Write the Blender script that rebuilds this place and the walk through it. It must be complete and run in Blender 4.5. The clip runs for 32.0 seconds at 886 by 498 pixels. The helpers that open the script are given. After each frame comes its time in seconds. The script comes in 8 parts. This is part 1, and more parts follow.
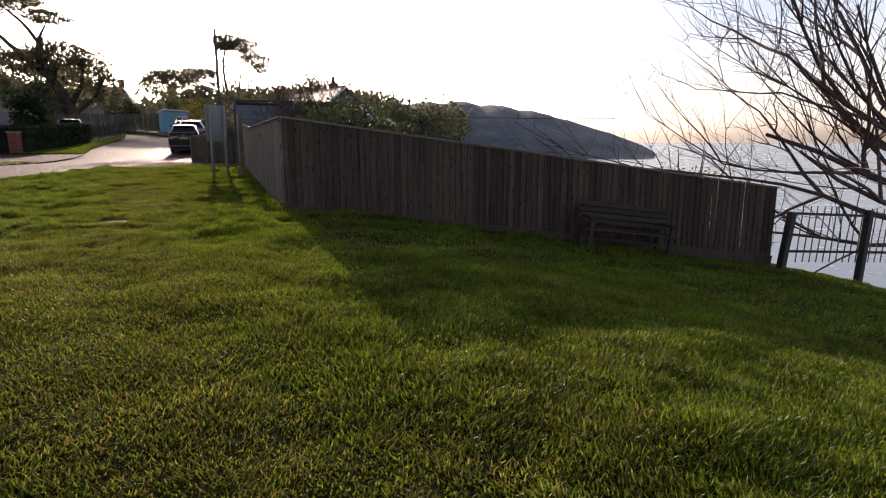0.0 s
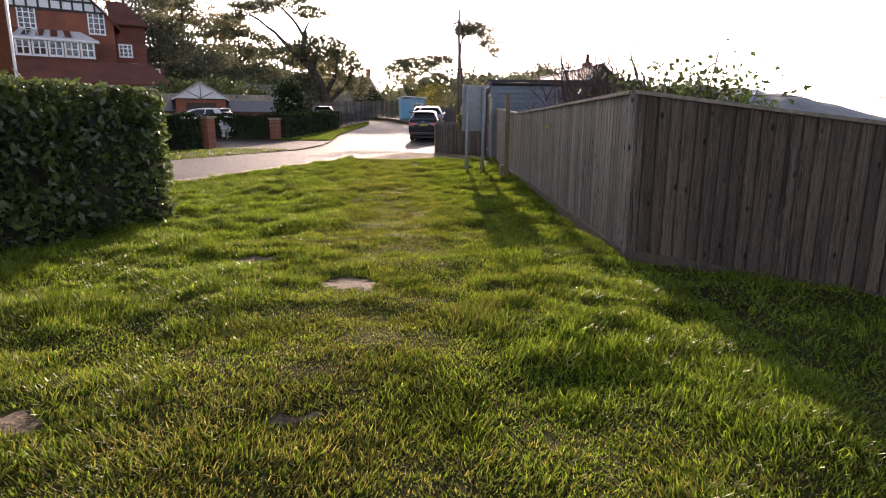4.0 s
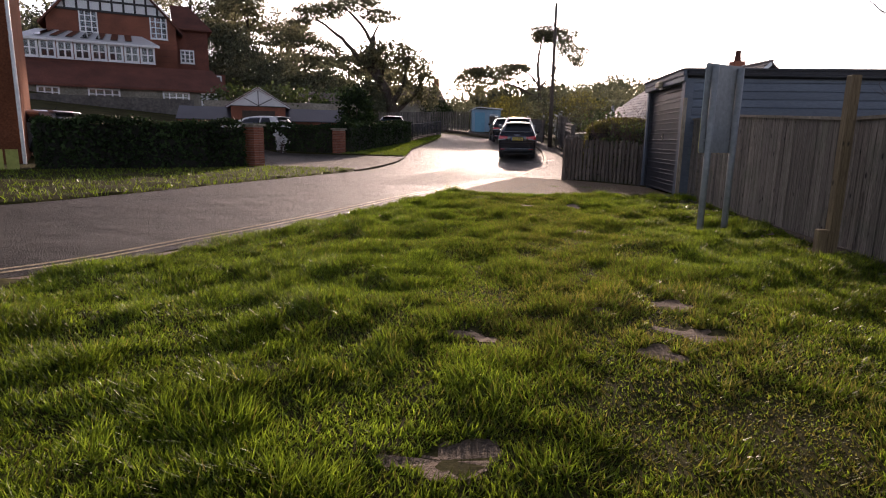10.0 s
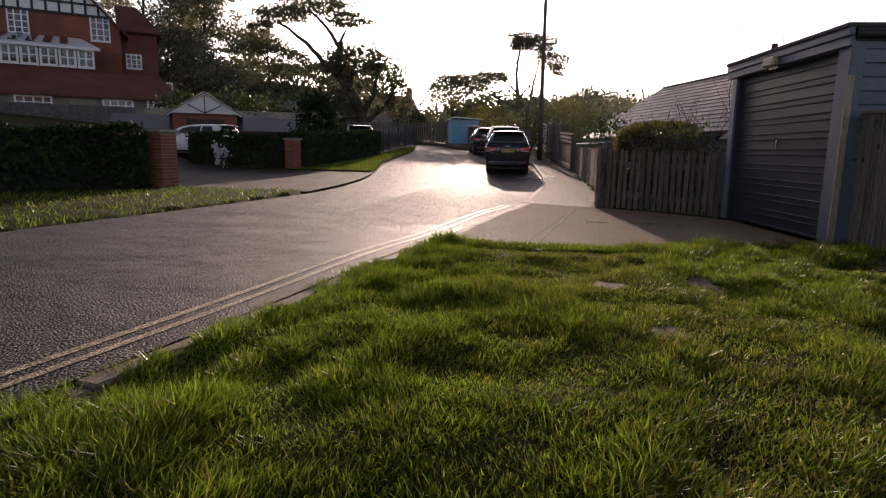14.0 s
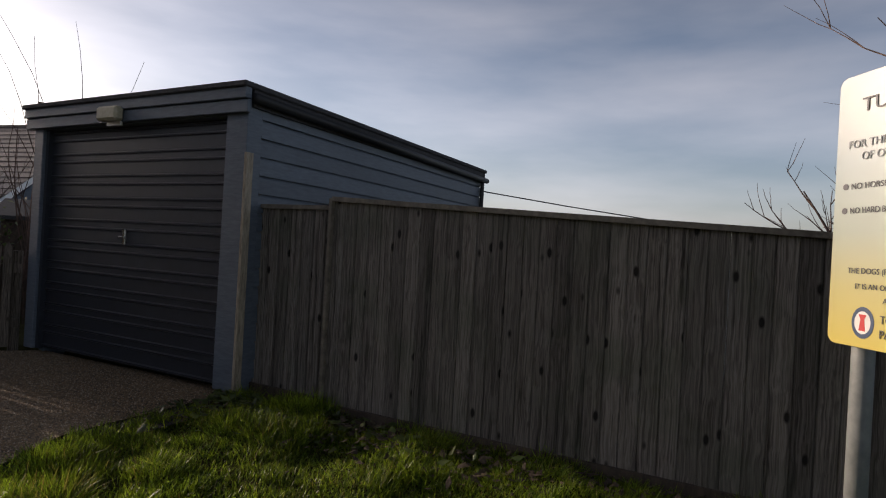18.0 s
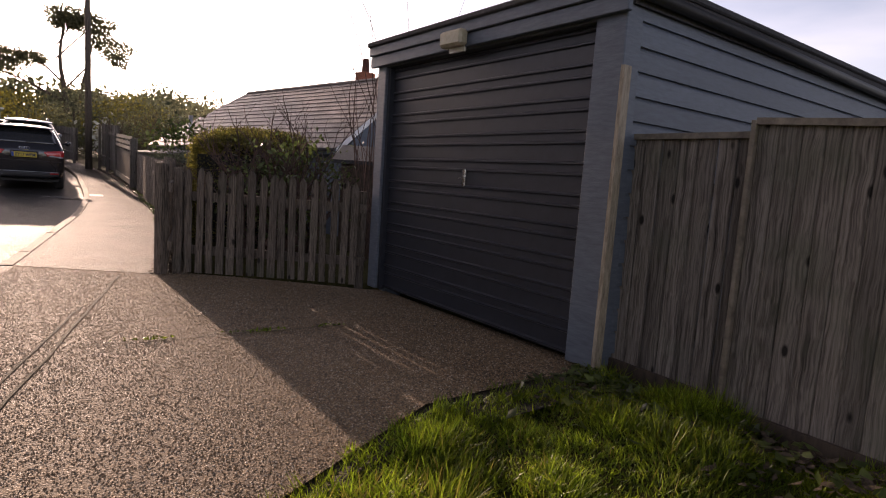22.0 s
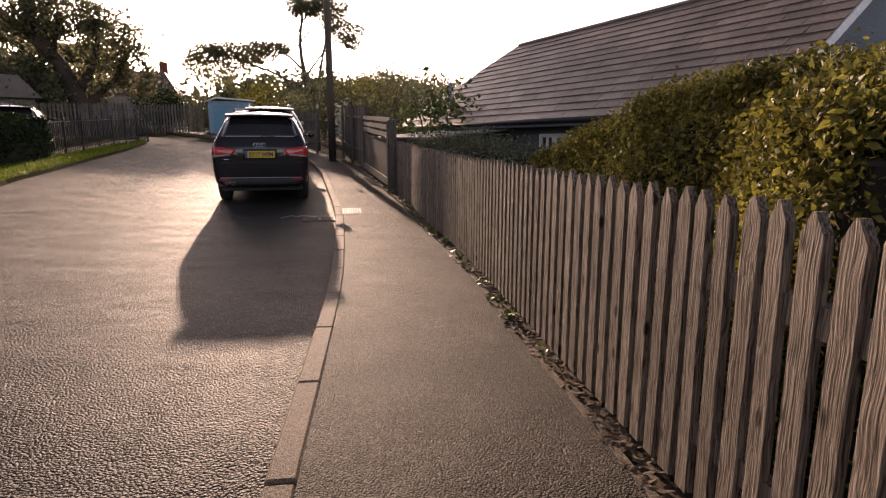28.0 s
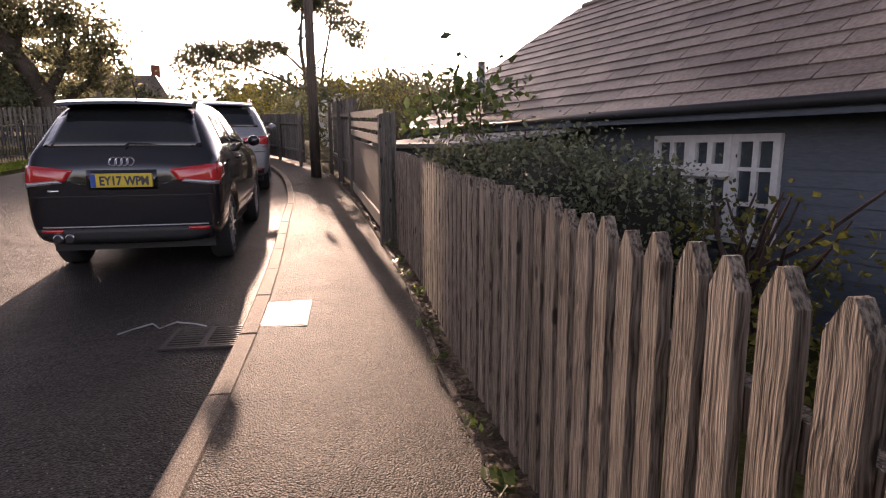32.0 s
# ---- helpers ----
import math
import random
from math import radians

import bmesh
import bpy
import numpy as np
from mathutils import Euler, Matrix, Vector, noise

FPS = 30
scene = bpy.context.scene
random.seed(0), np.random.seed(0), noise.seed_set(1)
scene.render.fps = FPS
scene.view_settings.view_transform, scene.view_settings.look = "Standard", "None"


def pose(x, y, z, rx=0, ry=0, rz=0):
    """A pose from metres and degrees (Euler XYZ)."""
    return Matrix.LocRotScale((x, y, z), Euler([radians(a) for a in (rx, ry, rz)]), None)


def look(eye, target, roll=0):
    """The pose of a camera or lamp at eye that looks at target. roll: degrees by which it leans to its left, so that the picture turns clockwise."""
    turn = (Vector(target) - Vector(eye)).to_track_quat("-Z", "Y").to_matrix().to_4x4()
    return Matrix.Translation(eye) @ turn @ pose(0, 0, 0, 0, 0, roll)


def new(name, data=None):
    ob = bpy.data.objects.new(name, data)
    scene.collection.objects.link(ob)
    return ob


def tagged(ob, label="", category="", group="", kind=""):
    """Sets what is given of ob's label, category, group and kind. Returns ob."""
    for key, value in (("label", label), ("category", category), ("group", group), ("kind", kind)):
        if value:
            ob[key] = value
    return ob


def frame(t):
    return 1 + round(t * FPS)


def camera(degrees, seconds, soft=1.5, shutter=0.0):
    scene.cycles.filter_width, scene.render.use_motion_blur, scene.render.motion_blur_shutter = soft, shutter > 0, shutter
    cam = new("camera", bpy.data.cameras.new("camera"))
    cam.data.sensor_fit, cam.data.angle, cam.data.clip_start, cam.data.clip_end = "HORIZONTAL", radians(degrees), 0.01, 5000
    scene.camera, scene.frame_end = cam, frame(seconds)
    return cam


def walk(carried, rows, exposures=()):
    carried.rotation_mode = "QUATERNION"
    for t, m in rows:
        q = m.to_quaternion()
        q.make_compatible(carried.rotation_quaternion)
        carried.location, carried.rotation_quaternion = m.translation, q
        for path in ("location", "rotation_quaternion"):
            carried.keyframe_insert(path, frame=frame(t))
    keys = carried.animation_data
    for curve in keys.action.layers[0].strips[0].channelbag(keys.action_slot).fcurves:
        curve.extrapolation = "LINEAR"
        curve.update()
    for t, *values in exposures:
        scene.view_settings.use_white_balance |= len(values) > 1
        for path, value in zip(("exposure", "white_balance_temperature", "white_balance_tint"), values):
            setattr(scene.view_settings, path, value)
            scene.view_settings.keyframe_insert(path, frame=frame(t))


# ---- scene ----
from mathutils.bvhtree import BVHTree

# ---- camera: seconds, eye, heading from +y clockwise, tilt and lean in degrees ----
cam = camera(74.78, 32.0, 1.1)
PATH = [
    (0.0, -1.475, -24.732, 0.935, 22.70, -10.71, 0.06),
    (0.5, -1.381, -24.175, 0.940, 19.62, -10.83, 0.18),
    (1.0, -1.385, -23.602, 0.941, 15.10, -11.06, 0.26),
    (1.5, -1.404, -23.028, 0.938, 12.46, -11.25, 0.41),
    (2.0, -1.508, -22.416, 0.930, 8.68, -11.49, 0.39),
    (2.5, -1.603, -21.785, 0.928, 6.67, -11.75, 0.37),
    (3.0, -1.740, -21.182, 0.943, 5.03, -11.94, 0.41),
    (3.5, -1.853, -20.618, 0.955, 3.15, -12.08, 0.38),
    (5.5, -2.492, -18.460, 1.178, -0.52, -11.92, 0.32),
    (6.0, -2.589, -18.034, 1.137, -0.98, -11.59, 0.66),
    (6.5, -2.789, -17.524, 1.086, -1.78, -11.55, 0.57),
    (7.0, -2.909, -17.048, 1.044, -2.01, -11.52, 0.61),
    (7.5, -3.023, -16.506, 1.015, -2.48, -11.44, 0.57),
    (8.0, -3.087, -15.911, 0.993, -2.65, -11.09, 0.70),
    (8.5, -3.216, -15.331, 0.978, -2.82, -10.99, 0.84),
    (9.0, -3.369, -14.763, 0.979, -3.18, -11.03, 0.95),
    (9.5, -3.505, -14.260, 0.992, -3.56, -10.99, 1.00),
    (10.0, -3.695, -13.716, 0.992, -3.84, -10.86, 1.07),
    (10.5, -3.830, -13.137, 0.963, -3.68, -10.81, 1.13),
    (11.0, -3.974, -12.574, 0.938, -3.45, -10.65, 1.07),
    (11.5, -4.024, -11.996, 0.931, -2.80, -10.49, 1.06),
    (12.0, -4.081, -11.397, 0.929, -2.39, -10.23, 0.95),
    (12.5, -4.093, -10.798, 0.941, -1.86, -9.99, 0.98),
    (13.0, -4.095, -10.237, 0.936, -1.87, -10.00, 0.76),
    (13.5, -4.161, -9.636, 0.930, -1.60, -9.85, 0.83),
    (15.5, -3.984, -7.074, 1.025, 7.12, -8.20, 1.43),
    (16.0, -3.887, -6.631, 1.063, 14.72, -7.40, 1.41),
    (16.5, -3.776, -6.254, 1.074, 23.56, -6.09, 1.42),
    (17.0, -3.633, -5.987, 1.093, 35.84, -3.95, 2.21),
    (17.5, -3.441, -5.867, 1.124, 50.10, -2.02, 3.18),
    (18.0, -3.336, -5.856, 1.141, 64.39, 0.11, 3.21),
    (18.5, -3.317, -5.845, 1.156, 77.39, 1.45, 3.29),
    (19.0, -3.308, -5.855, 1.150, 85.91, 2.37, 3.22),
    (19.5, -3.299, -5.865, 1.145, 88.94, 2.68, 3.02),
    (20.0, -3.287, -5.859, 1.143, 85.61, 1.75, 3.02),
    (20.5, -3.289, -5.805, 1.114, 76.63, -0.40, 3.38),
    (21.0, -3.229, -5.546, 1.058, 64.72, -2.61, 3.71),
    (21.5, -3.103, -5.125, 1.047, 51.72, -4.44, 4.15),
    (22.0, -2.960, -4.729, 1.067, 38.38, -6.72, 3.94),
    (22.5, -2.983, -4.240, 1.059, 28.08, -8.47, 2.98),
    (23.0, -2.932, -3.666, 1.046, 23.01, -9.16, 2.55),
    (23.5, -2.961, -3.142, 1.071, 21.09, -9.52, 2.32),
    (24.0, -3.052, -2.546, 1.079, 19.22, -9.72, 2.06),
    (24.5, -3.071, -1.903, 1.136, 18.28, -9.74, 1.73),
    (25.0, -3.088, -1.257, 1.175, 17.58, -9.77, 1.44),
    (25.5, -3.035, -0.584, 1.207, 17.68, -9.85, 1.24),
    (27.5, -2.419, 1.882, 1.249, 18.04, -10.60, 0.29),
    (28.0, -2.321, 2.605, 1.275, 18.01, -10.68, 0.10),
    (28.5, -2.068, 3.310, 1.293, 18.34, -10.62, -0.13),
    (29.0, -1.886, 3.975, 1.294, 18.24, -10.63, -0.30),
    (29.5, -1.652, 4.640, 1.295, 18.26, -10.61, -0.30),
    (30.0, -1.514, 5.305, 1.289, 18.41, -10.69, -0.12),
    (30.5, -1.287, 5.972, 1.284, 18.20, -10.61, -0.07),
    (31.0, -1.137, 6.637, 1.290, 17.77, -10.41, -0.19),
    (31.5, -1.004, 7.311, 1.288, 17.20, -10.24, -0.20),
    (32.0, -0.876, 8.007, 1.297, 16.79, -10.05, -0.35),
]


EXPOSURES = [(0.0, 0.0, 6500, 27), (2.0, 0.45, 6500, 27), (3.5, 0.95, 6500, 28), (6.0, 1.0, 6500, 28), (9.0, 0.5, 6500, 31), (10.0, 0.2, 6500, 31), (13.5, -0.05, 6500, 31), (15.5, -0.88, 6500, 25), (17.0, -0.95, 6500, 21), (18.0, -0.55, 6450, 20), (18.7, -0.3, 6400, 18), (20.5, -0.25, 6400, 18), (21.5, 0.1, 6700, 27), (23.0, 0.5, 7600, 38), (25.5, 0.2, 7300, 33), (28.0, 0.25, 7300, 33), (30.0, 0.75, 7250, 34), (32.0, 1.0, 7200, 35)]  # seconds, stops, kelvin, tint


def eye_pose(x, y, z, head, tilt, lean):
    h, p = radians(head), radians(tilt)
    return look((x, y, z), (x + math.sin(h) * math.cos(p), y + math.cos(h) * math.cos(p), z + math.sin(p)), lean)


walk(cam, [(t, eye_pose(*v)) for t, *v in PATH], EXPOSURES)

# ---- light ----
SUN_AZ, SUN_EL = 1.2, 13.2          # degrees clockwise from +y, and above the horizon
world = bpy.data.worlds.new("sky")
scene.world = world
world.use_nodes = True
wn, wl = world.node_tree.nodes, world.node_tree.links
sky = wn.new("ShaderNodeTexSky")
sky.sky_type = "NISHITA"
sky.sun_disc = False
sky.sun_elevation, sky.sun_rotation = radians(SUN_EL), radians(SUN_AZ)
sky.air_density, sky.dust_density, sky.ozone_density = 1.0, 2.2, 2.0
# thin broken cloud over the blue
tc = wn.new("ShaderNodeTexCoord")
mp = wn.new("ShaderNodeMapping")
mp.inputs["Scale"].default_value = (1.0, 1.0, 4.5)
cl = wn.new("ShaderNodeTexNoise")
cl.inputs["Scale"].default_value, cl.inputs["Detail"].default_value = 2.2, 6
rp = wn.new("ShaderNodeValToRGB")
rp.color_ramp.elements[0].position, rp.color_ramp.elements[1].position = 0.34, 0.78
mx = wn.new("ShaderNodeMix")
mx.data_type = "RGBA"
sat = wn.new("ShaderNodeHueSaturation")
sat.inputs["Saturation"].default_value, sat.inputs["Value"].default_value = 0.35, 2.7
thin = wn.new("ShaderNodeHueSaturation")
thin.inputs["Saturation"].default_value, thin.inputs["Value"].default_value = 0.8, 1.9
bg = wn["Background"]
bg.inputs["Strength"].default_value = 0.08
wl.new(tc.outputs["Generated"], mp.inputs["Vector"])
wl.new(mp.outputs["Vector"], cl.inputs["Vector"])
wl.new(cl.outputs["Fac"], rp.inputs["Fac"])
wl.new(rp.outputs["Color"], mx.inputs["Factor"])
wl.new(sky.outputs["Color"], sat.inputs["Color"])
wl.new(sky.outputs["Color"], thin.inputs["Color"])
wl.new(thin.outputs["Color"], mx.inputs["A"])
wl.new(sat.outputs["Color"], mx.inputs["B"])
up = wn.new("ShaderNodeSeparateXYZ")
haze = wn.new("ShaderNodeMapRange")
haze.inputs["From Min"].default_value, haze.inputs["From Max"].default_value = 0.0, 0.8
haze.inputs["To Min"].default_value, haze.inputs["To Max"].default_value = 1.7, 0.42
veil = wn.new("ShaderNodeHueSaturation")
wl.new(tc.outputs["Generated"], up.inputs[0])
wl.new(up.outputs["Z"], haze.inputs["Value"])
wl.new(haze.outputs[0], veil.inputs["Value"])
wl.new(mx.outputs["Result"], veil.inputs["Color"])
wl.new(veil.outputs["Color"], bg.inputs["Color"])
sun = new("sun", bpy.data.lights.new("sun", "SUN"))
sun.data.energy, sun.data.angle, sun.data.color = 5.0, radians(0.6), (1.0, 0.82, 0.60)
sun.matrix_world = look((0, 0, 30), (-30 * math.sin(radians(SUN_AZ)) * math.cos(radians(SUN_EL)), -30 * math.cos(radians(SUN_AZ)) * math.cos(radians(SUN_EL)), 30 - 30 * math.sin(radians(SUN_EL))))

# ---- materials ----
def surf(name, dark, light, scale=8.0, rough=0.8, bump=0.3, stretch=(1, 1, 1), vary=0.25, metal=0.0, coat=0.0, big=0.7, spec=0.5, speckle=None, trans=0.0, relief=0.01, pebble=None, swell=None, island=0.0):
    """A worn surface: fine grain between two colours, broad patches, a value of its own for each piece, and relief."""
    m = bpy.data.materials.new(name)
    m.use_nodes = True
    n, l = m.node_tree.nodes, m.node_tree.links
    b = n["Principled BSDF"]
    g = n.new("ShaderNodeNewGeometry")
    mp = n.new("ShaderNodeMapping")
    mp.inputs["Scale"].default_value = stretch
    l.new(g.outputs["Position"], mp.inputs["Vector"])
    oi = n.new("ShaderNodeObjectInfo")
    off = n.new("ShaderNodeVectorMath")
    off.operation = "SCALE"
    cmb = n.new("ShaderNodeCombineXYZ")
    for k in range(3):
        l.new(oi.outputs["Random"], cmb.inputs[k])
    l.new(cmb.outputs[0], off.inputs[0])
    off.inputs["Scale"].default_value = 13.0
    addv = n.new("ShaderNodeVectorMath")
    l.new(mp.outputs[0], addv.inputs[0])
    l.new(off.outputs[0], addv.inputs[1])
    fine = n.new("ShaderNodeTexNoise")
    fine.inputs["Scale"].default_value, fine.inputs["Detail"].default_value, fine.inputs["Roughness"].default_value = scale, 5, 0.62
    l.new(addv.outputs[0], fine.inputs["Vector"])
    ramp = n.new("ShaderNodeValToRGB")
    ramp.color_ramp.elements[0].position, ramp.color_ramp.elements[1].position = 0.32, 0.68
    ramp.color_ramp.elements[0].color, ramp.color_ramp.elements[1].color = (*dark, 1), (*light, 1)
    l.new(fine.outputs["Fac"], ramp.inputs["Fac"])
    broad = n.new("ShaderNodeTexNoise")
    broad.inputs["Scale"].default_value, broad.inputs["Detail"].default_value = big, 3
    l.new(g.outputs["Position"], broad.inputs["Vector"])
    mr = n.new("ShaderNodeMapRange")
    mr.inputs["From Min"].default_value, mr.inputs["From Max"].default_value = 0.3, 0.7
    mr.inputs["To Min"].default_value, mr.inputs["To Max"].default_value = 1 - vary, 1 + vary
    l.new(broad.outputs["Fac"], mr.inputs["Value"])
    pr = n.new("ShaderNodeMapRange")
    pr.inputs["To Min"].default_value, pr.inputs["To Max"].default_value = 1 - vary, 1 + vary
    if island:
        pr.inputs["To Min"].default_value, pr.inputs["To Max"].default_value = 1 - island, 1 + island
        l.new(g.outputs["Random Per Island"], pr.inputs["Value"])
    else:
        l.new(oi.outputs["Random"], pr.inputs["Value"])
    mul = n.new("ShaderNodeMath")
    mul.operation = "MULTIPLY"
    l.new(mr.outputs[0], mul.inputs[0])
    l.new(pr.outputs[0], mul.inputs[1])
    hsv = n.new("ShaderNodeHueSaturation")
    l.new(ramp.outputs["Color"], hsv.inputs["Color"])
    l.new(mul.outputs[0], hsv.inputs["Value"])
    col = hsv.outputs["Color"]
    if speckle:
        vs = n.new("ShaderNodeTexVoronoi")
        vs.inputs["Scale"].default_value = speckle[0]
        l.new(g.outputs["Position"], vs.inputs["Vector"])
        sr = n.new("ShaderNodeValToRGB")
        sr.color_ramp.elements[0].position, sr.color_ramp.elements[1].position = speckle[2], speckle[2] + 0.12
        sr.color_ramp.elements[0].color, sr.color_ramp.elements[1].color = (1, 1, 1, 1), (0, 0, 0, 1)
        l.new(vs.outputs["Distance"], sr.inputs["Fac"])
        mm = n.new("ShaderNodeMix")
        mm.data_type = "RGBA"
        mm.inputs["B"].default_value = (*speckle[1], 1)
        keep = n.new("ShaderNodeMath")
        keep.operation = "MULTIPLY"
        cr = n.new("ShaderNodeMath")
        cr.operation = "GREATER_THAN"
        cr.inputs[1].default_value = 0.55
        sx = n.new("ShaderNodeSeparateColor")
        l.new(vs.outputs["Color"], sx.inputs[0])
        l.new(sx.outputs[0], cr.inputs[0])
        l.new(cr.outputs[0], keep.inputs[0])
        l.new(sr.outputs["Color"], keep.inputs[1])
        l.new(keep.outputs[0], mm.inputs["Factor"])
        l.new(col, mm.inputs["A"])
        col = mm.outputs["Result"]
    if pebble:
        pb = n.new("ShaderNodeTexVoronoi")
        pb.inputs["Scale"].default_value = pebble[0]
        l.new(g.outputs["Position"], pb.inputs["Vector"])
        psep = n.new("ShaderNodeSeparateColor")
        l.new(pb.outputs["Color"], psep.inputs[0])
        pv = n.new("ShaderNodeMapRange")
        pv.inputs["To Min"].default_value, pv.inputs["To Max"].default_value = 1 - pebble[2], 1 + pebble[2]
        l.new(psep.outputs[1], pv.inputs["Value"])
        gap = n.new("ShaderNodeMapRange")
        gap.inputs["From Min"].default_value, gap.inputs["From Max"].default_value = 0.28, 0.62
        gap.inputs["To Min"].default_value, gap.inputs["To Max"].default_value = 1.0, 0.4
        l.new(pb.outputs["Distance"], gap.inputs["Value"])
        pm = n.new("ShaderNodeMath")
        pm.operation = "MULTIPLY"
        l.new(pv.outputs[0], pm.inputs[0])
        l.new(gap.outputs[0], pm.inputs[1])
        ph = n.new("ShaderNodeHueSaturation")
        l.new(col, ph.inputs["Color"])
        l.new(pm.outputs[0], ph.inputs["Value"])
        col = ph.outputs["Color"]
    l.new(col, b.inputs["Base Color"])
    rr = n.new("ShaderNodeMapRange")
    rr.inputs["To Min"].default_value, rr.inputs["To Max"].default_value = max(rough - 0.12, 0.02), min(rough + 0.12, 1)
    l.new(fine.outputs["Fac"], rr.inputs["Value"])
    l.new(rr.outputs[0], b.inputs["Roughness"])
    b.inputs["Metallic"].default_value, b.inputs["Coat Weight"].default_value = metal, coat
    b.inputs["Specular IOR Level"].default_value = spec
    if bump:
        bp = n.new("ShaderNodeBump")
        bp.inputs["Strength"].default_value, bp.inputs["Distance"].default_value = bump, relief
        l.new(fine.outputs["Fac"], bp.inputs["Height"])
        l.new(bp.outputs[0], b.inputs["Normal"])
        if pebble:
            bq = n.new("ShaderNodeBump")
            bq.invert = True
            bq.inputs["Strength"].default_value, bq.inputs["Distance"].default_value = 1.0, pebble[1]
            l.new(pb.outputs["Distance"], bq.inputs["Height"])
            l.new(bp.outputs[0], bq.inputs["Normal"])
            l.new(bq.outputs[0], b.inputs["Normal"])
        if swell:
            sn = n.new("ShaderNodeTexNoise")
            sn.inputs["Scale"].default_value, sn.inputs["Detail"].default_value = swell[0], 3
            l.new(g.outputs["Position"], sn.inputs["Vector"])
            bs = n.new("ShaderNodeBump")
            bs.inputs["Strength"].default_value, bs.inputs["Distance"].default_value = 1.0, swell[1]
            l.new(sn.outputs["Fac"], bs.inputs["Height"])
            l.new(bs.outputs[0], bp.inputs["Normal"])
    if trans:
        tr = n.new("ShaderNodeBsdfTranslucent")
        l.new(col, tr.inputs["Color"])
        ms = n.new("ShaderNodeMixShader")
        ms.inputs[0].default_value = trans
        l.new(b.outputs[0], ms.inputs[1])
        l.new(tr.outputs[0], ms.inputs[2])
        l.new(ms.outputs[0], n["Material Output"].inputs["Surface"])
    return m


def timber(name, dark, light, stain, across=150.0, along_=0.022, rough=0.82, relief=0.004, streaks=0.55, moss=None, vary=0.22, knots=True):
    """Weathered sawn wood: fine upright grain, dark run-off streaks, knots, and a tone of its own for each board."""
    m = bpy.data.materials.new(name)
    m.use_nodes = True
    n, l = m.node_tree.nodes, m.node_tree.links
    b = n["Principled BSDF"]
    g = n.new("ShaderNodeNewGeometry")
    oi = n.new("ShaderNodeObjectInfo")
    shift = n.new("ShaderNodeVectorMath")
    shift.operation = "SCALE"
    shift.inputs["Scale"].default_value = 7.3
    cmb = n.new("ShaderNodeCombineXYZ")
    for k in range(3):
        l.new(oi.outputs["Random"], cmb.inputs[k])
    l.new(cmb.outputs[0], shift.inputs[0])
    pos = n.new("ShaderNodeVectorMath")
    l.new(g.outputs["Position"], pos.inputs[0])
    l.new(shift.outputs[0], pos.inputs[1])
    # the grain wanders sideways a little
    sway = n.new("ShaderNodeTexNoise")
    sway.inputs["Scale"].default_value, sway.inputs["Detail"].default_value = 6.0, 1
    l.new(pos.outputs[0], sway.inputs["Vector"])
    swv = n.new("ShaderNodeVectorMath")
    swv.operation = "SCALE"
    swv.inputs["Scale"].default_value = 0.025
    l.new(sway.outputs["Color"], swv.inputs[0])
    bent = n.new("ShaderNodeVectorMath")
    l.new(pos.outputs[0], bent.inputs[0])
    l.new(swv.outputs[0], bent.inputs[1])

    def stretched(k, z, detail, rough_=0.6):
        mp = n.new("ShaderNodeMapping")
        mp.inputs["Scale"].default_value = (k, k, k * z)
        l.new(bent.outputs[0], mp.inputs["Vector"])
        t = n.new("ShaderNodeTexNoise")
        t.inputs["Scale"].default_value, t.inputs["Detail"].default_value, t.inputs["Roughness"].default_value = 1.0, detail, rough_
        l.new(mp.outputs[0], t.inputs["Vector"])
        return t.outputs["Fac"]

    def fade(src, lo, hi, a=0.0, b_=1.0):
        r = n.new("ShaderNodeMapRange")
        r.inputs["From Min"].default_value, r.inputs["From Max"].default_value = lo, hi
        r.inputs["To Min"].default_value, r.inputs["To Max"].default_value = a, b_
        l.new(src, r.inputs["Value"])
        return r.outputs[0]

    def blend(fac, a, col):
        x = n.new("ShaderNodeMix")
        x.data_type = "RGBA"
        l.new(fac, x.inputs["Factor"])
        l.new(a, x.inputs["A"])
        x.inputs["B"].default_value = (*col, 1)
        return x.outputs["Result"]
    grain = stretched(across, along_, 3)
    ramp = n.new("ShaderNodeValToRGB")
    ramp.color_ramp.elements[0].position, ramp.color_ramp.elements[1].position = 0.36, 0.62
    ramp.color_ramp.elements[0].color, ramp.color_ramp.elements[1].color = (*dark, 1), (*light, 1)
    l.new(grain, ramp.inputs["Fac"])
    col = ramp.outputs["Color"]
    run = stretched(across * 0.17, along_ * 1.3, 4, 0.7)
    col = blend(fade(run, 0.54, 0.70, 0.0, streaks), col, stain)
    if moss:
        patch = n.new("ShaderNodeTexNoise")
        patch.inputs["Scale"].default_value, patch.inputs["Detail"].default_value = 2.6, 4
        l.new(g.outputs["Position"], patch.inputs["Vector"])
        col = blend(fade(patch.outputs["Fac"], 0.5, 0.72, 0.0, 0.55), col, moss)
    if knots:
        mk = n.new("ShaderNodeMapping")
        mk.inputs["Scale"].default_value = (9.0, 9.0, 4.2)
        l.new(pos.outputs[0], mk.inputs["Vector"])
        vo = n.new("ShaderNodeTexVoronoi")
        vo.inputs["Scale"].default_value = 1.0
        l.new(mk.outputs[0], vo.inputs["Vector"])
        col = blend(fade(vo.outputs["Distance"], 0.16, 0.09), col, (stain[0] * 0.6, stain[1] * 0.6, stain[2] * 0.6))
    hsv = n.new("ShaderNodeHueSaturation")
    l.new(col, hsv.inputs["Color"])
    l.new(fade(oi.outputs["Random"], 0.0, 1.0, 1 - vary, 1 + vary), hsv.inputs["Value"])
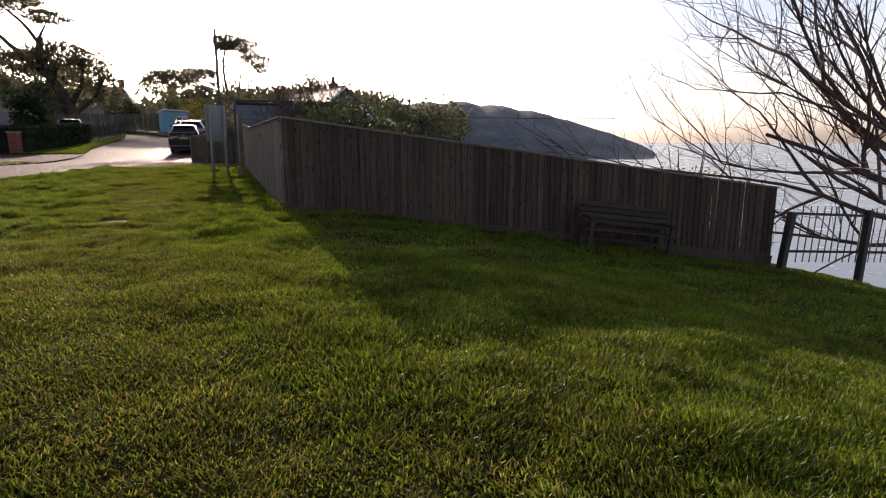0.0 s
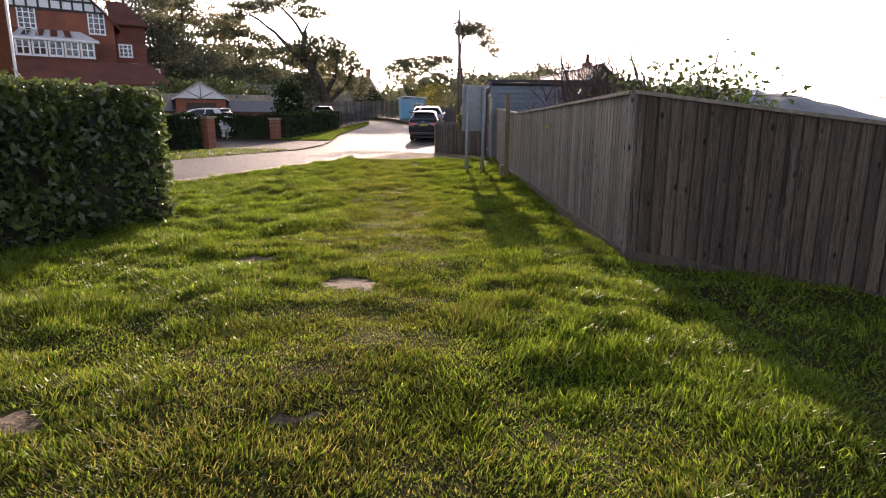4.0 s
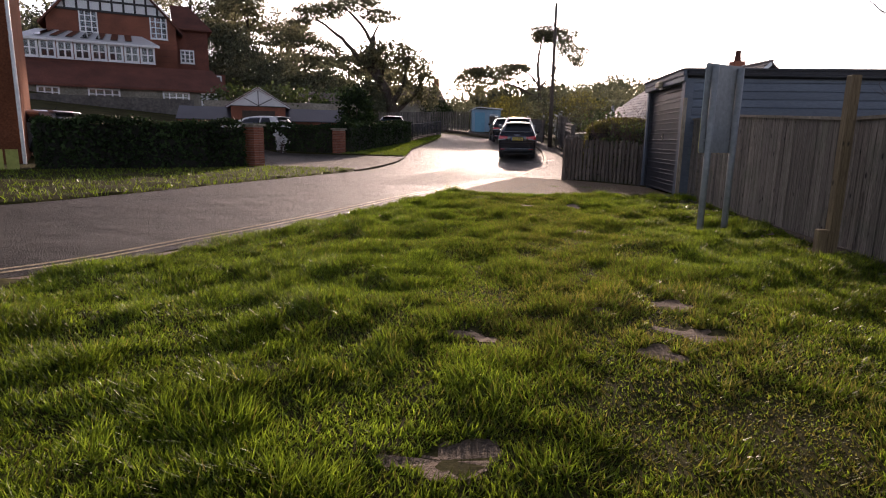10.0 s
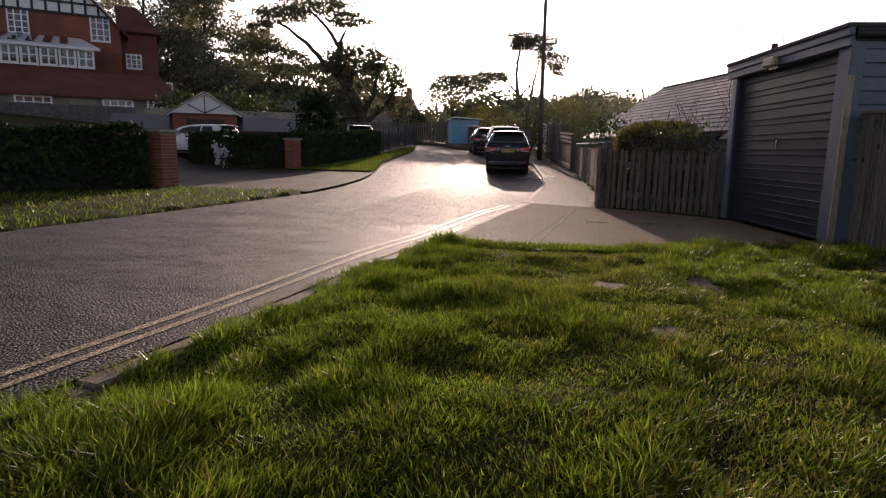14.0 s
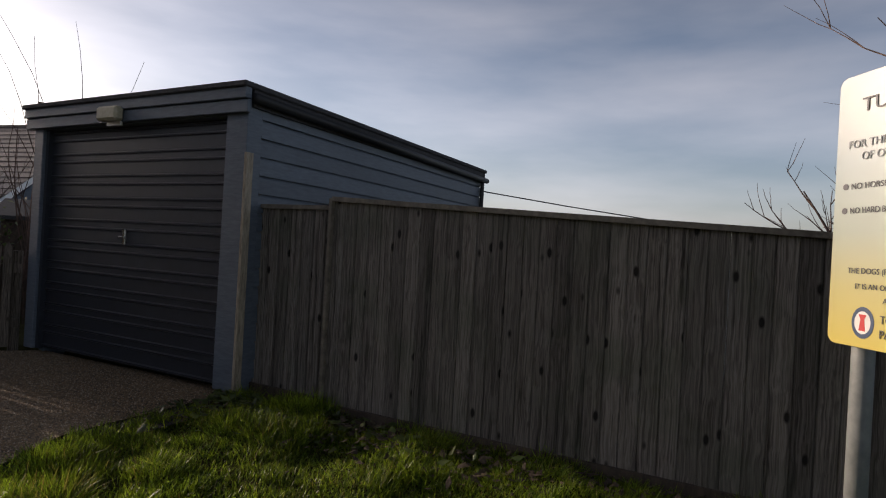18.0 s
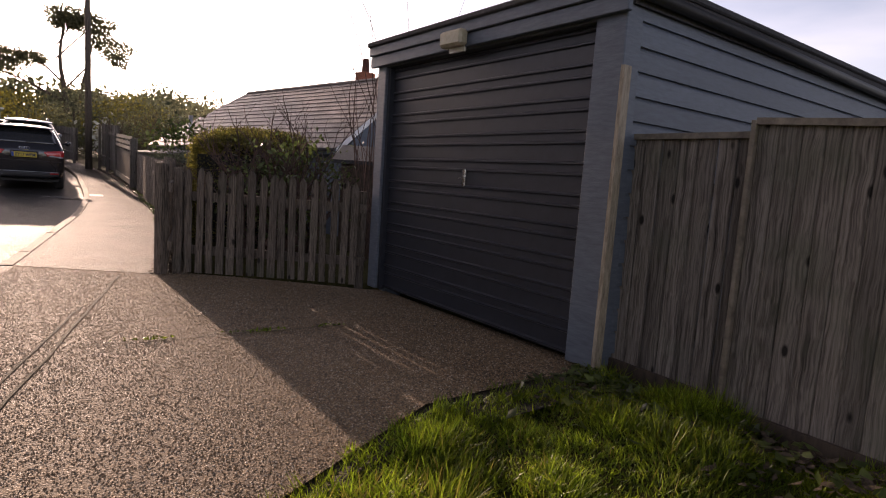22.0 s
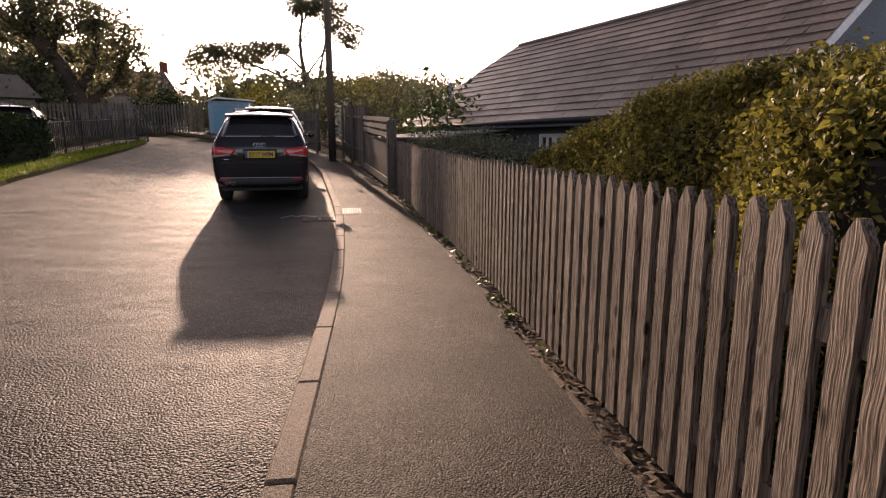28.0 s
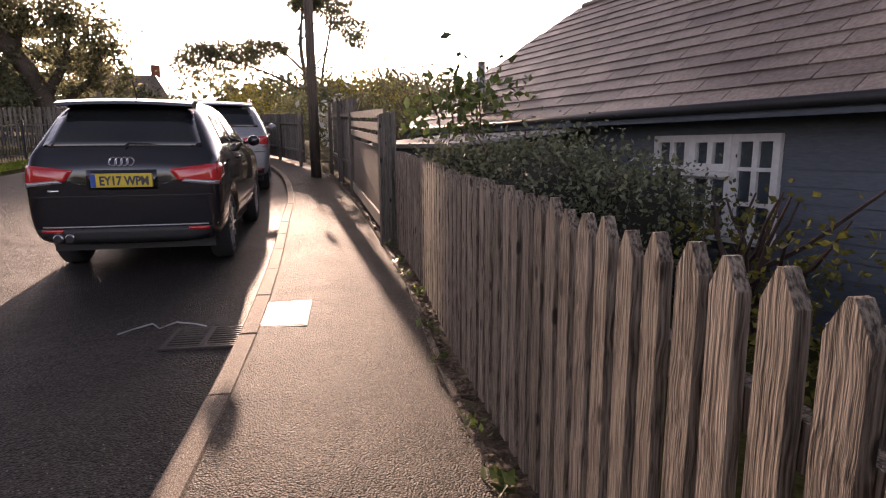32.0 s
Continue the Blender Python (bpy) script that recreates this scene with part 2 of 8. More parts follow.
    l.new(hsv.outputs["Color"], b.inputs["Base Color"])
    l.new(fade(grain, 0.0, 1.0, rough + 0.1, rough - 0.12), b.inputs["Roughness"])
    b.inputs["Specular IOR Level"].default_value = 0.3
    bp = n.new("ShaderNodeBump")
    bp.inputs["Strength"].default_value, bp.inputs["Distance"].default_value = 1.0, relief
    l.new(grain, bp.inputs["Height"])
    l.new(bp.outputs[0], b.inputs["Normal"])
    return m


def glass(name, tint=(0.8, 0.85, 0.85), rough=0.02):
    m = bpy.data.materials.new(name)
    m.use_nodes = True
    b = m.node_tree.nodes["Principled BSDF"]
    b.inputs["Base Color"].default_value = (*tint, 1)
    b.inputs["Roughness"].default_value, b.inputs["Transmission Weight"].default_value, b.inputs["IOR"].default_value = rough, 1.0, 1.45
    return m


M_EARTH = surf("turf earth", (0.018, 0.019, 0.006), (0.055, 0.052, 0.017), 30, 1.0, 0.6, vary=0.35, big=0.9, spec=0.05)
M_BARE = surf("bare chalky earth", (0.085, 0.06, 0.036), (0.24, 0.17, 0.108), 40, 0.95, 1.0, vary=0.3, relief=0.02)
M_GRASS = surf("grass blades", (0.062, 0.118, 0.008), (0.22, 0.295, 0.02), 30.0, 0.4, 0, vary=0.32, big=2.0, trans=0.55, spec=0.4, island=0.6)
M_DRYGRASS = surf("worn grass blades", (0.11, 0.112, 0.016), (0.27, 0.235, 0.05), 3.0, 0.55, 0, vary=0.32, big=1.3, trans=0.52, spec=0.35, island=0.6)
M_ROAD = surf("worn asphalt", (0.036, 0.032, 0.028), (0.096, 0.085, 0.075), 40, 0.62, 0.5, vary=0.32, big=0.8, relief=0.02, spec=0.22, pebble=(70, 0.013, 0.65), swell=(1.6, 0.1))
M_PAVE = surf("pavement asphalt", (0.034, 0.028, 0.021), (0.095, 0.078, 0.058), 50, 0.7, 0.5, vary=0.38, big=1.3, relief=0.02, spec=0.24, pebble=(105, 0.011, 0.65), swell=(3.0, 0.04))
M_APRON = surf("exposed aggregate concrete", (0.14, 0.1, 0.06), (0.27, 0.197, 0.124), 30, 0.74, 0.25, vary=0.3, big=0.9, spec=0.18, speckle=(60, (0.48, 0.4, 0.3), 0.24), pebble=(95, 0.0025, 0.4), swell=(2.0, 0.012))
M_KERB = surf("concrete kerb", (0.20, 0.152, 0.108), (0.34, 0.268, 0.198), 50, 0.75, 0.5, vary=0.16, pebble=(160, 0.002, 0.25), spec=0.3)
M_LINE = surf("worn cream road paint", (0.36, 0.295, 0.175), (0.6, 0.5, 0.31), 60, 0.62, 0.4, vary=0.25, pebble=(70, 0.004, 0.5), spec=0.3)
M_BOARD = timber("weathered fence board", (0.085, 0.071, 0.059), (0.21, 0.182, 0.156), (0.02, 0.015, 0.012), 120, 0.02, 0.8, 0.004, 1.0, (0.075, 0.085, 0.055), 0.3)
# Brown weathering, made darker still to carry the shade on the seaward fence.
M_BROWNBOARD = timber("shade-darkened brown fence board", (0.038, 0.026, 0.019), (0.105, 0.075, 0.056), (0.012, 0.009, 0.007), 120, 0.02, 0.8, 0.004, 1.0, None, 0.36)
M_RAIL = surf("weathered fence capping", (0.12, 0.10, 0.075), (0.26, 0.22, 0.17), 6, 0.8, 0.5, stretch=(3, 3, 3), vary=0.2)
M_PICKET = timber("bare weathered picket", (0.05, 0.038, 0.029), (0.27, 0.222, 0.175), (0.045, 0.032, 0.024), 150, 0.03, 0.8, 0.008, 0.55, None, 0.24)
M_OLDPICKET = timber("old dark picket", (0.05, 0.04, 0.032), (0.17, 0.14, 0.112), (0.03, 0.023, 0.018), 140, 0.025, 0.85, 0.006, 0.7, (0.07, 0.075, 0.05), 0.25)
M_TANWOOD = timber("sound tan timber", (0.13, 0.09, 0.048), (0.26, 0.19, 0.105), (0.07, 0.05, 0.03), 110, 0.02, 0.75, 0.003, 0.35, None, 0.1)
M_GREYPAINT = surf("blue grey painted timber", (0.075, 0.095, 0.12), (0.12, 0.145, 0.175), 10, 0.55, 0.25, stretch=(1, 1, 6), vary=0.12)
M_DOOR = surf("dark painted steel door", (0.017, 0.02, 0.027), (0.028, 0.032, 0.042), 14, 0.42, 0.06, vary=0.12)
M_FELT = surf("black bitumen felt", (0.02, 0.02, 0.022), (0.05, 0.05, 0.052), 30, 0.9, 0.4)
M_BRICK = surf("red brick", (0.17, 0.055, 0.03), (0.34, 0.12, 0.065), 25, 0.85, 0.5, vary=0.22)
M_MORTAR = surf("brick mortar", (0.25, 0.21, 0.17), (0.36, 0.31, 0.26), 40, 0.9, 0.4, vary=0.1)
M_HUNGTILE = surf("red hung tiles", (0.08, 0.026, 0.017), (0.17, 0.057, 0.034), 12, 0.85, 0.5, vary=0.25)
M_ROOFTILE = surf("brown roof slate", (0.12, 0.092, 0.078), (0.25, 0.20, 0.17), 22, 0.5, 0.7, vary=0.26, big=0.9, relief=0.012)
M_WHITE = surf("white gloss paint", (0.66, 0.66, 0.64), (0.82, 0.82, 0.80), 12, 0.4, 0.1, vary=0.06)
M_BLACKWOOD = surf("black painted timber", (0.012, 0.011, 0.01), (0.03, 0.028, 0.025), 12, 0.6, 0.2)
M_DARKWOOD = surf("dark brown timber", (0.03, 0.02, 0.014), (0.085, 0.06, 0.04), 8, 0.75, 0.5, stretch=(3, 3, 1), vary=0.2)
M_BENCH = surf("dark weathered bench timber", (0.018, 0.012, 0.009), (0.055, 0.038, 0.027), 8, 0.75, 0.5, stretch=(1, 6, 6), vary=0.2)
M_STONE = surf("pale rubble stone", (0.18, 0.16, 0.12), (0.36, 0.32, 0.25), 7, 0.9, 0.7, vary=0.3)
M_BARK = surf("furrowed bark", (0.035, 0.026, 0.02), (0.12, 0.09, 0.065), 9, 0.95, 1.0, stretch=(4, 4, 1), vary=0.25)
M_TWIG = surf("bare twigs", (0.042, 0.028, 0.024), (0.125, 0.076, 0.058), 12, 0.85, 0.4, vary=0.25)
# Needle colour is lifted to carry the haze over the far pines.
M_NEEDLE = surf("haze-lifted pine needles", (0.1, 0.11, 0.06), (0.22, 0.21, 0.12), 2.0, 0.6, 0, vary=0.3, big=0.4, trans=0.7, island=0.45)
M_LEAF = surf("dark evergreen leaves", (0.042, 0.07, 0.018), (0.12, 0.155, 0.042), 9.0, 0.38, 0, vary=0.4, big=1.2, trans=0.45, spec=0.6, island=0.45)
# Paler than plain leaves: distance haze is put into this colour.
M_GREYLEAF = surf("haze-paled grey green foliage", (0.065, 0.078, 0.042), (0.16, 0.165, 0.095), 2.5, 0.6, 0, vary=0.35, big=0.6, trans=0.5, island=0.45)
M_HEDGE = surf("clipped hedge leaves", (0.013, 0.026, 0.009), (0.038, 0.062, 0.02), 5.0, 0.7, 0, vary=0.4, big=1.0, trans=0.15, spec=0.15, island=0.45)
M_GOLD = surf("bronze green hedge leaves", (0.06, 0.07, 0.014), (0.27, 0.235, 0.05), 14.0, 0.5, 0, vary=0.38, big=2.0, trans=0.5, spec=0.35, island=0.5)
# Added near-black solid; its colour stands in for shade between the leaves.
M_CORE = surf("inner shade filler", (0.01, 0.011, 0.006), (0.03, 0.028, 0.018), 20, 1.0, 0.5, vary=0.3)
M_SEA = surf("sea water", (0.20, 0.28, 0.31), (0.28, 0.36, 0.39), 0.05, 0.25, 0.4, vary=0.1, big=0.01)
# Blue-grey instead of woodland green: distance haze painted into the hill.
M_HILL = surf("hazy wooded hill", (0.125, 0.155, 0.175), (0.20, 0.23, 0.25), 0.06, 1.0, 0.0, vary=0.3, big=0.012)
M_STEEL = surf("galvanised steel", (0.30, 0.31, 0.31), (0.46, 0.47, 0.47), 20, 0.45, 0.1, metal=0.6, vary=0.1)
M_POSTGREY = surf("grey coated post", (0.20, 0.22, 0.22), (0.29, 0.31, 0.31), 16, 0.5, 0.1, vary=0.08)
M_POLE = timber("creosoted pole", (0.06, 0.047, 0.036), (0.15, 0.122, 0.095), (0.03, 0.023, 0.018), 90, 0.015, 0.85, 0.005, 0.5, None, 0.1, False)
M_BLUE = surf("pale blue painted boards", (0.16, 0.28, 0.36), (0.26, 0.40, 0.48), 9, 0.6, 0.2, vary=0.1)
M_CARDARK = surf("blue-black car paint", (0.0045, 0.005, 0.008), (0.008, 0.009, 0.013), 60, 0.16, 0, vary=0.03, coat=1.0)
M_CARSILVER = surf("silver car paint", (0.30, 0.31, 0.32), (0.38, 0.39, 0.40), 60, 0.3, 0, vary=0.03, metal=0.5, coat=0.8)
M_CARWHITE = surf("white van paint", (0.70, 0.70, 0.69), (0.80, 0.80, 0.79), 40, 0.3, 0, vary=0.03, coat=0.6)
M_TYRE = surf("black tyre rubber", (0.012, 0.012, 0.012), (0.03, 0.03, 0.03), 40, 0.85, 0.3)
M_CARGLASS = surf("dark car glass", (0.012, 0.014, 0.015), (0.018, 0.02, 0.021), 3, 0.08, 0, vary=0.02, coat=1.0)
M_TRIMBLACK = surf("black plastic trim", (0.012, 0.012, 0.013), (0.022, 0.022, 0.023), 40, 0.55, 0.1)
M_REDLAMP = surf("red lamp lens", (0.45, 0.02, 0.02), (0.6, 0.03, 0.03), 60, 0.15, 0, vary=0.05, coat=1.0)
M_PLATE = surf("yellow number plate", (0.62, 0.45, 0.04), (0.70, 0.52, 0.06), 20, 0.35, 0, vary=0.02)
M_CHROME = surf("bright metal", (0.6, 0.6, 0.6), (0.7, 0.7, 0.7), 20, 0.18, 0, metal=1.0, vary=0.03)
M_IRON = surf("rusted cast iron", (0.022, 0.019, 0.017), (0.06, 0.05, 0.045), 40, 0.65, 0.4, metal=0.2, vary=0.15)
M_LEAFLITTER = surf("fallen leaves and gravel", (0.04, 0.026, 0.015), (0.21, 0.15, 0.09), 60, 0.85, 0.3, vary=0.45)
M_COVER = surf("worn galvanised cover", (0.30, 0.29, 0.28), (0.52, 0.50, 0.48), 30, 0.55, 0.3, metal=0.3, vary=0.12)
M_GLASS = glass("window glass")
# Flat backing for windows; the dimness of a room is put into its colour.
M_ROOMSHADE = surf("unlit room panel", (0.02, 0.02, 0.02), (0.05, 0.045, 0.04), 4, 0.9, 0)
M_INK = surf("black ink", (0.04, 0.043, 0.055), (0.06, 0.064, 0.078), 20, 0.5, 0, vary=0.02)
M_CABLE = surf("black cable", (0.012, 0.012, 0.012), (0.02, 0.02, 0.02), 10, 0.6, 0)

# ---- helpers for shapes ----
def part(name, bm, material, parent=None, label="", smooth=False):
    """Links a bmesh as one mesh object, under its thing if one is given."""
    me = bpy.data.meshes.new(name)
    bm.to_mesh(me)
    bm.free()
    me.materials.append(material)
    if smooth:
        me.polygons.foreach_set("use_smooth", [True] * len(me.polygons))
    ob = new(name, me)
    ob.parent = parent
    if label:
        ob["label"] = label
    return ob


def piece(name, mesh, m, parent):
    """One more object on a shared mesh, at the pose m inside its parent."""
    ob = new(name, mesh)
    ob.parent = parent
    ob.matrix_basis = m
    return ob


def mesh_of(name, bm, material):
    me = bpy.data.meshes.new(name)
    bm.to_mesh(me)
    bm.free()
    me.materials.append(material)
    return me


def thing(name, label, category, m=None, group="", kind=""):
    ob = new(name)
    ob.empty_display_size = 0.1
    if m is not None:
        ob.matrix_basis = m
    return tagged(ob, label, category, group, kind)


def box(bm, x0, x1, y0, y1, z0, z1, m=None, bevel=0.0):
    c = Vector(((x0 + x1) / 2, (y0 + y1) / 2, (z0 + z1) / 2))
    t = Matrix.Translation(c) @ Matrix.Diagonal((abs(x1 - x0), abs(y1 - y0), abs(z1 - z0), 1))
    r = bmesh.ops.create_cube(bm, size=1, matrix=(m @ t) if m is not None else t)
    if bevel:
        es = list({e for v in r["verts"] for e in v.link_edges})
        bmesh.ops.bevel(bm, geom=es, offset=bevel, segments=1, affect="EDGES")
    return bm


def slab(pts, z0, z1, m=None, bm=None):
    """A flat plate of any outline (x, y points in order) between two heights."""
    bm = bm or bmesh.new()
    lo = [bm.verts.new((m @ Vector((x, y, z0))) if m is not None else (x, y, z0)) for x, y in pts]
    hi = [bm.verts.new((m @ Vector((x, y, z1))) if m is not None else (x, y, z1)) for x, y in pts]
    bm.faces.new(hi)
    bm.faces.new(lo[::-1])
    for i in range(len(pts)):
        j = (i + 1) % len(pts)
        bm.faces.new((lo[i], lo[j], hi[j], hi[i]))
    bmesh.ops.recalc_face_normals(bm, faces=bm.faces)
    return bm


def tube(bm, pts, radii, seg=8, caps=True):
    """A round tapering tube along points."""
    pts = [Vector(p) for p in pts]
    rings = []
    for i, p in enumerate(pts):
        d = (pts[min(i + 1, len(pts) - 1)] - pts[max(i - 1, 0)]).normalized()
        a = d.orthogonal().normalized() if abs(d.z) > 0.9 or i == 0 else (Vector((0, 0, 1)).cross(d)).normalized()
        if i:
            a = (prev - d * prev.dot(d)).normalized()
        prev = a
        b = d.cross(a)
        r = radii[i] if isinstance(radii, (list, tuple)) else radii
        rings.append([bm.verts.new(p + (a * math.cos(2 * math.pi * k / seg) + b * math.sin(2 * math.pi * k / seg)) * r) for k in range(seg)])
    for u, w in zip(rings, rings[1:]):
        for k in range(seg):
            bm.faces.new((u[k], u[(k + 1) % seg], w[(k + 1) % seg], w[k]))
    if caps and seg > 2:
        bm.faces.new(rings[0][::-1])
        bm.faces.new(rings[-1])
    return bm


def soup(name, verts, faces, material, parent=None, label="", smooth=False):
    """A mesh from numpy arrays of points and equal-sided faces."""
    me = bpy.data.meshes.new(name)
    n, k = faces.shape
    me.vertices.add(len(verts))
    me.vertices.foreach_set("co", np.ascontiguousarray(verts, dtype=np.float32).ravel())
    me.loops.add(n * k)
    me.loops.foreach_set("vertex_index", np.ascontiguousarray(faces, dtype=np.int32).ravel())
    me.polygons.add(n)
    me.polygons.foreach_set("loop_start", np.arange(0, n * k, k, dtype=np.int32))
    me.polygons.foreach_set("loop_total", np.full(n, k, dtype=np.int32))
    if smooth:
        me.polygons.foreach_set("use_smooth", np.ones(n, dtype=bool))
    me.update(calc_edges=True)
    me.materials.append(material)
    ob = new(name, me)
    ob.parent = parent
    if label:
        ob["label"] = label
    return ob


def wob(x, y, s, seed=0.0):
    """A smooth wandering value of about -1 to 1 over the plan."""
    x, y = x * s, y * s
    return (np.sin(1.3 * x + 0.7 * y + seed) + np.sin(-0.8 * x + 1.7 * y + 2.1 + seed * 1.7) + np.sin(2.3 * x - 1.1 * y + 4.0 + seed * 0.6) + np.sin(0.4 * x - 2.6 * y + 1.0 + seed * 2.3)) / 2.6



def patches(x, y, s, seed=0):
    """Uneven random patches, 0 to 1, about 1/s metres wide."""
    x, y = x * s, y * s
    i, j = np.floor(x), np.floor(y)
    u, v = x - i, y - j
    u, v = u * u * (3 - 2 * u), v * v * (3 - 2 * v)

    def at(a, b):
        k = np.sin(a * 127.1 + b * 311.7 + seed * 74.7) * 43758.5453
        return k - np.floor(k)
    return (at(i, j) * (1 - u) + at(i + 1, j) * u) * (1 - v) + (at(i, j + 1) * (1 - u) + at(i + 1, j + 1) * u) * v


# ---- plan ----
ROAD_R = [(-30, -20), (-16, -15), (-10.5, -12.4), (-7.4, -9.9), (-6.35, -8.1), (-5.5, -6.0), (-4.72, -3.6), (-4.3, -2.55), (-3.95, -1.4), (-3.6, -0.2), (-3.4, 0.4), (-3.14, 1.1), (-2.9, 2.0), (-2.37, 4.6), (-2.1, 5.9), (-1.67, 8.1), (-1.19, 11.3), (-0.95, 13.5), (-0.72, 16.5), (-0.5, 20), (-0.6, 25), (-1.5, 31), (-3.2, 37), (-5.6, 44), (-9.5, 53), (-16, 65)]
ROAD_L = [(-33, -15.3), (-20, -11.4), (-13.6, -8.8), (-10.7, -6.6), (-9.5, -4.3), (-8.95, -2.3), (-8.35, -0.3), (-7.95, 1.6), (-7.65, 4), (-7.45, 6.5), (-7.38, 8), (-7.3, 10.5), (-7.38, 13.5), (-7.52, 16), (-7.7, 18.5), (-7.6, 21.5), (-7.4, 26), (-7.2, 31), (-7.6, 37), (-10, 44), (-14.5, 53), (-21, 64)]
PICKET_LINE = [(-1.64, 1.22), (-1.42, 2.05), (-1.0, 3.6), (-0.63, 5.65), (-0.3, 7.5), (-0.05, 9.2), (0.15, 11.1), (0.38, 12.8), (0.5, 14.3)]
WALL_LINE = PICKET_LINE + [(0.62, 16.0), (0.78, 19.0), (0.85, 24.0), (0.1, 31), (-1.6, 37), (-4.0, 44), (-8.0, 53), (-14.5, 65)]


def smooth_line(pts, per=6):
    """Points along a Catmull-Rom curve through pts."""
    p = [Vector(q) for q in pts]
    p = [p[0] * 2 - p[1]] + p + [p[-1] * 2 - p[-2]]
    out = []
    for i in range(1, len(p) - 2):
        for k in range(per):
            t = k / per
            a, b, c, d = p[i - 1], p[i], p[i + 1], p[i + 2]
            out.append(0.5 * (2 * b + (c - a) * t + (2 * a - 5 * b + 4 * c - d) * t * t + (3 * b - a - 3 * c + d) * t ** 3))
    return out + [p[-2]]


def sstep(t):
    t = np.clip(t, 0, 1)
    return t * t * (3 - 2 * t)


def level(x, y):
    """Height of the made ground: the road climbs to the north, the turf falls to the south and towards the sea, the hill rises inland."""
    x, y = np.asarray(x, float), np.asarray(y, float)
    rise = 0.048 * np.where(y < 60, np.logaddexp(0, (y - 11) / 2) * 2, 49)
    south = -0.15 * sstep((-3 - y) / 12) - 0.15 * sstep((-15 - y) / 12)
    sea = -0.15 * np.clip(np.logaddexp(0, (x - 0.2) / 0.5) * 0.5, 0, 14)
    edge = np.where(y < -12, 9.3, np.where(y < 6, 9.3 + (y + 12) * 1.1, 29))
    cliff = -26 * sstep((x - edge) / 16)
    hill = 0.13 * np.clip(np.logaddexp(0, (-x - 17) / 2) * 2, 0, 70) * sstep((y + 4) / 22) + 4 * sstep((-x - 60) / 60)
    return rise * sstep((24 - x) / 16 + 0.3) + south + sea + cliff + hill


APRON = [(-4.36, -2.75), (-3.3, -3.05), (-2.28, -3.06), (-1.31, -2.6), (-0.1, -2.56), (0.1, -2.5), (0.1, 0.06), (-0.1, 0.1), (-1.6, 1.36), (-2.78, 2.0), (-3.02, 1.1), (-3.28, 0.4), (-3.48, -0.2), (-3.83, -1.4), (-4.18, -2.55)]
DRIVE = [(-7.6, 4.4), (-11.0, 4.95), (-13.5, 4.8), (-22, 6.0), (-22, 24), (-13.5, 13.7), (-10.65, 13.6), (-7.34, 13.2), (-7.28, 10), (-7.4, 7)]


def inside(x, y, poly):
    r = np.zeros(np.shape(x), bool)
    n = len(poly)
    for i in range(n):
        (x0, y0), (x1, y1) = poly[i][:2], poly[(i + 1) % n][:2]
        if y0 == y1:
            continue
        c = (y0 > y) != (y1 > y)
        r ^= c & (x < (x1 - x0) * (y - y0) / (y1 - y0) + x0)
    return r


RS, LS, WS = smooth_line(ROAD_R, 6), smooth_line(ROAD_L, 6), smooth_line(WALL_LINE, 6)
HARD = [tuple(p) for p in RS] + [tuple(p) for p in LS[::-1]]
i0 = min(range(len(RS)), key=lambda i: (RS[i] - Vector((-2.9, 2.0))).length)
FOOT = [tuple(p) for p in RS[i0:]] + [tuple(p) for p in WS[::-1]]


def road_drop(y):
    return 0.012 + 0.093 * float(sstep((y + 0.5) / 7.0))


def lumps(x, y):
    """The uneven turf: swells, tussocks and the trodden line between them."""
    quiet = 1 - 0.55 * np.exp(-((x + 2.75) / 0.9) ** 2) - 0.3 * sstep((-18.0 - y) / 3)
    return quiet * (0.024 * wob(x, y, 2.3) + 0.05 * (patches(x, y, 2.1, 12) - 0.5) + 0.055 * (patches(x, y, 4.4, 4) - 0.5))


# ---- ground: one sheet to the horizon, let down under the paved parts ----
def steps(lo, hi, fine, far_lo, far_hi, grow=1.25):
    a = list(np.arange(lo, hi, fine))
    d, x = fine, lo
    left = []
    while x > far_lo:
        d *= grow
        x -= d
        left.append(x)
    d, x = fine, hi
    right = []
    while x < far_hi:
        right.append(x)
        d *= grow
        x += d
    return np.array(left[::-1] + a + right + [far_hi])


gx, gy = steps(-13.5, 2.6, 0.15, -1500, 60), steps(-27, 16, 0.15, -900, 1500)
GX, GY = np.meshgrid(gx, gy, indexing="ij")
GZ = level(GX, GY)
paved = np.zeros(GX.shape, bool)
near = (GX > -40) & (GX < 8) & (GY > -32) & (GY < 75)
for poly in (HARD, FOOT, APRON, DRIVE):
    for dx, dy in ((0, 0), (0.08, 0), (-0.08, 0), (0, 0.08), (0, -0.08)):
        paved[near] |= inside(GX[near] + dx, GY[near] + dy, poly)
turf = ((GX < 1) | (GY < -14)) & (GY < 0) & ~paved
GZ = GZ + np.where(turf, lumps(GX, GY), 0)
GZ = np.where(paved, GZ - 0.22, GZ)
ii, jj = np.meshgrid(np.arange(len(gx) - 1), np.arange(len(gy) - 1), indexing="ij")
a = (ii * len(gy) + jj).ravel()
quads = np.stack([a, a + len(gy), a + len(gy) + 1, a + 1], 1)
ground = soup("ground", np.stack([GX.ravel(), GY.ravel(), GZ.ravel()], 1), quads, M_EARTH, smooth=True)
tagged(ground, "rough cliff-top turf ground over dark earth", "ground", kind="structure")


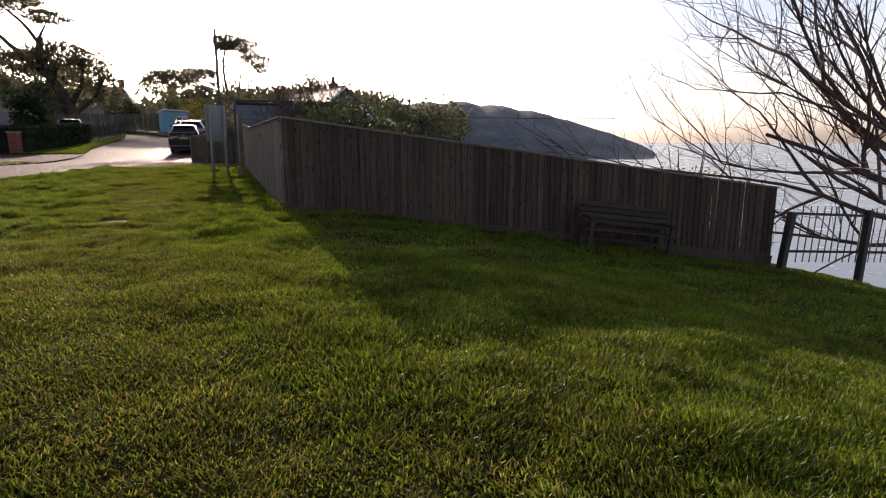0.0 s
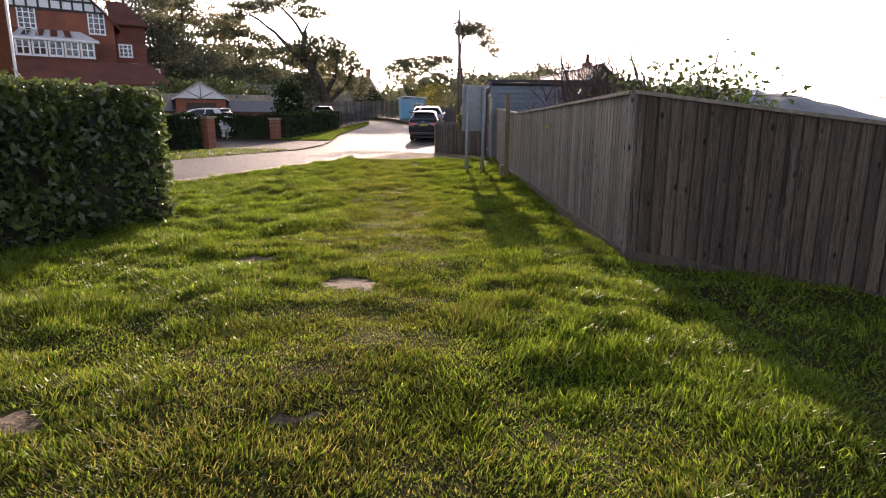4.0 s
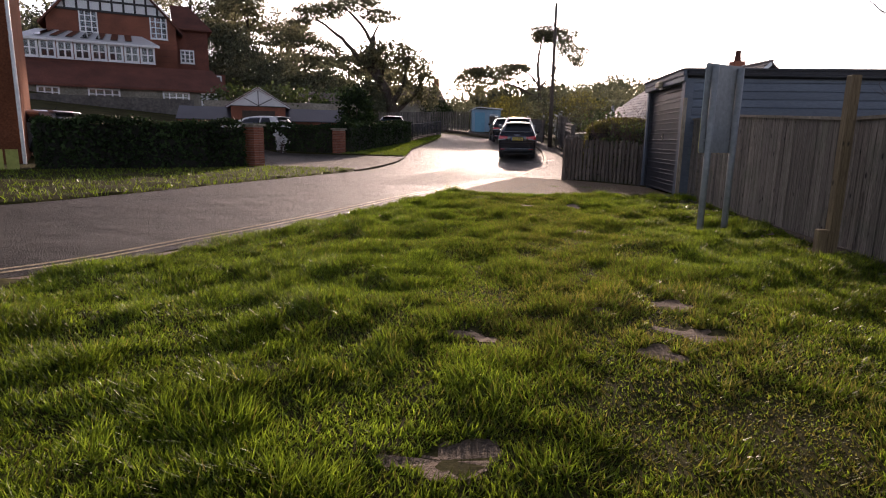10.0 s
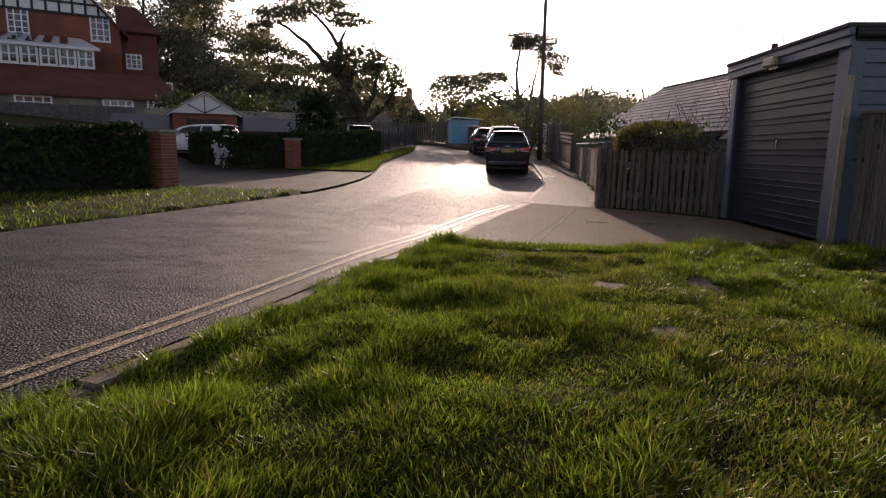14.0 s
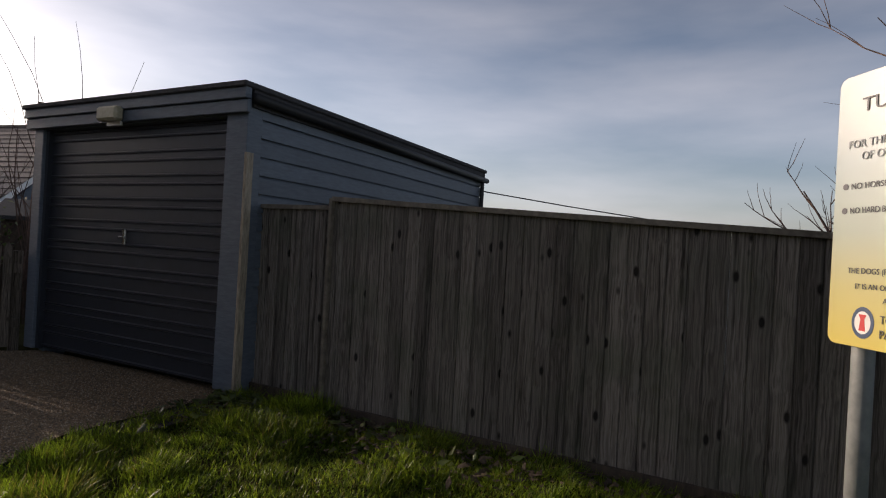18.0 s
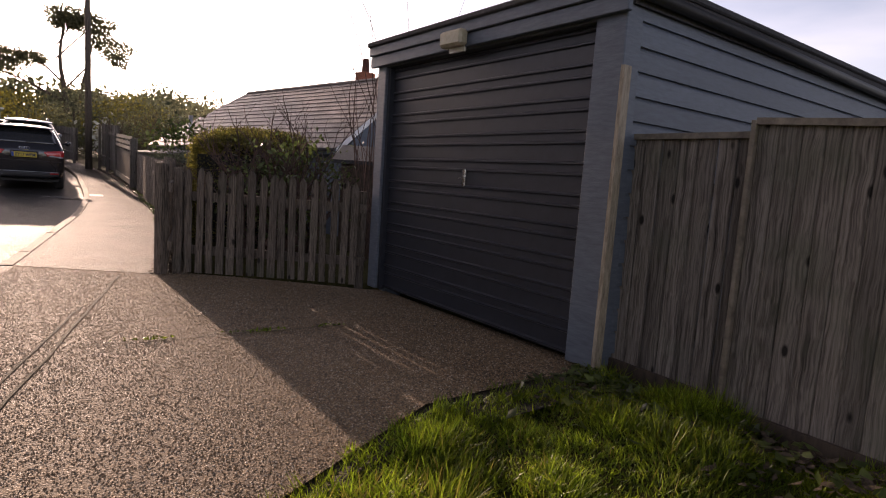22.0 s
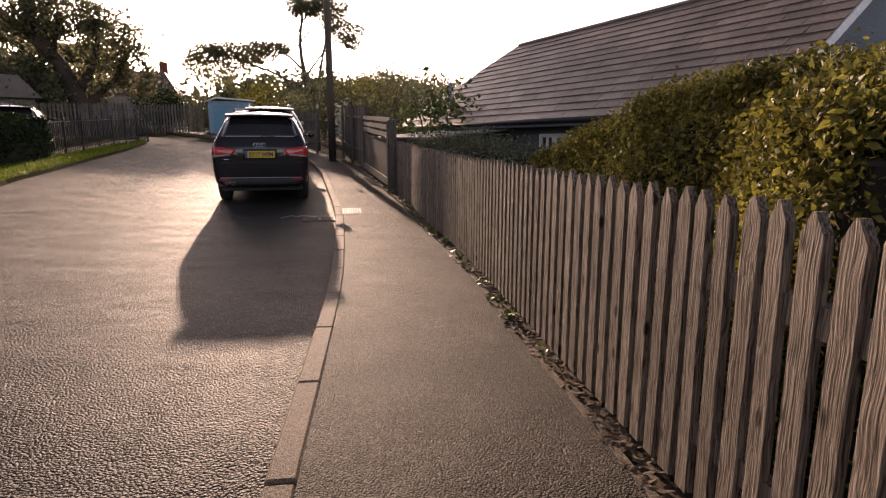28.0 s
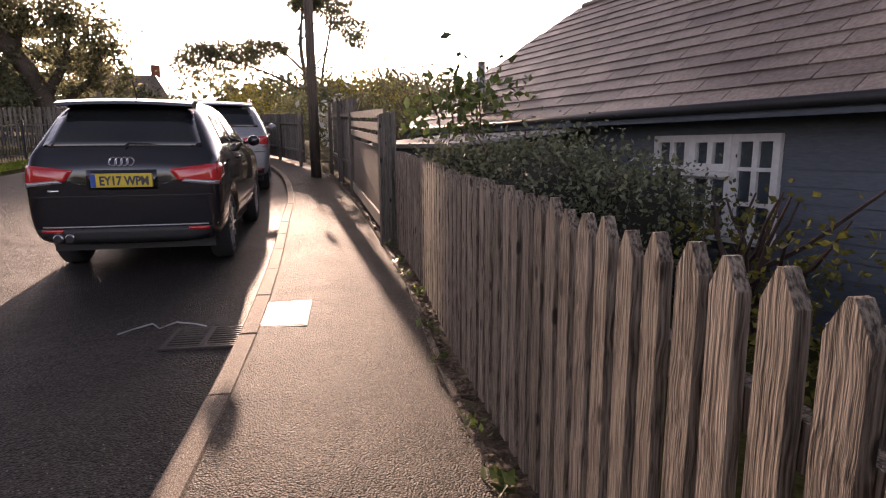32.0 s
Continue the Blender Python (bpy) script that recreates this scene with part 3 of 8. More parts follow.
def sheet(name, left, right, across, material, drop, label, category):
    """A paved strip between two lines of equal count, with a skirt into the ground."""
    v, nl = [], len(left)
    for p, q in zip(left, right):
        for k in range(across + 1):
            c = p.lerp(q, k / across)
            v.append((c.x, c.y, float(level(c.x, c.y)) - drop(c.y)))
    f = [(i * (across + 1) + k, i * (across + 1) + k + 1, (i + 1) * (across + 1) + k + 1, (i + 1) * (across + 1) + k) for i in range(nl - 1) for k in range(across)]
    ob = soup(name, np.array(v), np.array(f), material, smooth=True)
    return tagged(ob, label, category, kind="structure")


sheet("road", LS, RS, 10, M_ROAD, road_drop, "worn grey asphalt lane, shining with low sun", "road")


def resample(line, n):
    d = [0.0]
    for p, q in zip(line, line[1:]):
        d.append(d[-1] + (q - p).length)
    out, j = [], 0
    for k in range(n):
        s = d[-1] * k / (n - 1)
        while j < len(d) - 2 and d[j + 1] < s:
            j += 1
        u = (s - d[j]) / max(d[j + 1] - d[j], 1e-9)
        out.append(line[j].lerp(line[j + 1], min(u, 1)))
    return out


kerb_line = RS[i0:]
foot_in = []
for i, p in enumerate(kerb_line):
    d = (kerb_line[min(i + 1, len(kerb_line) - 1)] - kerb_line[max(i - 1, 0)]).normalized()
    foot_in.append(p + Vector((d.y, -d.x)) * 0.125)
wall_in = []
wl_ = [Vector(p) for p in WS]
for i, p in enumerate(wl_):
    d = (wl_[min(i + 1, len(wl_) - 1)] - wl_[max(i - 1, 0)]).normalized()
    wall_in.append(p + Vector((-d.y, d.x)) * 0.11)
sheet("pavement", resample(foot_in, 130), resample(wall_in, 130), 3, M_PAVE, lambda y: 0.0, "narrow dark asphalt footpath beside the lane", "pavement")


def plate(name, poly, material, drop, label, category, cut=0.6):
    bm = bmesh.new()
    vs = [bm.verts.new((x, y, 0)) for x, y in poly]
    bm.faces.new(vs)
    xs, ys = [p[0] for p in poly], [p[1] for p in poly]
    for axis, lo, hi in ((Vector((1, 0, 0)), min(xs), max(xs)), (Vector((0, 1, 0)), min(ys), max(ys))):
        s = lo + cut
        while s < hi:
            bmesh.ops.bisect_plane(bm, geom=bm.verts[:] + bm.edges[:] + bm.faces[:], plane_co=axis * s, plane_no=axis)
            s += cut
    for v in bm.verts:
        v.co.z = float(level(v.co.x, v.co.y)) - drop
    bmesh.ops.recalc_face_normals(bm, faces=bm.faces)
    if bm.faces[:][0].normal.z < 0:
        bmesh.ops.reverse_faces(bm, faces=bm.faces)
    return tagged(part(name, bm, material), label, category, kind="structure")


plate("driveway", DRIVE, M_PAVE, 0.04, "dark asphalt driveway between brick gate piers", "driveway", 1.0)
tagged(soup("sea", np.array([(-200, -6000, -26.0), (7000, -6000, -26), (7000, 6000, -26), (-200, 6000, -26)], float), np.array([[0, 1, 2, 3]]), M_SEA), "calm pale blue-grey sea", "sea", kind="structure")

# ---- headland ----
def ridge(name, az, top, dist, depth, base, label):
    """A long wooded hill seen from the cliff: heights by compass bearing."""
    v, f = [], []
    n, rows = 160, 9
    for i in range(n):
        b = az[0] + (az[-1] - az[0]) * i / (n - 1)
        h = float(np.interp(b, az, top))
        bump_ = 1.0 + 0.03 * math.sin(b * 7.1) + 0.022 * math.sin(b * 17.3 + 1) + 0.015 * math.sin(b * 41.0)
        for k in range(rows):
            u = k / (rows - 1)
            d = dist + depth * u
            z = base + (h * bump_ - base) * math.sin(u * math.pi / 2) ** 0.8
            v.append((d * math.sin(radians(b)), -24 + d * math.cos(radians(b)), z))
    for i in range(n - 1):
        for k in range(rows - 1):
            p = i * rows + k
            f.append((p, p + rows, p + rows + 1, p + 1))
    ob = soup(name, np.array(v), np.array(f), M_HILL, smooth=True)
    return tagged(ob, label, "hill", kind="structure")


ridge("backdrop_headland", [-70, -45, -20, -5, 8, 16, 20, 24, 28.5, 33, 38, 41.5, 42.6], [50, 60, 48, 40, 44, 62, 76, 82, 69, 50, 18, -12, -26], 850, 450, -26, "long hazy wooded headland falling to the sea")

# ---- close-boarded fence ----
def board_mesh(name, w, t, material, point=0.0, chamfer=0.004):
    """An upright board 1 m high, foot at the origin; point: depth of a pointed top."""
    bm = bmesh.new()
    if point:
        prof = [(-w / 2, 0), (w / 2, 0), (w / 2, 1 - point), (0.006, 1), (-0.006, 1), (-w / 2, 1 - point)]
    else:
        c = 0.006
        ring = [(-w / 2, t / 2), (-w / 2, c - t / 2), (c - w / 2, -t / 2), (w / 2 - c, -t / 2), (w / 2, c - t / 2), (w / 2, t / 2)]
        lo = [bm.verts.new((x, y, 0)) for x, y in ring]
        hi = [bm.verts.new((x, y, 1)) for x, y in ring]
        bm.faces.new(hi)
        bm.faces.new(lo[::-1])
        for i in range(6):
            j = (i + 1) % 6
            bm.faces.new((lo[i], lo[j], hi[j], hi[i]))
        bmesh.ops.recalc_face_normals(bm, faces=bm.faces)
        return mesh_of(name, bm, material)
    a = [bm.verts.new((x, -t / 2, z)) for x, z in prof]
    b = [bm.verts.new((x, t / 2, z)) for x, z in prof]
    bm.faces.new(a)
    bm.faces.new(b[::-1])
    for i in range(len(prof)):
        j = (i + 1) % len(prof)
        bm.faces.new((a[j], a[i], b[i], b[j]))
    bmesh.ops.recalc_face_normals(bm, faces=bm.faces)
    return mesh_of(name, bm, material)


FLATBOARDS = [board_mesh("fence board", w, 0.024, M_BOARD) for w in (0.0995, 0.1, 0.099)]
BOARDS = [board_mesh("fence board", w, 0.017, M_BOARD) for w in (0.112, 0.118, 0.108)]
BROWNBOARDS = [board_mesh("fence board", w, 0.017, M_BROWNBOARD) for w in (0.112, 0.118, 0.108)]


def bar(bm, p, q, w, h, roll_up=Vector((0, 0, 1))):
    """A squared bar from p to q: w across, h upright."""
    p, q = Vector(p), Vector(q)
    d = (q - p)
    s = d.cross(roll_up).normalized()
    u = s.cross(d).normalized()
    v = [bm.verts.new(c + s * a * w / 2 + u * b * h / 2) for c in (p, q) for a, b in ((-1, -1), (1, -1), (1, 1), (-1, 1))]
    for f in ((0, 1, 2, 3), (7, 6, 5, 4), (0, 4, 5, 1), (1, 5, 6, 2), (2, 6, 7, 3), (3, 7, 4, 0)):
        bm.faces.new([v[i] for i in f])
    bmesh.ops.recalc_face_normals(bm, faces=bm.faces)
    return bm


def board_fence(p, q, zp, zq, tp, tq, label, pitch=0.1, cap=True, gravel=True, lapped=True, meshes=None):
    """Boards from plan point p to q; z and t: foot and top at either end. The face looks to the left of the way back from q to p."""
    f = thing("board_fence", label, "fence", Matrix.Translation((*p, 0)))
    p, q = Vector(p), Vector(q)
    d = q - p
    L = d.length
    ang = math.atan2(d.y, d.x)
    nrm = Vector((d.y, -d.x)).normalized()
    rng = random.Random(int(L * 100))
    n = int(L / pitch)
    for i in range(n):
        s = (i + 0.5) / n
        z0, z1 = zp + (zq - zp) * s, tp + (tq - tp) * s
        o = d * s + nrm * ((0.006 if lapped else 0.002) * rng.uniform(-1, 1))
        h = z1 - z0 - 0.03 + rng.uniform(-0.006, 0.006)
        m = Matrix.Translation((o.x, o.y, z0 + 0.02)) @ Matrix.Rotation(ang + radians(12 + rng.uniform(-2, 2) if lapped else rng.uniform(-0.9, 0.5)), 4, "Z") @ Matrix.Rotation(radians(rng.uniform(-0.1, 0.1) * (1.5 if lapped else 0.6)), 4, "Y") @ Matrix.Diagonal((1, 1, h, 1))
        piece("board", (meshes or (BOARDS if lapped else FLATBOARDS))[rng.randrange(3)], m, f)
    a, b = Vector((0, 0)), d
    if cap:
        bm = bmesh.new()
        bar(bm, (*(a + nrm * 0.008), tp + 0.0), (*(b + nrm * 0.008), tq + 0.0), 0.062, 0.032)
        part("capping_rail", bm, M_RAIL, f, "pale weathered capping rail")
    if gravel:
        bm = bmesh.new()
        bar(bm, (*(a + nrm * 0.022), zp - 0.03), (*(b + nrm * 0.022), zq - 0.03), 0.025, 0.2)
        part("gravel_board", bm, M_DARKWOOD, f)
    for u in (0.25, 0.8):
        bm = bmesh.new()
        bar(bm, (*(a - nrm * 0.05), zp + (tp - zp) * u), (*(b - nrm * 0.05), zq + (tq - zq) * u), 0.06, 0.07)
        part("rail", bm, M_BOARD, f)
    k = max(2, round(L / 2.6) + 1)
    for i in range(k):
        s = min(max(i / (k - 1), 0.01), 0.99)
        o = d * s - nrm * 0.1
        bm = box(bmesh.new(), -0.045, 0.045, -0.045, 0.045, zp + (zq - zp) * s - 0.4, tp + (tq - tp) * s - 0.02, Matrix.Translation((o.x, o.y, 0)) @ Matrix.Rotation(ang, 4, "Z"))
        part("post", bm, M_BOARD, f)
    return f


board_fence((0.0, -3.4), (-0.08, -7.6), -0.04, -0.08, 1.455, 1.25, "tall weathered grey-brown close-boarded timber fence", lapped=False)
board_fence((-0.08, -7.61), (-0.21, -14.9), -0.08, -0.16, 1.25, 1.29, "long weathered grey close-boarded fence beside the turf", lapped=False)
el_ = thing("fence_lath", "pale split lath closing the end of the boarded fence", "lath", Matrix.Translation((-0.025, -3.39, -0.04)))
part("lath", box(bmesh.new(), -0.02, 0.02, -0.012, 0.012, 0.0, 1.5, None, 0.003), M_RAIL, el_)
board_fence((0.09, -2.62), (0.09, -3.38), -0.02, -0.04, 1.4, 1.4, "short dark panel of boarded fence against the garage", lapped=False)
board_fence((-0.2, -14.93), (8.0, -17.5), -0.16, -1.2, 1.29, 0.1, "brown boarded fence, darkened for shade, running down the slope to the sea", meshes=BROWNBOARDS)
cp = thing("corner_post", "grey weathered corner post of the boarded fence", "post", Matrix.Translation((-0.22, -14.93, -0.2)))
part("post", box(bmesh.new(), -0.02, 0.02, -0.02, 0.02, 0, 1.5), M_BOARD, cp)
fp = thing("fence_post", "tall square tan timber post beside the boarded fence", "post", Matrix.Translation((-0.36, -8.0, -0.12)))
part("post", box(bmesh.new(), -0.045, 0.045, -0.045, 0.045, -0.2, 1.74, None, 0.006), M_TANWOOD, fp)
part("stub", box(bmesh.new(), -0.14, -0.05, -0.04, 0.04, -0.2, 0.32, None, 0.006), M_TANWOOD, fp)

# ---- notice board on two posts ----
SIGN = Matrix.Translation((-0.915, -6.445, 0)) @ Matrix.Rotation(math.atan2(-0.39, -0.57), 4, "Z")   # x along the face as read, y into the board
SIGN_W, SIGN_LO, SIGN_HI = 0.69, 0.87, 1.89


def sign_print():
    m = bpy.data.materials.new("printed sign face")
    m.use_nodes = True
    n, l = m.node_tree.nodes, m.node_tree.links
    g = n.new("ShaderNodeNewGeometry")
    s = n.new("ShaderNodeSeparateXYZ")
    r = n.new("ShaderNodeMapRange")
    r.inputs["From Min"].default_value, r.inputs["From Max"].default_value = SIGN_LO, SIGN_HI
    c = n.new("ShaderNodeValToRGB")
    e = c.color_ramp.elements
    e[0].position, e[0].color = 0.0, (0.68, 0.56, 0.13, 1)
    e[1].position, e[1].color = 1.0, (0.444, 0.466, 0.466, 1)
    for pos, col in ((0.22, (0.56, 0.52, 0.23, 1)), (0.42, (0.39, 0.455, 0.385, 1)), (0.68, (0.333, 0.422, 0.437, 1))):
        k = e.new(pos)
        k.color = col
    l.new(g.outputs["Position"], s.inputs[0])
    l.new(s.outputs["Z"], r.inputs["Value"])
    l.new(r.outputs[0], c.inputs["Fac"])
    l.new(c.outputs[0], n["Principled BSDF"].inputs["Base Color"])
    n["Principled BSDF"].inputs["Roughness"].default_value = 0.3
    return m


def words(text, size, x, z, parent, material, align="LEFT", width=None, squeeze=1.0, bold=0.0):
    """Lettering in the built-in font, 2 mm proud of the sign's face."""
    cu = bpy.data.curves.new("letters", "FONT")
    cu.body, cu.size, cu.align_x, cu.extrude, cu.offset = text, size, align, 0.0006, bold
    tmp = bpy.data.objects.new("letters", cu)
    me = bpy.data.meshes.new_from_object(tmp)
    bpy.data.objects.remove(tmp)
    me.materials.clear()
    me.materials.append(material)
    ob = new("lettering", me)
    ob.parent = parent
    k = squeeze
    if width:
        k = width / max(v.co.x for v in me.vertices) if align == "LEFT" else width / (2 * max(v.co.x for v in me.vertices))
    ob.matrix_basis = Matrix.Translation((x, -0.007, z)) @ Matrix.Rotation(radians(90), 4, "X") @ Matrix.Diagonal((k, 1, 1, 1))
    return ob


def rounded(w, h, r, n=5):
    pts = []
    for cx, cz, a0 in ((w / 2 - r, h / 2 - r, 0), (-w / 2 + r, h / 2 - r, 90), (-w / 2 + r, -h / 2 + r, 180), (w / 2 - r, -h / 2 + r, 270)):
        for k in range(n + 1):
            a = radians(a0 + 90 * k / n)
            pts.append((cx + r * math.cos(a), cz + r * math.sin(a)))
    return pts


UP = Matrix.Rotation(radians(90), 4, "X")
sg = thing("notice_sign", "white, blue and yellow walk notice on grey posts by the fence", "sign", SIGN)
zc = (SIGN_LO + SIGN_HI) / 2
part("panel", slab(rounded(SIGN_W, SIGN_HI - SIGN_LO, 0.035), -0.002, 0.004, Matrix.Translation((0, 0, zc)) @ UP), sign_print(), sg, "printed panel fading from white through blue to yellow")
part("backing", slab(rounded(SIGN_W - 0.004, SIGN_HI - SIGN_LO - 0.004, 0.035), -0.006, -0.0025, Matrix.Translation((0, 0, zc)) @ UP), M_POSTGREY, sg, "plain grey back of the panel")
for x in (-0.235, 0.235):
    bm = tube(bmesh.new(), [(x, 0.05, -0.4), (x, 0.05, SIGN_HI - 0.03)], 0.038, 14)
    part("post", bm, M_POSTGREY, sg, "", True)
    for z in (SIGN_LO + 0.15, SIGN_HI - 0.2):
        part("bracket", box(bmesh.new(), x - 0.05, x + 0.05, 0.004, 0.02, z - 0.015, z + 0.015), M_STEEL, sg)
H = SIGN_HI - SIGN_LO


def sz(f):
    return SIGN_HI - f * H


M_RED = surf("red print", (0.55, 0.02, 0.02), (0.6, 0.03, 0.03), 30, 0.4, 0, vary=0.02)
M_GREYINK = surf("grey ink", (0.10, 0.13, 0.15), (0.13, 0.16, 0.18), 30, 0.4, 0, vary=0.02)
words("TURF WALK", 0.075, 0, sz(0.143), sg, M_INK, "CENTER", 0.48)
words("FOR THE SAFETY AND RESPECT", 0.042, 0, sz(0.2725), sg, M_GREYINK, "CENTER", 0.58)
words("OF OTHER USERS, PLEASE", 0.042, 0, sz(0.32), sg, M_GREYINK, "CENTER", 0.46)
for txt, x, f, w in (("NO HORSE RIDING", -0.27, 0.425, 0.265), ("NO CYCLING", 0.095, 0.43, 0.187), ("NO HARD BALL GAMES", -0.27, 0.515, 0.29), ("NO CAMPING", 0.095, 0.525, 0.187)):
    words(txt, 0.032, x, sz(f), sg, M_INK, "LEFT", w)
    bm = slab([(0.012 * math.cos(k * 0.5236), 0.012 * math.sin(k * 0.5236)) for k in range(12)], 0.0045, 0.006, Matrix.Translation((x - 0.025, 0, sz(f) + 0.011)) @ UP)
    part("bullet", bm, M_INK, sg)
bm = bmesh.new()
for k in range(28):
    a0, a1 = radians(k * 360 / 28), radians((k + 1) * 360 / 28)
    for s_ in (0,):
        slab([(0.042 * math.cos(a0), 0.042 * math.sin(a0)), (0.050 * math.cos(a0), 0.050 * math.sin(a0)), (0.050 * math.cos(a1), 0.050 * math.sin(a1)), (0.042 * math.cos(a1), 0.042 * math.sin(a1))], 0.0045, 0.006, Matrix.Translation((0.0, 0, sz(0.635))) @ UP, bm)
slab([(-0.035, 0.029), (-0.029, 0.035), (0.035, -0.029), (0.029, -0.035)], 0.0062, 0.0072, Matrix.Translation((0.0, 0, sz(0.635))) @ UP, bm)
part("prohibition_ring", bm, M_RED, sg, "red ring and bar")
bm = bmesh.new()
for x0, x1, z0, z1 in ((-0.018, 0.014, -0.004, 0.010), (0.008, 0.022, 0.006, 0.020), (-0.018, -0.012, -0.022, -0.004), (0.006, 0.012, -0.022, -0.004)):
    slab([(x0, z0), (x1, z0), (x1, z1), (x0, z1)], 0.0045, 0.0058, Matrix.Translation((0.0, 0, sz(0.635))) @ UP, bm)
part("animal_symbol", bm, M_INK, sg)
words("THE DOGS (FOULING OF LAND) ACT 1996", 0.03, 0, sz(0.735), sg, M_INK, "CENTER", 0.53)
words("IT IS AN OFFENCE NOT TO CLEAN UP", 0.028, 0, sz(0.79), sg, M_INK, "CENTER", 0.46)
words("AFTER YOUR DOG", 0.028, 0, sz(0.835), sg, M_INK, "CENTER", 0.22)
words("TOTLAND", 0.042, -0.12, sz(0.905), sg, M_INK, "LEFT", 0.165)
words("PARISH COUNCIL", 0.042, -0.12, sz(0.955), sg, M_INK, "LEFT", 0.30)
ring = [(0.047 * math.cos(k * 0.2618), 0.058 * math.sin(k * 0.2618)) for k in range(24)]
em = part("emblem", slab(ring, 0.0045, 0.0055, Matrix.Translation((-0.19, 0, sz(0.91))) @ UP), surf("dark blue print", (0.02, 0.05, 0.12), (0.03, 0.07, 0.15), 20, 0.4, 0, vary=0.02), sg, "round dark blue emblem with a pale middle")
part("emblem_middle", slab([(x * 0.72, y * 0.72) for x, y in ring], 0.0057, 0.0064, Matrix.Translation((-0.19, 0, sz(0.91))) @ UP), M_WHITE, em)
part("emblem_figure", slab([(-0.014, -0.03), (0.014, -0.03), (0.008, 0.012), (0.016, 0.03), (-0.016, 0.03), (-0.008, 0.012)], 0.0066, 0.0073, Matrix.Translation((-0.19, 0, sz(0.91))) @ UP), M_RED, em)

# ---- garage ----
gr = thing("garage", "blue-grey boarded flat-roofed garage with a black up-and-over door", "garage", Matrix.Translation((-0.06, -1.28, 0.0)) @ Matrix.Rotation(radians(-1.6), 4, "Z"))
GW, GD, GH = 1.36, 4.3, 2.2           # half width, depth, wall height; x runs back from the front
part("back_wall", box(bmesh.new(), GD - 0.08, GD, -GW, GW, -1.2, GH), M_GREYPAINT, gr)
part("wall_core", box(bmesh.new(), 0.1, GD - 0.08, GW - 0.08, GW, -1.2, GH), M_GREYPAINT, gr)
part("wall_core", box(bmesh.new(), 0.1, GD - 0.08, -GW, -GW + 0.08, -1.2, GH), M_GREYPAINT, gr)
bm = bmesh.new()
v = [bm.verts.new(p) for p in ((0, 0, 0), (0, -0.022, 0), (0, -0.016, 0.118), (0, -0.003, 0.138), (0, 0, 0.138))]
w = [bm.verts.new((GD - 0.14, p.co.y, p.co.z)) for p in v]
bm.faces.new(v)
bm.faces.new(w[::-1])
for i in range(5):
    j = (i + 1) % 5
    bm.faces.new((v[j], v[i], w[i], w[j]))
bmesh.ops.recalc_face_normals(bm, faces=bm.faces)
clad = mesh_of("cladding board", bm, M_GREYPAINT)
side = part("side_wall", box(bmesh.new(), 0.1, GD - 0.02, -GW - 0.004, -GW + 0.001, 0.0, GH), M_GREYPAINT, gr, "shiplap boarded side wall")
for k in range(15):
    piece("board", clad, Matrix.Translation((0.12, -GW - 0.004, 0.08 + k * 0.141)), side)
part("corner_post", box(bmesh.new(), -0.03, 0.12, -GW - 0.03, -GW + 0.19, 0, GH, None, 0.006), M_GREYPAINT, gr)
part("corner_post", box(bmesh.new(), -0.03, 0.12, GW - 0.12, GW + 0.02, 0, GH, None, 0.006), M_GREYPAINT, gr)
part("trim_strip", box(bmesh.new(), -0.045, 0.02, -GW - 0.055, -GW - 0.03, 0, 1.78), surf("peeling trim", (0.16, 0.13, 0.09), (0.34, 0.29, 0.22), 12, 0.8, 0.4, stretch=(5, 5, 1)), gr, "bare weathered edge strip")
part("lintel", box(bmesh.new(), -0.02, 0.06, -GW, GW, 2.06, GH, None, 0.004), M_GREYPAINT, gr)
for z0, z1, o in ((2.07, 2.165, 0.07), (2.17, 2.265, 0.09)):
    part("fascia_board", box(bmesh.new(), -o, -0.03, -GW - 0.06, GW + 0.1, z0, z1, None, 0.005), M_GREYPAINT, gr)
roof_ob = part("roof", box(bmesh.new(), -0.11, GD + 0.08, -GW - 0.07, GW + 0.12, 2.25, 2.295, None, 0.01), M_FELT, gr, "black felt flat roof")
part("side_fascia", box(bmesh.new(), 0.0, GD + 0.05, -GW - 0.05, -GW - 0.028, 2.12, 2.25), M_FELT, gr)
bm = bmesh.new()
tube(bm, [(-0.02, -GW - 0.085, 2.18), (GD + 0.05, -GW - 0.085, 2.14)], 0.036, 10)
part("gutter", bm, M_TRIMBLACK, gr, "round black gutter", True)
part("downpipe", tube(bmesh.new(), [(GD - 0.05, -GW - 0.06, 2.15), (GD - 0.05, -GW - 0.06, -0.5)], 0.03, 8), M_TRIMBLACK, gr)
# ribbed door
bm = bmesh.new()
prof, z = [], 0.02
prof.append((0.05, z))
rows = 0
while z < 2.03:
    deep = 0.016
    prof += [(0.05, z), (0.05 - deep, z + 0.008), (0.05 - deep, z + 0.018), (0.05, z + 0.026)]
    z += 0.072 if rows % 2 else 0.128
    rows += 1
prof = [p for p in prof if p[1] <= 2.05] + [(0.05, 2.06)]
a = [bm.verts.new((x, -GW + 0.19, z)) for x, z in prof]
b = [bm.verts.new((x, GW - 0.12, z)) for x, z in prof]
for i in range(len(prof) - 1):
    bm.faces.new((a[i], a[i + 1], b[i + 1], b[i]))
bmesh.ops.recalc_face_normals(bm, faces=bm.faces)
dr = part("door", bm, M_DOOR, gr, "black ribbed up-and-over door")
part("door_back", box(bmesh.new(), 0.055, 0.075, -GW + 0.19, GW - 0.12, 0.01, 2.06), M_DOOR, gr)
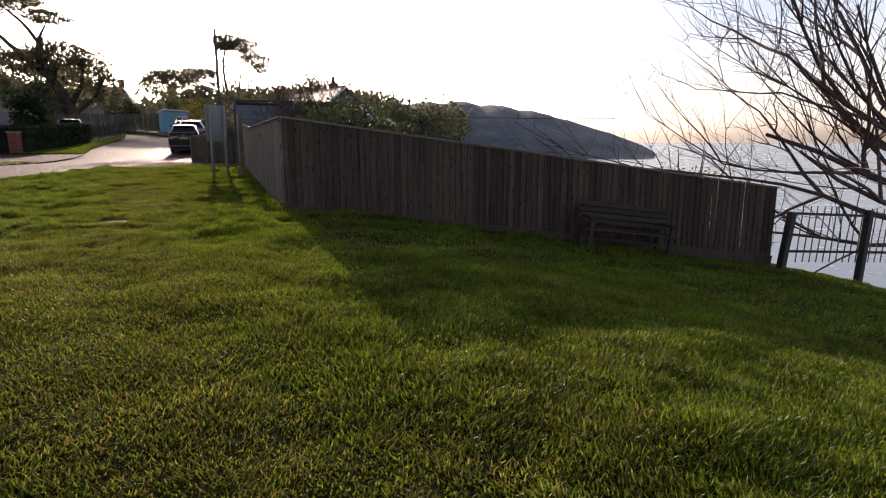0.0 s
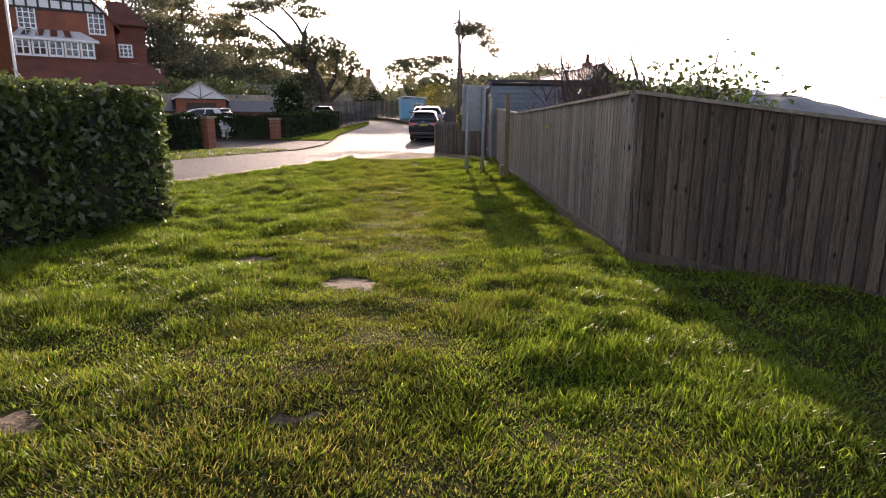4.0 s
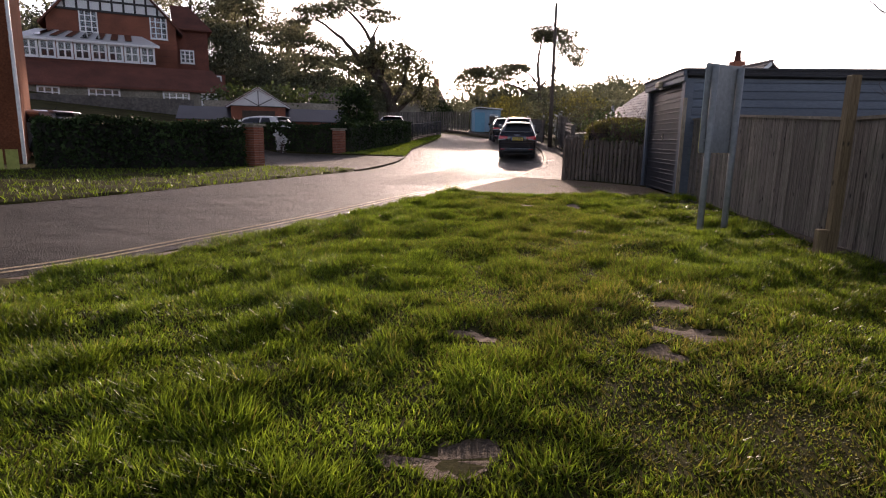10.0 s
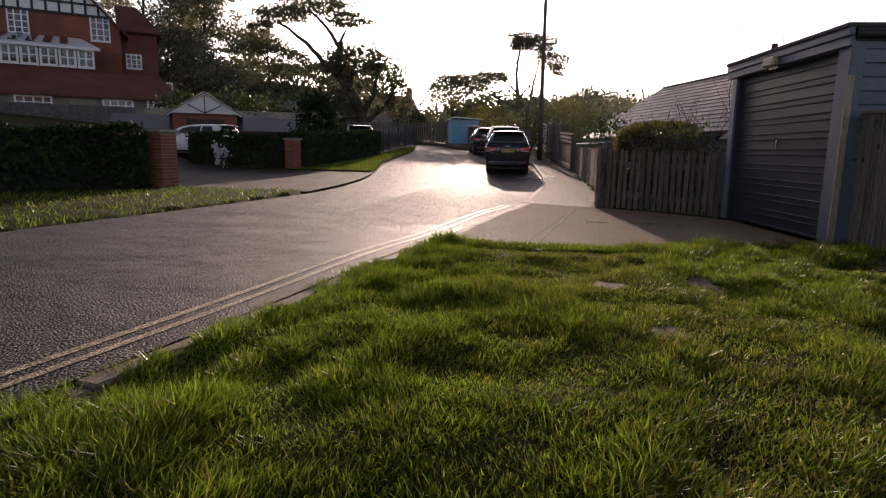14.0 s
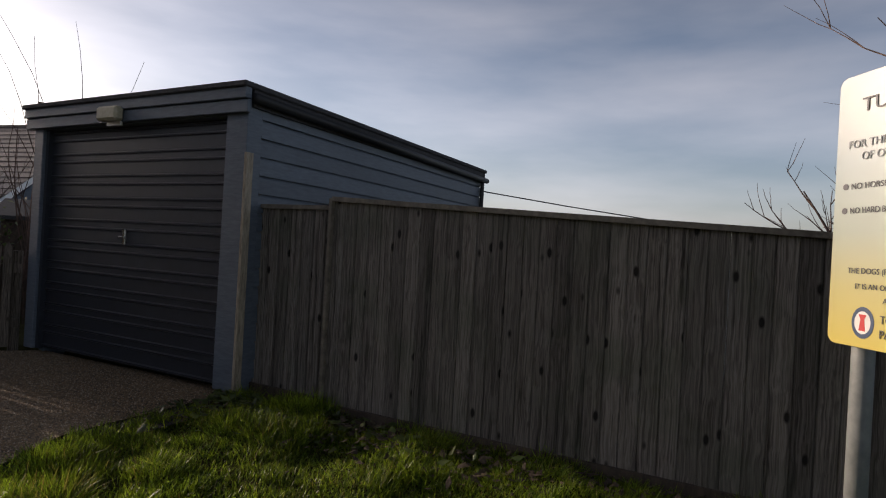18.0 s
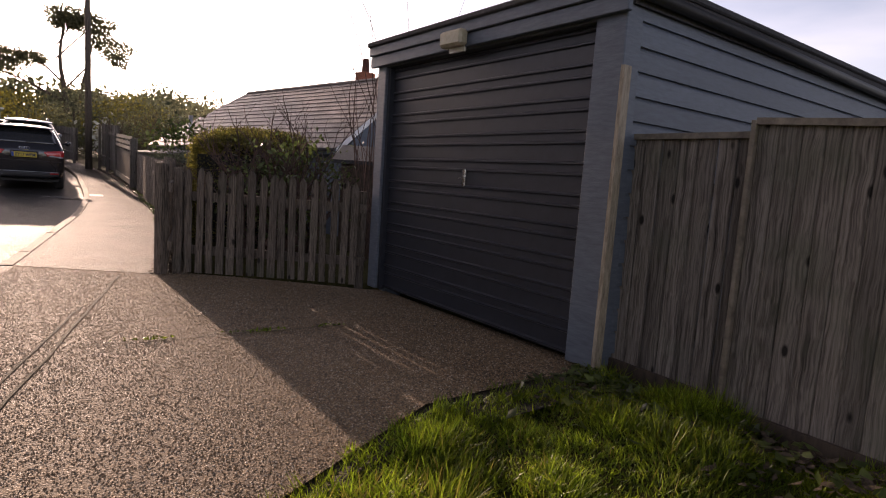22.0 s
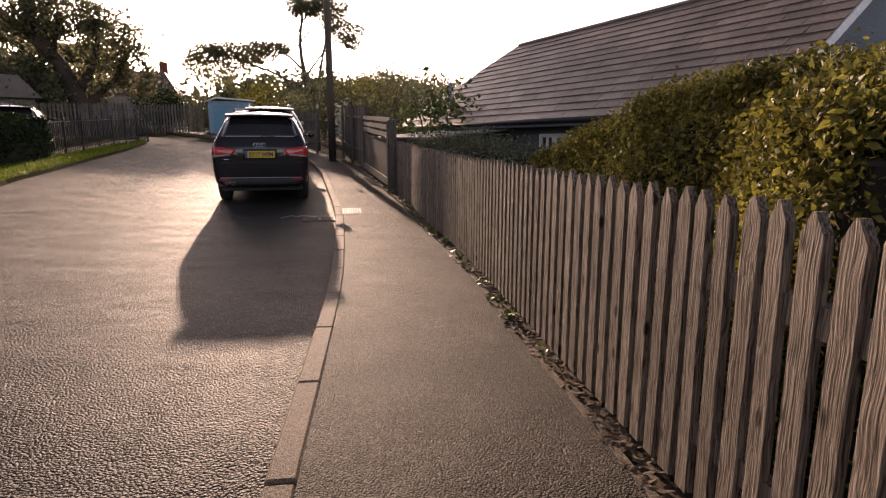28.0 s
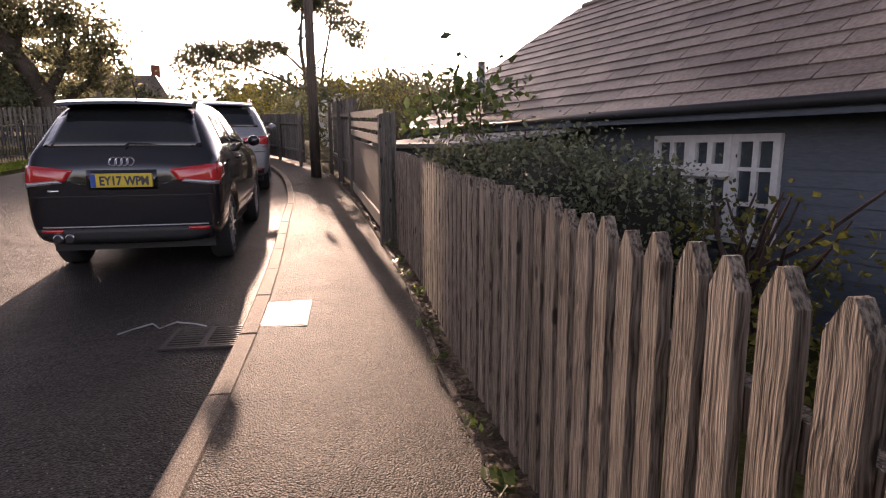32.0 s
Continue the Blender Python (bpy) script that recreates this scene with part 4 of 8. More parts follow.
part("door_side_strip", box(bmesh.new(), 0.0, 0.05, GW - 0.16, GW - 0.12, 0, 2.06), M_DOOR, gr)
hd = part("handle", box(bmesh.new(), 0.02, 0.045, 0.03, 0.07, 1.03, 1.17, None, 0.006), M_CHROME, dr, "small chrome T handle")
part("handle_grip", box(bmesh.new(), -0.01, 0.02, 0.0, 0.075, 1.085, 1.105, None, 0.004), M_CHROME, dr)
lp = thing("bulkhead_lamp", "cream bulkhead lamp on the garage fascia", "lamp", Matrix.Translation((-0.165, -1.16, 2.09)))
part("lamp_body", box(bmesh.new(), -0.05, 0.035, -0.13, 0.13, -0.02, 0.1, None, 0.02), surf("yellowed plastic", (0.42, 0.37, 0.24), (0.55, 0.5, 0.36), 30, 0.5, 0.1, vary=0.1), lp)
part("lamp_base", box(bmesh.new(), 0.03, 0.05, -0.09, 0.09, -0.05, 0.03), M_WHITE, lp)
cb = thing("overhead_cable", "thin black cable from the garage's back corner", "cable")
part("cable", tube(bmesh.new(), [(4.25 + 0.9 * k, -2.78 - 1.0 * k, 2.0 - 0.12 * k * (1 - k / 14)) for k in range(8)], 0.009, 5), M_CABLE, cb)

# ---- picket fences ----
PICKETS = [board_mesh("picket", w, 0.03, M_PICKET, 0.055) for w in (0.074, 0.078, 0.071)]
OLDPICKETS = [board_mesh("picket", w, 0.02, M_OLDPICKET, 0.05) for w in (0.066, 0.072, 0.062)]


def along(line, s):
    d = 0.0
    for p, q in zip(line, line[1:]):
        k = (q - p).length
        if d + k >= s:
            return p.lerp(q, (s - d) / k), (q - p).normalized()
        d += k
    return line[-1], (line[-1] - line[-2]).normalized()


def length(line):
    return sum((q - p).length for p, q in zip(line, line[1:]))


def picket_fence(pts, pitch, height, label, side, seed, wander=0.0, meshes=PICKETS, wood=M_PICKET):
    line = smooth_line(pts, 5) if len(pts) > 2 else [Vector(p) for p in pts]
    L = length(line)
    o = line[0]
    f = thing("picket_fence", label, "fence", Matrix.Translation((o.x, o.y, 0)))
    rng = random.Random(seed)
    n = int(L / pitch)
    for i in range(n):
        p, d = along(line, (i + 0.5) * pitch)
        z = float(level(p.x, p.y))
        if p.x > 0:
            z = float(level(-0.3, p.y))
        h = height + rng.uniform(-0.012, 0.012) + wander * rng.uniform(-1, 1)
        m = Matrix.Translation((p.x - o.x, p.y - o.y, z + 0.03)) @ Matrix.Rotation(math.atan2(d.y, d.x) + radians(rng.uniform(-2, 2)), 4, "Z") @ Matrix.Rotation(radians(rng.uniform(-0.7, 0.7) * (1 + 30 * wander)), 4, "Y") @ Matrix.Diagonal((1, 1, h, 1))
        piece("picket", meshes[rng.randrange(3)], m, f)
    for u in (0.22, 0.74):
        k = max(1, round(L / 2.0))
        pts_ = []
        for i in range(k + 1):
            p, d = along(line, min(L * i / k, L - 1e-4))
            nn = Vector((d.y, -d.x)) * side
            zz = float(level(min(p.x, -0.3), p.y))
            pts_.append((p.x - o.x + nn.x * 0.045, p.y - o.y + nn.y * 0.045, zz + 0.03 + height * u))
        for p, q in zip(pts_, pts_[1:]):
            part("rail", bar(bmesh.new(), p, q, 0.045, 0.085), wood, f)
    k = max(2, round(L / 2.0) + 1)
    for i in range(k):
        p, d = along(line, min(max(L * i / (k - 1), 0.05), L - 0.05))
        nn = Vector((d.y, -d.x)) * side
        zz = float(level(min(p.x, -0.3), p.y))
        bm = box(bmesh.new(), -0.04, 0.04, -0.04, 0.04, -0.3, height - 0.06, Matrix.Translation((p.x - o.x + nn.x * 0.11, p.y - o.y + nn.y * 0.11, zz)) @ Matrix.Rotation(math.atan2(d.y, d.x), 4, "Z"), 0.005)
        part("post", bm, wood, f)
    return f


picket_fence(PICKET_LINE, 0.124, 1.08, "long bare weathered timber picket fence along the footpath", 1, 5)
picket_fence([(-1.58, 1.17), (-0.09, 0.12)], 0.098, 0.99, "old grey picket fence with uneven pales beside the garage", -1, 9, 0.02, OLDPICKETS, M_OLDPICKET)
for k, (x, y, h) in enumerate(((-1.66, 1.26, 1.05),)):
    pt_ = thing("gate_post", "weathered timber corner post of the picket fences", "post", Matrix.Translation((x, y, 0)))
    part("post", box(bmesh.new(), -0.045, 0.045, -0.045, 0.045, -0.2, h, Matrix.Rotation(0.5, 4, "Z"), 0.006), M_PICKET, pt_)
plate("garage_apron", APRON, M_APRON, 0.004, "exposed-aggregate concrete apron before the garage", "apron", 0.8)

# ---- kerbs, lines and ironwork ----
bm = bmesh.new()
box(bm, -0.0625, 0.0625, -0.5, 0.5, -0.2, 0.0, None, 0.012)
KERB = mesh_of("kerb stone", bm, M_KERB)
kerb = thing("kerb", "pale worn concrete kerb stones along the footpath", "kerb", kind="structure")
mid = []
for i, p in enumerate(kerb_line):
    d = (kerb_line[min(i + 1, len(kerb_line) - 1)] - kerb_line[max(i - 1, 0)]).normalized()
    mid.append(p + Vector((d.y, -d.x)) * 0.0625)
s, tot = 0.0, min(length(mid) - 1.0, 48.0)
krng = random.Random(4)
while s < tot:
    step = 0.915
    p, d = along(mid, s + step / 2)
    zz = float(level(p.x, p.y))
    sl = (float(level(p.x, p.y + 0.4)) - float(level(p.x, p.y - 0.4))) / 0.8
    m = Matrix.Translation((p.x, p.y, zz + 0.006 + krng.uniform(-0.004, 0.004))) @ Matrix.Rotation(math.atan2(d.y, d.x) - math.pi / 2 + radians(krng.uniform(-0.4, 0.4)), 4, "Z") @ Matrix.Rotation(math.atan(sl), 4, "X") @ Matrix.Diagonal((1, (step - 0.012), 1, 1))
    piece("kerb_stone", KERB, m, kerb)
    s += step
# flush kerb along the apron and the turf
low = thing("flush_kerb", "flush pale concrete edging between lane, apron and turf", "kerb", kind="structure")
back = [p for p in RS[:i0 + 1] if p.y > -14.5][::-1]
mid2 = []
for i, p in enumerate(back):
    d = (back[min(i + 1, len(back) - 1)] - back[max(i - 1, 0)]).normalized()
    mid2.append(p + Vector((-d.y, d.x)) * 0.07)
s = 0.02
while s < length(mid2) - 1:
    p, d = along(mid2, s + 0.457)
    zz = float(level(p.x, p.y))
    m = Matrix.Translation((p.x, p.y, zz - 0.002 - 0.012 * (s > 5.5))) @ Matrix.Rotation(math.atan2(d.y, d.x) - math.pi / 2, 4, "Z") @ Matrix.Diagonal((1.05, 0.905, 1, 1))
    piece("kerb_stone", KERB, m, low)
    s += 0.915


def ribbon(name, line, off, width, lift, material, label, category, drop, s0=0.0, s1=None):
    v, f = [], []
    s1 = s1 or length(line)
    n = max(2, int((s1 - s0) / 0.3))
    for i in range(n + 1):
        p, d = along(line, min(s0 + (s1 - s0) * i / n, length(line) - 1e-3))
        nn = Vector((-d.y, d.x))
        for o in (off - width / 2, off + width / 2):
            q = p + nn * o
            v.append((q.x, q.y, float(level(q.x, q.y)) - drop(q.y) + lift))
    for i in range(n):
        f.append((2 * i, 2 * i + 1, 2 * i + 3, 2 * i + 2))
    return tagged(soup(name, np.array(v), np.array(f), material), label, category, kind="structure")


fwd = [p for p in RS if -14.5 < p.y < 2.0]
for o in (0.2, 0.33):
    ribbon("yellow_line", fwd, o, 0.055, 0.004, M_LINE, "worn double yellow no-parking line on the lane", "road marking", road_drop)
p, d = along(fwd, length(fwd) - 0.05)
ang = math.atan2(d.y, d.x)
bm = bmesh.new()
box(bm, -0.03, 0.03, 0.0, 0.34, 0, 0.001, Matrix.Translation((p.x, p.y, float(level(p.x, p.y)) - road_drop(p.y) + 0.0045)) @ Matrix.Rotation(ang, 4, "Z"))
tagged(part("yellow_line_end", bm, M_LINE), "short cross bar closing the yellow lines", "road marking", kind="structure")
ribbon("seam", kerb_line, -1.0, 0.02, 0.002, M_ROAD, "thin seam in the footpath", "seam", lambda y: 0.0, 0.0, 0.3)
# edging strip and litter between path and fence
edge_line = [q for q in wall_in if q.y < 24]
ed = thing("path_edging", "thin concrete edging between footpath and fence", "edging", kind="structure")
for i in range(int(length(edge_line) / 0.915)):
    p, d = along(edge_line, (i + 0.5) * 0.915)
    zz = float(level(min(p.x, -0.3), p.y))
    piece("edging_stone", KERB, Matrix.Translation((p.x, p.y, zz + 0.008)) @ Matrix.Rotation(math.atan2(d.y, d.x) - math.pi / 2, 4, "Z") @ Matrix.Diagonal((0.3, 0.912, 0.8, 1)), ed)
rngl = np.random.default_rng(11)
lit = []
LW = [q for q in WS if q.y < 22]
for i in range(4200):
    p, d = along(LW, rngl.uniform(0.05, length(LW) - 0.1))
    o = rngl.uniform(-0.08, 0.13)
    lit.append((p.x - d.y * o, p.y + d.x * o, float(level(min(p.x, -0.3), p.y)) + 0.006 + 0.012 * rngl.random()))


def flakes(name, centres, size, material, parent=None, label="", seed=1, flat=0.0, long=1.5, jitter=0.4):
    """Many small bent leaves, each a pair of triangles, at the given centres."""
    r = np.random.default_rng(seed)
    c = np.asarray(centres, float)
    n = len(c)
    a = r.normal(size=(n, 3))
    a[:, 2] *= (1 - flat)
    a /= np.linalg.norm(a, axis=1)[:, None]
    b = np.cross(a, r.normal(size=(n, 3)) + np.array([0, 0, 6.0 * flat]))
    b /= np.linalg.norm(b, axis=1)[:, None] + 1e-9
    k = np.cross(a, b)
    s = (size * (1 + jitter * r.uniform(-1, 1, n)))[:, None]
    v = np.stack([c - a * s * long / 2, c + b * s * 0.42 + k * s * 0.12, c + a * s * long / 2, c - b * s * 0.42 + k * s * 0.12], 1).reshape(-1, 3)
    i = np.arange(n)[:, None] * 4
    f = np.concatenate([i + np.array([[0, 1, 2]]), i + np.array([[0, 2, 3]])], 0)
    return soup(name, v, f, material, parent, label)


tagged(flakes("leaf_litter", lit, 0.035, M_LEAFLITTER, flat=0.75, seed=3), "dry leaves and grit lying along the fence foot", "leaf litter", kind="stuff")
for k in range(15):
    p, d = along(LW, 4.5 + 0.62 * k + rngl.uniform(-0.2, 0.2))
    o = rngl.uniform(0.06, 0.12)
    x, y, z = p.x - d.y * o, p.y + d.x * o, float(level(min(p.x, -0.3), p.y))
    wd = thing("weed", "small green weed at the fence foot", "weed", Matrix.Translation((x, y, z)), "weeds at the fence foot")
    n_ = int(rngl.integers(9, 26))
    flakes("leaves", rngl.normal(size=(n_, 3)) * np.array([0.035, 0.05, 0.018]) + np.array([0, 0, 0.04]), float(rngl.uniform(0.025, 0.045)), M_LEAF, wd, "", 300 + k, 0.4, 1.8)
strip = ribbon("gravel_strip", LW, 0.0, 0.34, -0.012, M_LEAFLITTER, "dark gravel strip under the picket fence", "gravel", lambda y: 0.0)
# drain grate
gz = float(level(-1.4, 12.2)) - road_drop(12.2)
dg = thing("drain_grate", "dark cast-iron drain grate in the gutter beside the kerb", "drain", Matrix.Translation((-1.33, 12.2, gz + 0.004)) @ Matrix.Rotation(radians(-8), 4, "Z"))
bm = bmesh.new()
for x0, x1, y0, y1 in ((-0.26, 0.26, -0.23, -0.2), (-0.26, 0.26, 0.2, 0.23), (-0.26, -0.23, -0.2, 0.2), (0.23, 0.26, -0.2, 0.2), (-0.02, 0.02, -0.2, 0.2)):
    box(bm, x0, x1, y0, y1, -0.02, 0.006)
part("frame", bm, M_IRON, dg)
# Shallow black plate; the darkness below the grate is put into its colour.
part("pit", box(bmesh.new(), -0.24, 0.24, -0.21, 0.21, -0.02, -0.012), M_FELT, dg, "black plate standing in for shade below the bars")
bm = box(bmesh.new(), -0.23, 0.23, -0.011, 0.011, -0.015, 0.004)
bar_me = mesh_of("grate bar", bm, M_IRON)
for k in range(8):
    piece("bar", bar_me, Matrix.Translation((0, -0.172 + k * 0.049, 0)), dg)
wr = thing("wire_scrap", "bent pale wire lying by the drain", "wire", Matrix.Translation((-1.66, 12.5, gz + 0.012)))
part("wire", tube(bmesh.new(), [(-0.28, -0.08, 0), (-0.2, 0.02, 0), (-0.08, 0.06, 0.02), (-0.02, -0.02, 0), (0.08, 0.08, 0.01), (0.22, 0.02, 0), (0.3, -0.06, 0)], 0.007, 5), M_STEEL, wr)
cz = float(level(-0.83, 12.1))
cv = thing("access_cover", "chequered galvanised access cover set in the footpath", "cover", Matrix.Translation((-0.82, 12.3, cz + 0.006)) @ Matrix.Rotation(radians(-8), 4, "Z") @ Matrix.Rotation(math.atan(0.03), 4, "X") @ Matrix.Diagonal((1.05, 1.4, 1, 1)))
part("plate", box(bmesh.new(), -0.17, 0.17, -0.2, 0.2, -0.01, 0.004, None, 0.003), M_COVER, cv)
bm = bmesh.new()
for i in range(9):
    for j in range(11):
        box(bm, -0.012, 0.012, -0.006, 0.006, 0.003, 0.008, Matrix.Translation((-0.144 + i * 0.036, -0.17 + j * 0.034, 0)) @ Matrix.Rotation(0.8 if (i + j) % 2 else -0.8, 4, "Z"))
part("tread_pattern", bm, M_COVER, cv)
part("cover_frame", slab([(-0.19, -0.22), (0.19, -0.22), (0.19, 0.22), (-0.19, 0.22)], -0.02, 0.001), M_IRON, cv)
# joints in the apron
for nm, p, q, w in (("apron_joint", (-2.03, 1.2), (-3.25, -2.85), 0.016), ("apron_joint", (-2.46, 0.0), (-3.38, -2.85), 0.012), ("apron_joint", (-2.66, -0.98), (-0.9, -1.14), 0.012)):
    bm = bmesh.new()
    n = 14
    pr = None
    jr = random.Random(2)
    for i in range(n + 1):
        u = i / n
        x, y = p[0] + (q[0] - p[0]) * u + jr.uniform(-0.012, 0.012), p[1] + (q[1] - p[1]) * u + jr.uniform(-0.012, 0.012)
        dd = Vector((q[1] - p[1], p[0] - q[0])).normalized() * w / 2
        a_ = bm.verts.new((x - dd.x, y - dd.y, float(level(x, y)) + 0.001))
        b_ = bm.verts.new((x + dd.x, y + dd.y, float(level(x, y)) + 0.001))
        if pr:
            bm.faces.new((pr[0], pr[1], b_, a_))
        pr = (a_, b_)
    tagged(part(nm, bm, surf("mossy joint", (0.03, 0.03, 0.015), (0.11, 0.09, 0.05), 50, 0.95, 0.5, vary=0.3)), "narrow mossy joint in the concrete apron", "joint", kind="structure")


moss = []
for k in range(110):
    u = (0.25, 0.58, 0.64, 0.9)[k % 4] + 0.045 * rngl.normal()
    x, y = -2.66 + 1.76 * u, -0.98 - 0.16 * u
    if 0 < u < 1:
        moss.append((x + rngl.normal() * 0.012, y + rngl.normal() * 0.014, float(level(x, y)) + 0.006 + 0.012 * rngl.random()))
tagged(flakes("crack_moss", moss, 0.014, M_GRASS, flat=0.2, seed=63, long=2.2), "tufts of moss and grass in the concrete's crack", "moss", kind="stuff")
# loose-looking stone chips standing proud of the worn surfaces
def chips(name, poly, n, size, material, lift, label, seed, drop=None, fade=0.0, side=1.2):
    r = np.random.default_rng(seed)
    xs, ys = [p[0] for p in poly], [p[1] for p in poly]
    x, y = r.uniform(min(xs), max(xs), n), r.uniform(min(ys), max(ys), n)
    k = inside(x, y, poly)
    if fade:
        k &= r.random(n) < np.clip((max(ys) - y) / fade, 0, 1) * np.clip((x - min(xs) + 0.01) / side, 0, 1)
    x, y = x[k], y[k]
    n = len(x)
    z = level(x, y) + lift - (drop(y) if drop else 0)
    s_, t = size * r.uniform(0.55, 1.3, n), r.uniform(0, 6.28, n)
    c = np.stack([x, y, z], 1)
    ring = []
    for q in range(4):
        a = t + q * 1.571 + r.uniform(-0.35, 0.35, n)
        ring.append(c + np.stack([np.cos(a) * s_ * 0.5, np.sin(a) * s_ * 0.5, -0.25 * size + 0 * a], 1))
    top = c + np.stack([r.normal(0, 0.14, n) * s_, r.normal(0, 0.14, n) * s_, s_ * r.uniform(0.1, 0.34, n)], 1)
    v = np.stack(ring + [top], 1).reshape(-1, 3)
    i = np.arange(n)[:, None] * 5
    f = np.concatenate([i + np.array([[q, (q + 1) % 4, 4]]) for q in range(4)], 0)
    tagged(soup(name, v, f, material), label, "stone chips", kind="stuff")


def stone_mix(name, cols, rough):
    """Stones, each with a colour of its own."""
    m = bpy.data.materials.new(name)
    m.use_nodes = True
    n, l = m.node_tree.nodes, m.node_tree.links
    g = n.new("ShaderNodeNewGeometry")
    c = n.new("ShaderNodeValToRGB")
    e = c.color_ramp.elements
    e[0].color, e[1].color = (*cols[0], 1), (*cols[-1], 1)
    for k, col in enumerate(cols[1:-1]):
        q = e.new((k + 1) / (len(cols) - 1))
        q.color = (*col, 1)
    l.new(g.outputs["Random Per Island"], c.inputs["Fac"])
    l.new(c.outputs[0], n["Principled BSDF"].inputs["Base Color"])
    n["Principled BSDF"].inputs["Roughness"].default_value, n["Principled BSDF"].inputs["Specular IOR Level"].default_value = rough, 0.22
    return m


M_FLINT = stone_mix("flint pebbles", [(0.16, 0.10, 0.05), (0.22, 0.142, 0.075), (0.28, 0.185, 0.102), (0.34, 0.245, 0.15), (0.48, 0.41, 0.32)], 0.6)
M_CHIP = stone_mix("asphalt chippings", [(0.04, 0.036, 0.033), (0.075, 0.067, 0.06), (0.115, 0.1, 0.09), (0.17, 0.15, 0.13), (0.27, 0.245, 0.215)], 0.5)
chips("pebble_scatter", APRON, 120000, 0.0105, M_FLINT, -0.002, "brown and white pebbles showing in the worn concrete", 51)
NEAR_FOOT = [(-2.86, 2.0), (-2.55, 3.5), (-2.2, 5.0), (-1.85, 6.6), (-1.42, 8.8), (-1.1, 11.3), (-0.9, 13.5), (-0.6, 18.0), (0.55, 18.0), (0.3, 13.5), (0.0, 11.1), (-0.2, 9.2), (-0.45, 7.5), (-0.78, 5.65), (-1.15, 3.6), (-1.57, 2.05)]
chips("chipping_scatter", NEAR_FOOT, 190000, 0.0065, M_CHIP, 0.0, "dark stone chippings in the footpath asphalt", 52, None, 6.0, 0.02)
NEAR_ROAD = [(-4.0, -1.5), (-3.2, 1.0), (-2.95, 2.0), (-2.4, 4.6), (-2.1, 5.8), (-1.66, 8.1), (-1.2, 11.3), (-4.4, 11.3), (-5.0, 7.0), (-5.8, 2.0), (-6.2, -1.5)]
chips("chipping_scatter", NEAR_ROAD, 190000, 0.013, M_CHIP, 0.001, "dark stone chippings in the lane's asphalt", 53, lambda y: 0.012 + 0.093 * sstep((y + 0.5) / 7.0), 6.0)

# ---- grass: real blades over the turf and verges ----
def blades(name, x, y, z, h, w, lean, material, label, seed):
    r = np.random.default_rng(seed)
    n = len(x)
    t = r.uniform(0, 2 * np.pi, n)
    dx, dy = np.cos(t), np.sin(t)
    b = 6.3 * patches(x, y, 3.1, 7) + 3.0 * patches(x, y, 9.0, 2) + r.normal(0, 1.5, n)
    lx, ly = np.cos(b) * lean * h, np.sin(b) * lean * h
    base = np.stack([x, y, z], 1)
    side = np.stack([dx * w / 2, dy * w / 2, 0 * x], 1)
    tip = base + np.stack([lx, ly, h * (1.05 - 0.38 * np.minimum(lean, 1.9))], 1)
    v = np.stack([base - side, base + side, tip], 1).reshape(-1, 3)
    f = np.arange(n)[:, None] * 3 + np.array([[0, 1, 2]])
    return tagged(soup(name, v, f, material), label, "grass", kind="stuff")


FENCE_A, FENCE_B = [(0.0, -3.4), (-0.21, -14.9)], [(-0.21, -14.9), (8.0, -17.5)]
BARE = [(-3.53, -15.02, 0.3), (-2.58, -15.84, 0.36), (-2.44, -9.85, 0.22), (-2.44, -10.44, 0.34), (-3.8, -11.88, 0.3), (-3.66, -10.54, 0.26), (-2.73, -10.75, 0.22), (-2.94, -10.1, 0.14), (-2.54, -7.09, 0.24), (-2.31, -4.71, 0.3), (-2.98, -5.92, 0.22), (-3.04, -4.86, 0.2), (-2.56, -17.87, 0.2), (-3.7, -17.89, 0.26)]
gr_ = np.random.default_rng(8)


def scatter(n, x0, x1, y0, y1):
    return gr_.uniform(x0, x1, n), gr_.uniform(y0, y1, n)


def on_turf(x, y):
    ok = ~inside(x, y, HARD) & ~inside(x, y, APRON)
    fx = -0.21 + (y + 14.9) / 11.5 * 0.21 - 0.04
    ok &= np.where(y > -14.9, x < fx, np.where(x > -0.21, y < -14.98 - 0.317 * (x + 0.21), True))
    ok &= (x < 9.0)
    return ok


def worn(x, y):
    """How trodden the turf is: the path that walkers have made."""
    c = -2.75 + 0.35 * np.sin(y * 0.35) + np.where(y < -16, (y + 16) * -0.10, 0)
    p = np.exp(-((x - c) / 0.95) ** 2)
    big_ = np.exp(-((x + 2.6) / 2.8) ** 2) * sstep((-16.5 - y) / 3)
    return np.clip(p * 0.85 + 0.75 * big_ + 0.25 * wob(x, y, 1.1, 2), 0, 1)


def bare(x, y):
    r = np.zeros(len(x))
    for bx, by, br in BARE:
        q = np.hypot((x - bx) / 1.35, y - by) / (br * 0.6 * (0.2 + 0.95 * patches(x, y, 11, 2)))
        r = np.maximum(r, q < 1)
    return r > 0


def turf_z(x, y):
    """Height of the ground sheet itself."""
    i = np.clip(np.searchsorted(gx, x) - 1, 0, len(gx) - 2)
    j = np.clip(np.searchsorted(gy, y) - 1, 0, len(gy) - 2)
    u, v = (x - gx[i]) / (gx[i + 1] - gx[i]), (y - gy[j]) / (gy[j + 1] - gy[j])
    z = (GZ[i, j] * (1 - u) + GZ[i + 1, j] * u) * (1 - v) + (GZ[i, j + 1] * (1 - u) + GZ[i + 1, j + 1] * u) * v
    return np.maximum(z, level(x, y) - 0.05)


